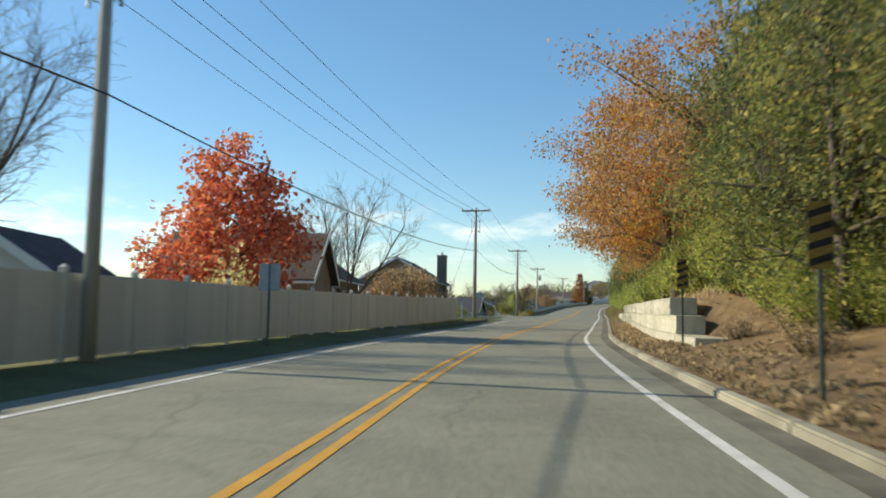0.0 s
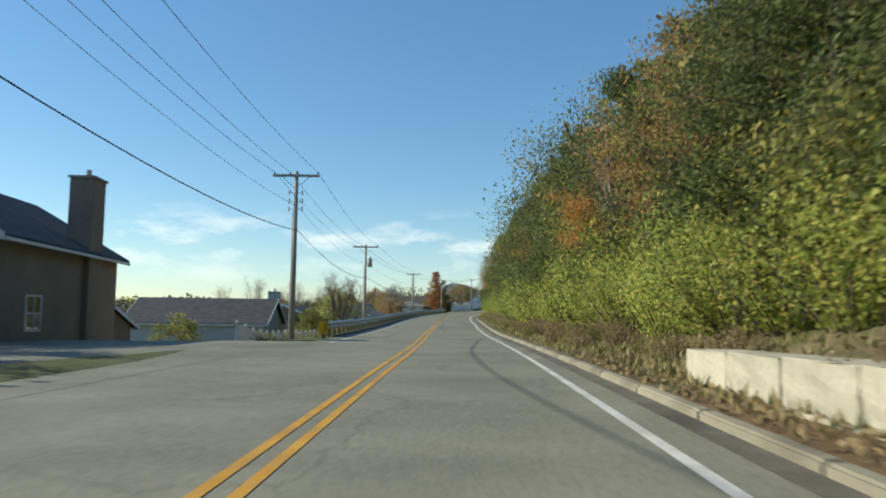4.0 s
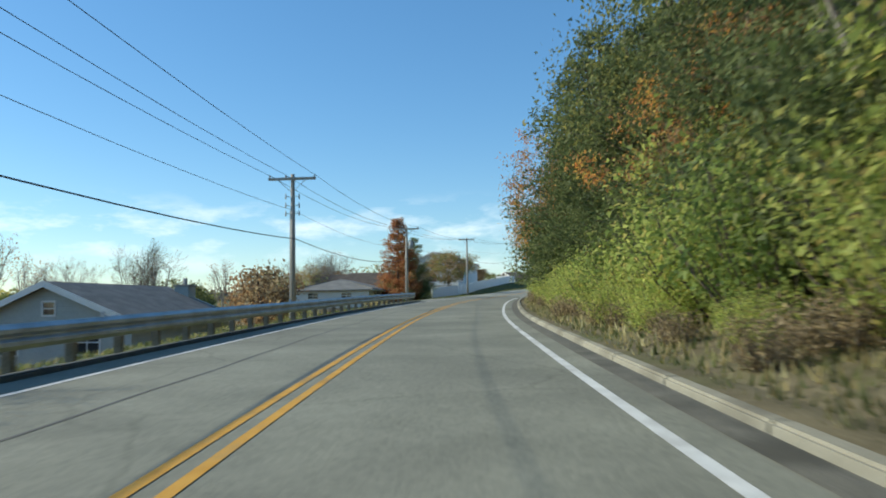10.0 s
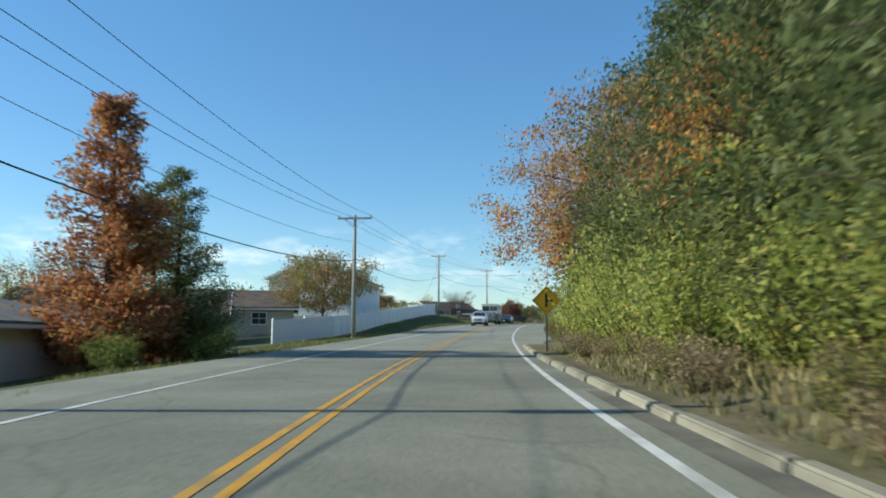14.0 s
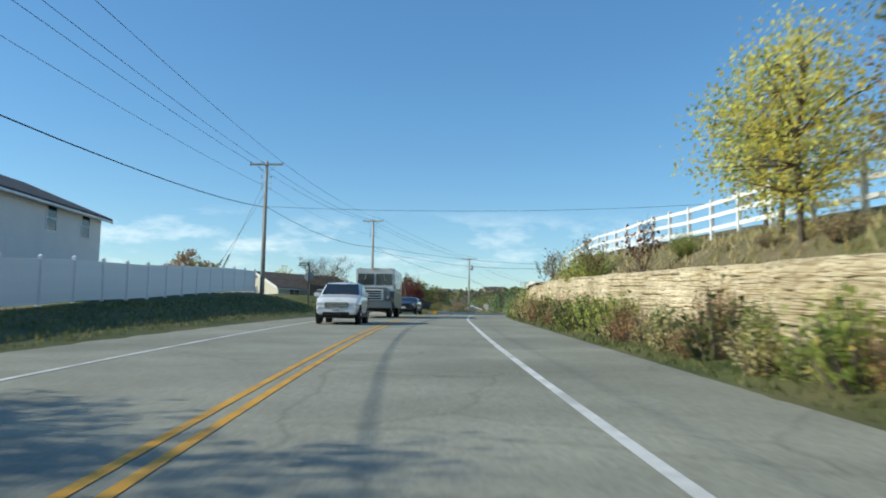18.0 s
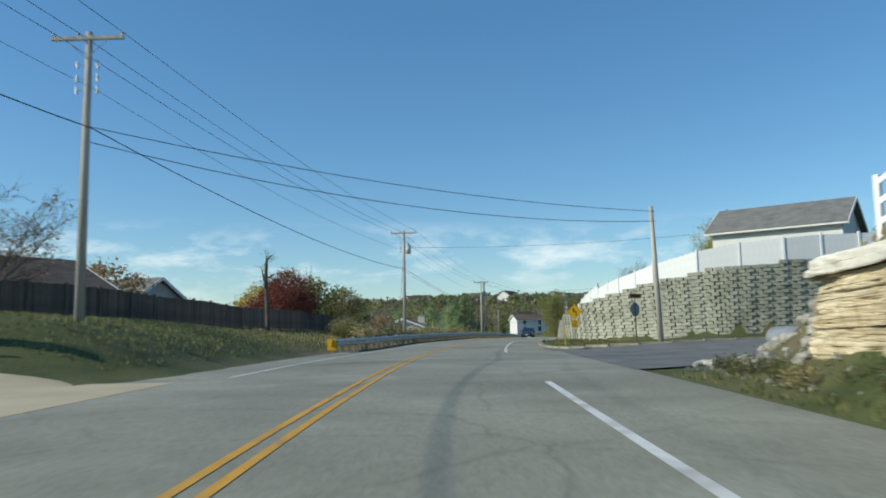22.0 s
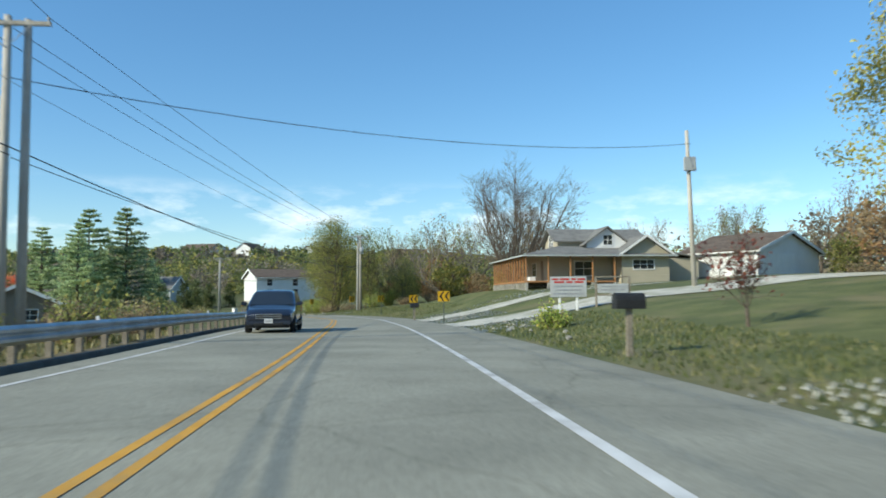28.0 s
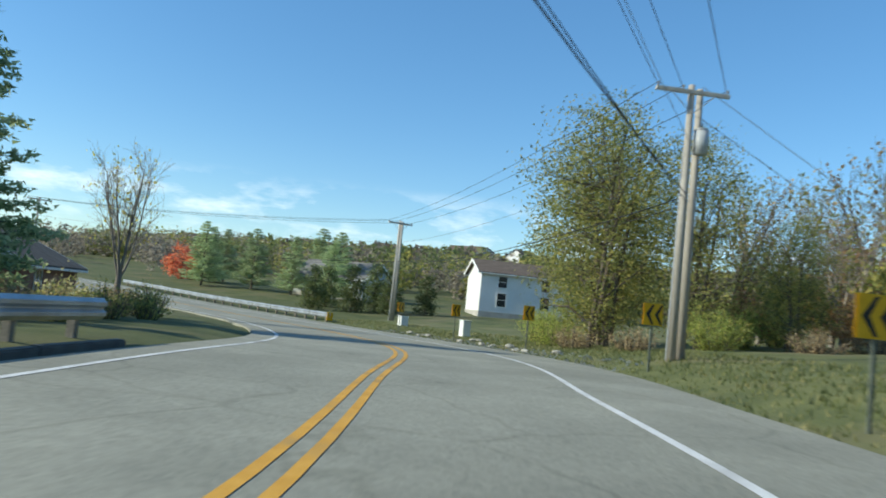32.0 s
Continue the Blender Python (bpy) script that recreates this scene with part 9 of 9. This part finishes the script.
# sign seen from behind by the tan fence, object markers by the wall
bk = thing("road_sign", "grey back of a rectangular road sign on a post", "road sign", spot(20.5, -5.7))
post_of(bk, 2.3)
part("sign_plate", boxm("sign_plate", -0.3, 0.3, 0.02, 0.026, 1.55, 2.3, "steel"), bk)
for s, d in ((22.0, 5.75), (9.8, 5.3)):
    om = thing("object_marker", "striped yellow and black object marker on a post", "road sign", spot(s, d), group="object markers at the wall")
    post_of(om, 2.4)
    p = part("marker_plate", flat_mesh("marker_plate", [(-0.15, 1.62), (0.15, 1.62), (0.15, 2.45), (-0.15, 2.45)], "sign_dirty_shaded"), om)
    for k in range(4):
        z = 1.64 + k * 0.2
        part("stripe", flat_mesh("stripe", [(-0.15, z), (0.15, z + 0.1), (0.15, z + 0.19), (-0.15, z + 0.09)], "black", 0.003, -0.0045), p)
mk = thing("marker_post", "white wooden marker post on a grass island", "post", spot(59.5, -6.9))
part("post", boxm("post", -0.08, 0.08, -0.05, 0.05, -0.3, 1.35, "trim", 0.01), mk)


def guy(s, d, s1, d1, top):
    a = Vector((*[float(v) for v in xy(s, d)], land_at(s, d)))
    b = Vector((*[float(v) for v in xy(s1, d1)], float(road_at(s1)[2]) + top))
    t = thing("guy_wire", "slanted guy wire with a pale plastic guard", "cable")
    part("strand", bm_mesh("strand", rod(bmesh.new(), a, b, 0.012, 0.012, 5), "wire_pale"), t)
    part("guard", bm_mesh("guard", rod(bmesh.new(), a, a.lerp(b, 0.3), 0.05, 0.05, 8), "post_wood"), t)


guy(57.5, -8.2, 62.6, -6.4, 8.4)
guy(322, -13.0, 325.7, -10.8, 9.6)
guy(323, -14.0, 325.7, -10.8, 8.6)
guy(518, 18.5, 520.2, 8.6, 9.0)
guy(519.5, 19.5, 520.2, 8.6, 8.0)
guy(408, -8.0, 404, -6.3, 9.0)


def mailbox(label, s, d, turn=0.0, group=""):
    t = thing("mailbox", label, "mailbox", spot(s, d, 0, turn), group=group)
    part("post", boxm("post", -0.06, 0.06, -0.06, 0.06, -0.3, 1.0, "post_wood", 0.01), t)
    bm = bmesh.new()
    pts = [(-0.16, 1.0)] + [(0.16 * math.cos(a), 1.18 + 0.16 * math.sin(a)) for a in np.linspace(math.pi, 0, 9)] + [(0.16, 1.0)]
    prism(bm, pts, -0.32, 0.32)
    b = part("box", bm_mesh("box", bm, "black"), t)
    part("flag", boxm("flag", 0.165, 0.18, -0.05, 0.02, 1.1, 1.32, "sign_red"), b)


mailbox("large black mailbox on a wooden post by a gravel drive", 420.6, 6.9, 90)
mailbox("black mailbox on a post by the bend", 492.5, 5.9, 90)
mailbox("black mailbox on a post by a lawn", 452, 7.2, 90)

# notice boards on the lawn
nb = thing("notice_board", "white roadside notice board with a red heading on two posts", "sign", spot(472.4, 11.6, 0.0, -8))
for x in (-0.42, 0.42):
    part("post", boxm("post", x - 0.06, x + 0.06, 0, 0.12, -0.4, 1.1, "trim", 0.01), nb)
bd = part("board", boxm("board", -0.88, 0.88, -0.06, 0.0, 0.72, 1.72, "board_grey", 0.01), nb)
for row, cells in ((1.54, ((-0.8, 0.3), (-0.42, 0.46), (0.14, 0.22), (0.44, 0.36))), (1.4, ((-0.7, 0.5), (-0.1, 0.3), (0.3, 0.42)))):
    for x0, w in cells:
        part("heading_bar", boxm("heading_bar", x0, x0 + w, -0.068, -0.058, row, row + 0.09, "sign_red"), bd)
for k in range(3):
    w = (0.7, 0.6, 0.75)[k]
    part("text_bar", boxm("text_bar", -w, w, -0.066, -0.058, 1.2 - k * 0.18, 1.28 - k * 0.18, "steel"), bd)
nb = thing("notice_board", "grey low notice board in a wooden frame on two posts", "sign", spot(472.0, 13.7, 0.0, -8))
for x in (-0.8, 0.8):
    part("post", boxm("post", x - 0.05, x + 0.05, 0, 0.1, -0.4, 1.36, "post_wood", 0.01), nb)
for z in (0.42, 1.3):
    part("frame_rail", boxm("frame_rail", -0.85, 0.85, -0.01, 0.09, z, z + 0.07, "post_wood", 0.01), nb)
bd = part("board", boxm("board", -0.74, 0.74, -0.04, 0.0, 0.55, 1.0, "board_grey", 0.01), nb)
for k in range(2):
    part("text_bar", boxm("text_bar", -0.6, 0.6, -0.046, -0.038, 0.83 - k * 0.16, 0.9 - k * 0.16, "steel"), bd)

# estate sign with stone pillars
es = thing("estate_sign", "dark wooden estate sign between posts in a planting bed", "sign", spot(353.6, -12.6, -0.1, 10))
for x in (-1.7, 1.7):
    part("pillar", boxm("pillar", x - 0.3, x + 0.3, -0.25, 0.25, -0.6, 1.6, "brown", 0.03), es)
    part("cap", boxm("cap", x - 0.34, x + 0.34, -0.29, 0.29, 1.6, 1.7, "trim", 0.02), es)
part("board", boxm("board", -1.4, 1.4, -0.06, 0.06, 0.55, 1.5, "dark_wood", 0.02), es)
part("text_bar", boxm("text_bar", -1.0, 1.0, -0.075, -0.06, 1.05, 1.25, "sign_white"), es)
for x in (-2.6, -1.0, 0.2, 1.2, 2.6):
    part("bed_post", boxm("bed_post", x - 0.06, x + 0.06, -0.9, -0.78, -0.4, 0.55, "post_wood", 0.01), es)
part("bed_rail", boxm("bed_rail", -2.9, 2.8, -0.88, -0.8, 0.25, 0.36, "dark_wood", 0.01), es)


def stone_mesh(seed):
    r = random.Random(seed)
    bm = bmesh.new()
    bmesh.ops.create_icosphere(bm, subdivisions=2, radius=0.5)
    for v in bm.verts:
        v.co *= r.uniform(0.8, 1.15)
    bm.transform(Matrix.Diagonal((1.0, 0.8, 0.6, 1)))
    return bm_mesh("stone", bm, "stone")


def boulder(s, d, k, turn):
    solid("boulder", stone_mesh(int(s * 10)), "large grey boulder beside a driveway", "stone", spot(s, d, 0.1, turn) @ Matrix.Diagonal((k, k * 0.8, k, 1)), group="boulders by the driveway")


for s_b, d_b, k_b in ((421.6, 7.6, 1.15), (422.9, 8.6, 1.3), (423.8, 9.6, 0.85), (424.6, 12.6, 1.0), (424.9, 11.2, 1.1)):
    boulder(s_b, d_b, k_b, s_b * 40)
STONES = [stone_mesh(k) for k in range(5)]
rng = random.Random(12)
for s0, s1, d0, d1, n, lo, hi in ((420.5, 424.6, 7.0, 9.2, 7, 0.25, 0.6), (458, 472, 7.0, 9.0, 16, 0.12, 0.32), (482.5, 488, 6.4, 9.6, 60, 0.06, 0.17), (526, 545, 6.6, 8, 16, 0.2, 0.45), (349, 357, 7.6, 10.2, 46, 0.22, 0.55)):
    for _ in range(n):
        s, d, k = rng.uniform(s0, s1), rng.uniform(d0, d1), rng.uniform(lo, hi)
        solid("stone", rng.choice(STONES), "pale rough field stone edging a drive", "stone", spot(s, d, 0.05, rng.uniform(0, 360)) @ Matrix.Diagonal((k, k, k, 1)), group="field stones along the drives")
rs = np.random.RandomState(21)
V, F = [], []
for s0, s1, d0, d1, n in ((481.5, 488.5, 6.2, 10.5, 500), (466, 473, 6.2, 10, 250), (494, 497, 6.2, 24, 500), (441, 446, 6.4, 14, 300), (520, 548, 6.3, 7.4, 500), (343, 353, 7.0, 9.4, 400)):
    s_, d_ = rs.uniform(s0, s1, n), rs.uniform(d0, d1, n)
    x_, y_ = xy(s_, d_)
    z_ = land(x_, y_) + 0.02
    for x, y, z in zip(x_, y_, z_):
        k = rs.uniform(0.03, 0.1)
        o = len(V)
        V += [(x - k, y, z), (x + k * 0.8, y - k * 0.4, z), (x + k * 0.1, y + k, z), (x, y, z + k * 0.9)]
        F += [(o, o + 1, o + 3), (o + 1, o + 2, o + 3), (o + 2, o, o + 3)]
solid("gravel", mesh_np("gravel", V, F, "gravel"), "scattered pale gravel at the edges of the drives", "gravel", kind="stuff")

# culvert, white utility boxes, white rail past the bend
cv = thing("culvert", "corrugated drain pipe mouth among stones", "drain", spot(352.8, 9.6, -0.5, 8))
bm = bmesh.new()
bmesh.ops.create_cone(bm, cap_ends=False, segments=20, radius1=0.26, radius2=0.26, depth=1.6, matrix=pose(0, 0.4, 0.1, 90, 0, 0))
part("pipe", bm_mesh("pipe", bm, "steel"), cv)
bm = bmesh.new()
bmesh.ops.create_cone(bm, cap_ends=False, segments=20, radius1=0.3, radius2=0.3, depth=0.1, matrix=pose(0, -0.4, 0.1, 90, 0, 0))
part("rim", bm_mesh("rim", bm, "galv"), cv)
for s, d, w, h in ((541, 9.4, 0.5, 0.9), (552, 10.5, 0.6, 0.7)):
    ub = thing("utility_box", "white utility cabinet on the verge", "cabinet", spot(s, d))
    part("cabinet", boxm("cabinet", -w / 2, w / 2, -0.3, 0.3, -0.1, h, "trim", 0.03), ub)
    part("lid", boxm("lid", -w / 2 - 0.03, w / 2 + 0.03, -0.33, 0.33, h, h + 0.06, "trim", 0.02), ub)

# dark lines painted on the road for the overhead cable's shadow
for s0, s1, d, w in ((95, 215, -1.9, 0.05), (232, 262, 0.55, 0.05)):
    n = int((s1 - s0) / 1.0)
    ss_ = np.linspace(s0, s1, n)
    wob_ = 0.03 * np.sin(ss_ * 0.4) + 0.02 * np.sin(ss_ * 1.3)
    a, b = xy(ss_, d + wob_ - w / 2), xy(ss_, d + wob_ + w / 2)
    z_ = road_at(ss_)[2] + 0.004
    V = np.vstack([np.stack([a[0], a[1], z_], 1), np.stack([b[0], b[1], z_], 1)])
    i = np.arange(n - 1)
    part("tar_seam", mesh_np("tar_seam", V, np.stack([i, n + i, n + i + 1, i + 1], 1), "tar"), road, label="dark wandering line painted for the overhead cable's shadow")
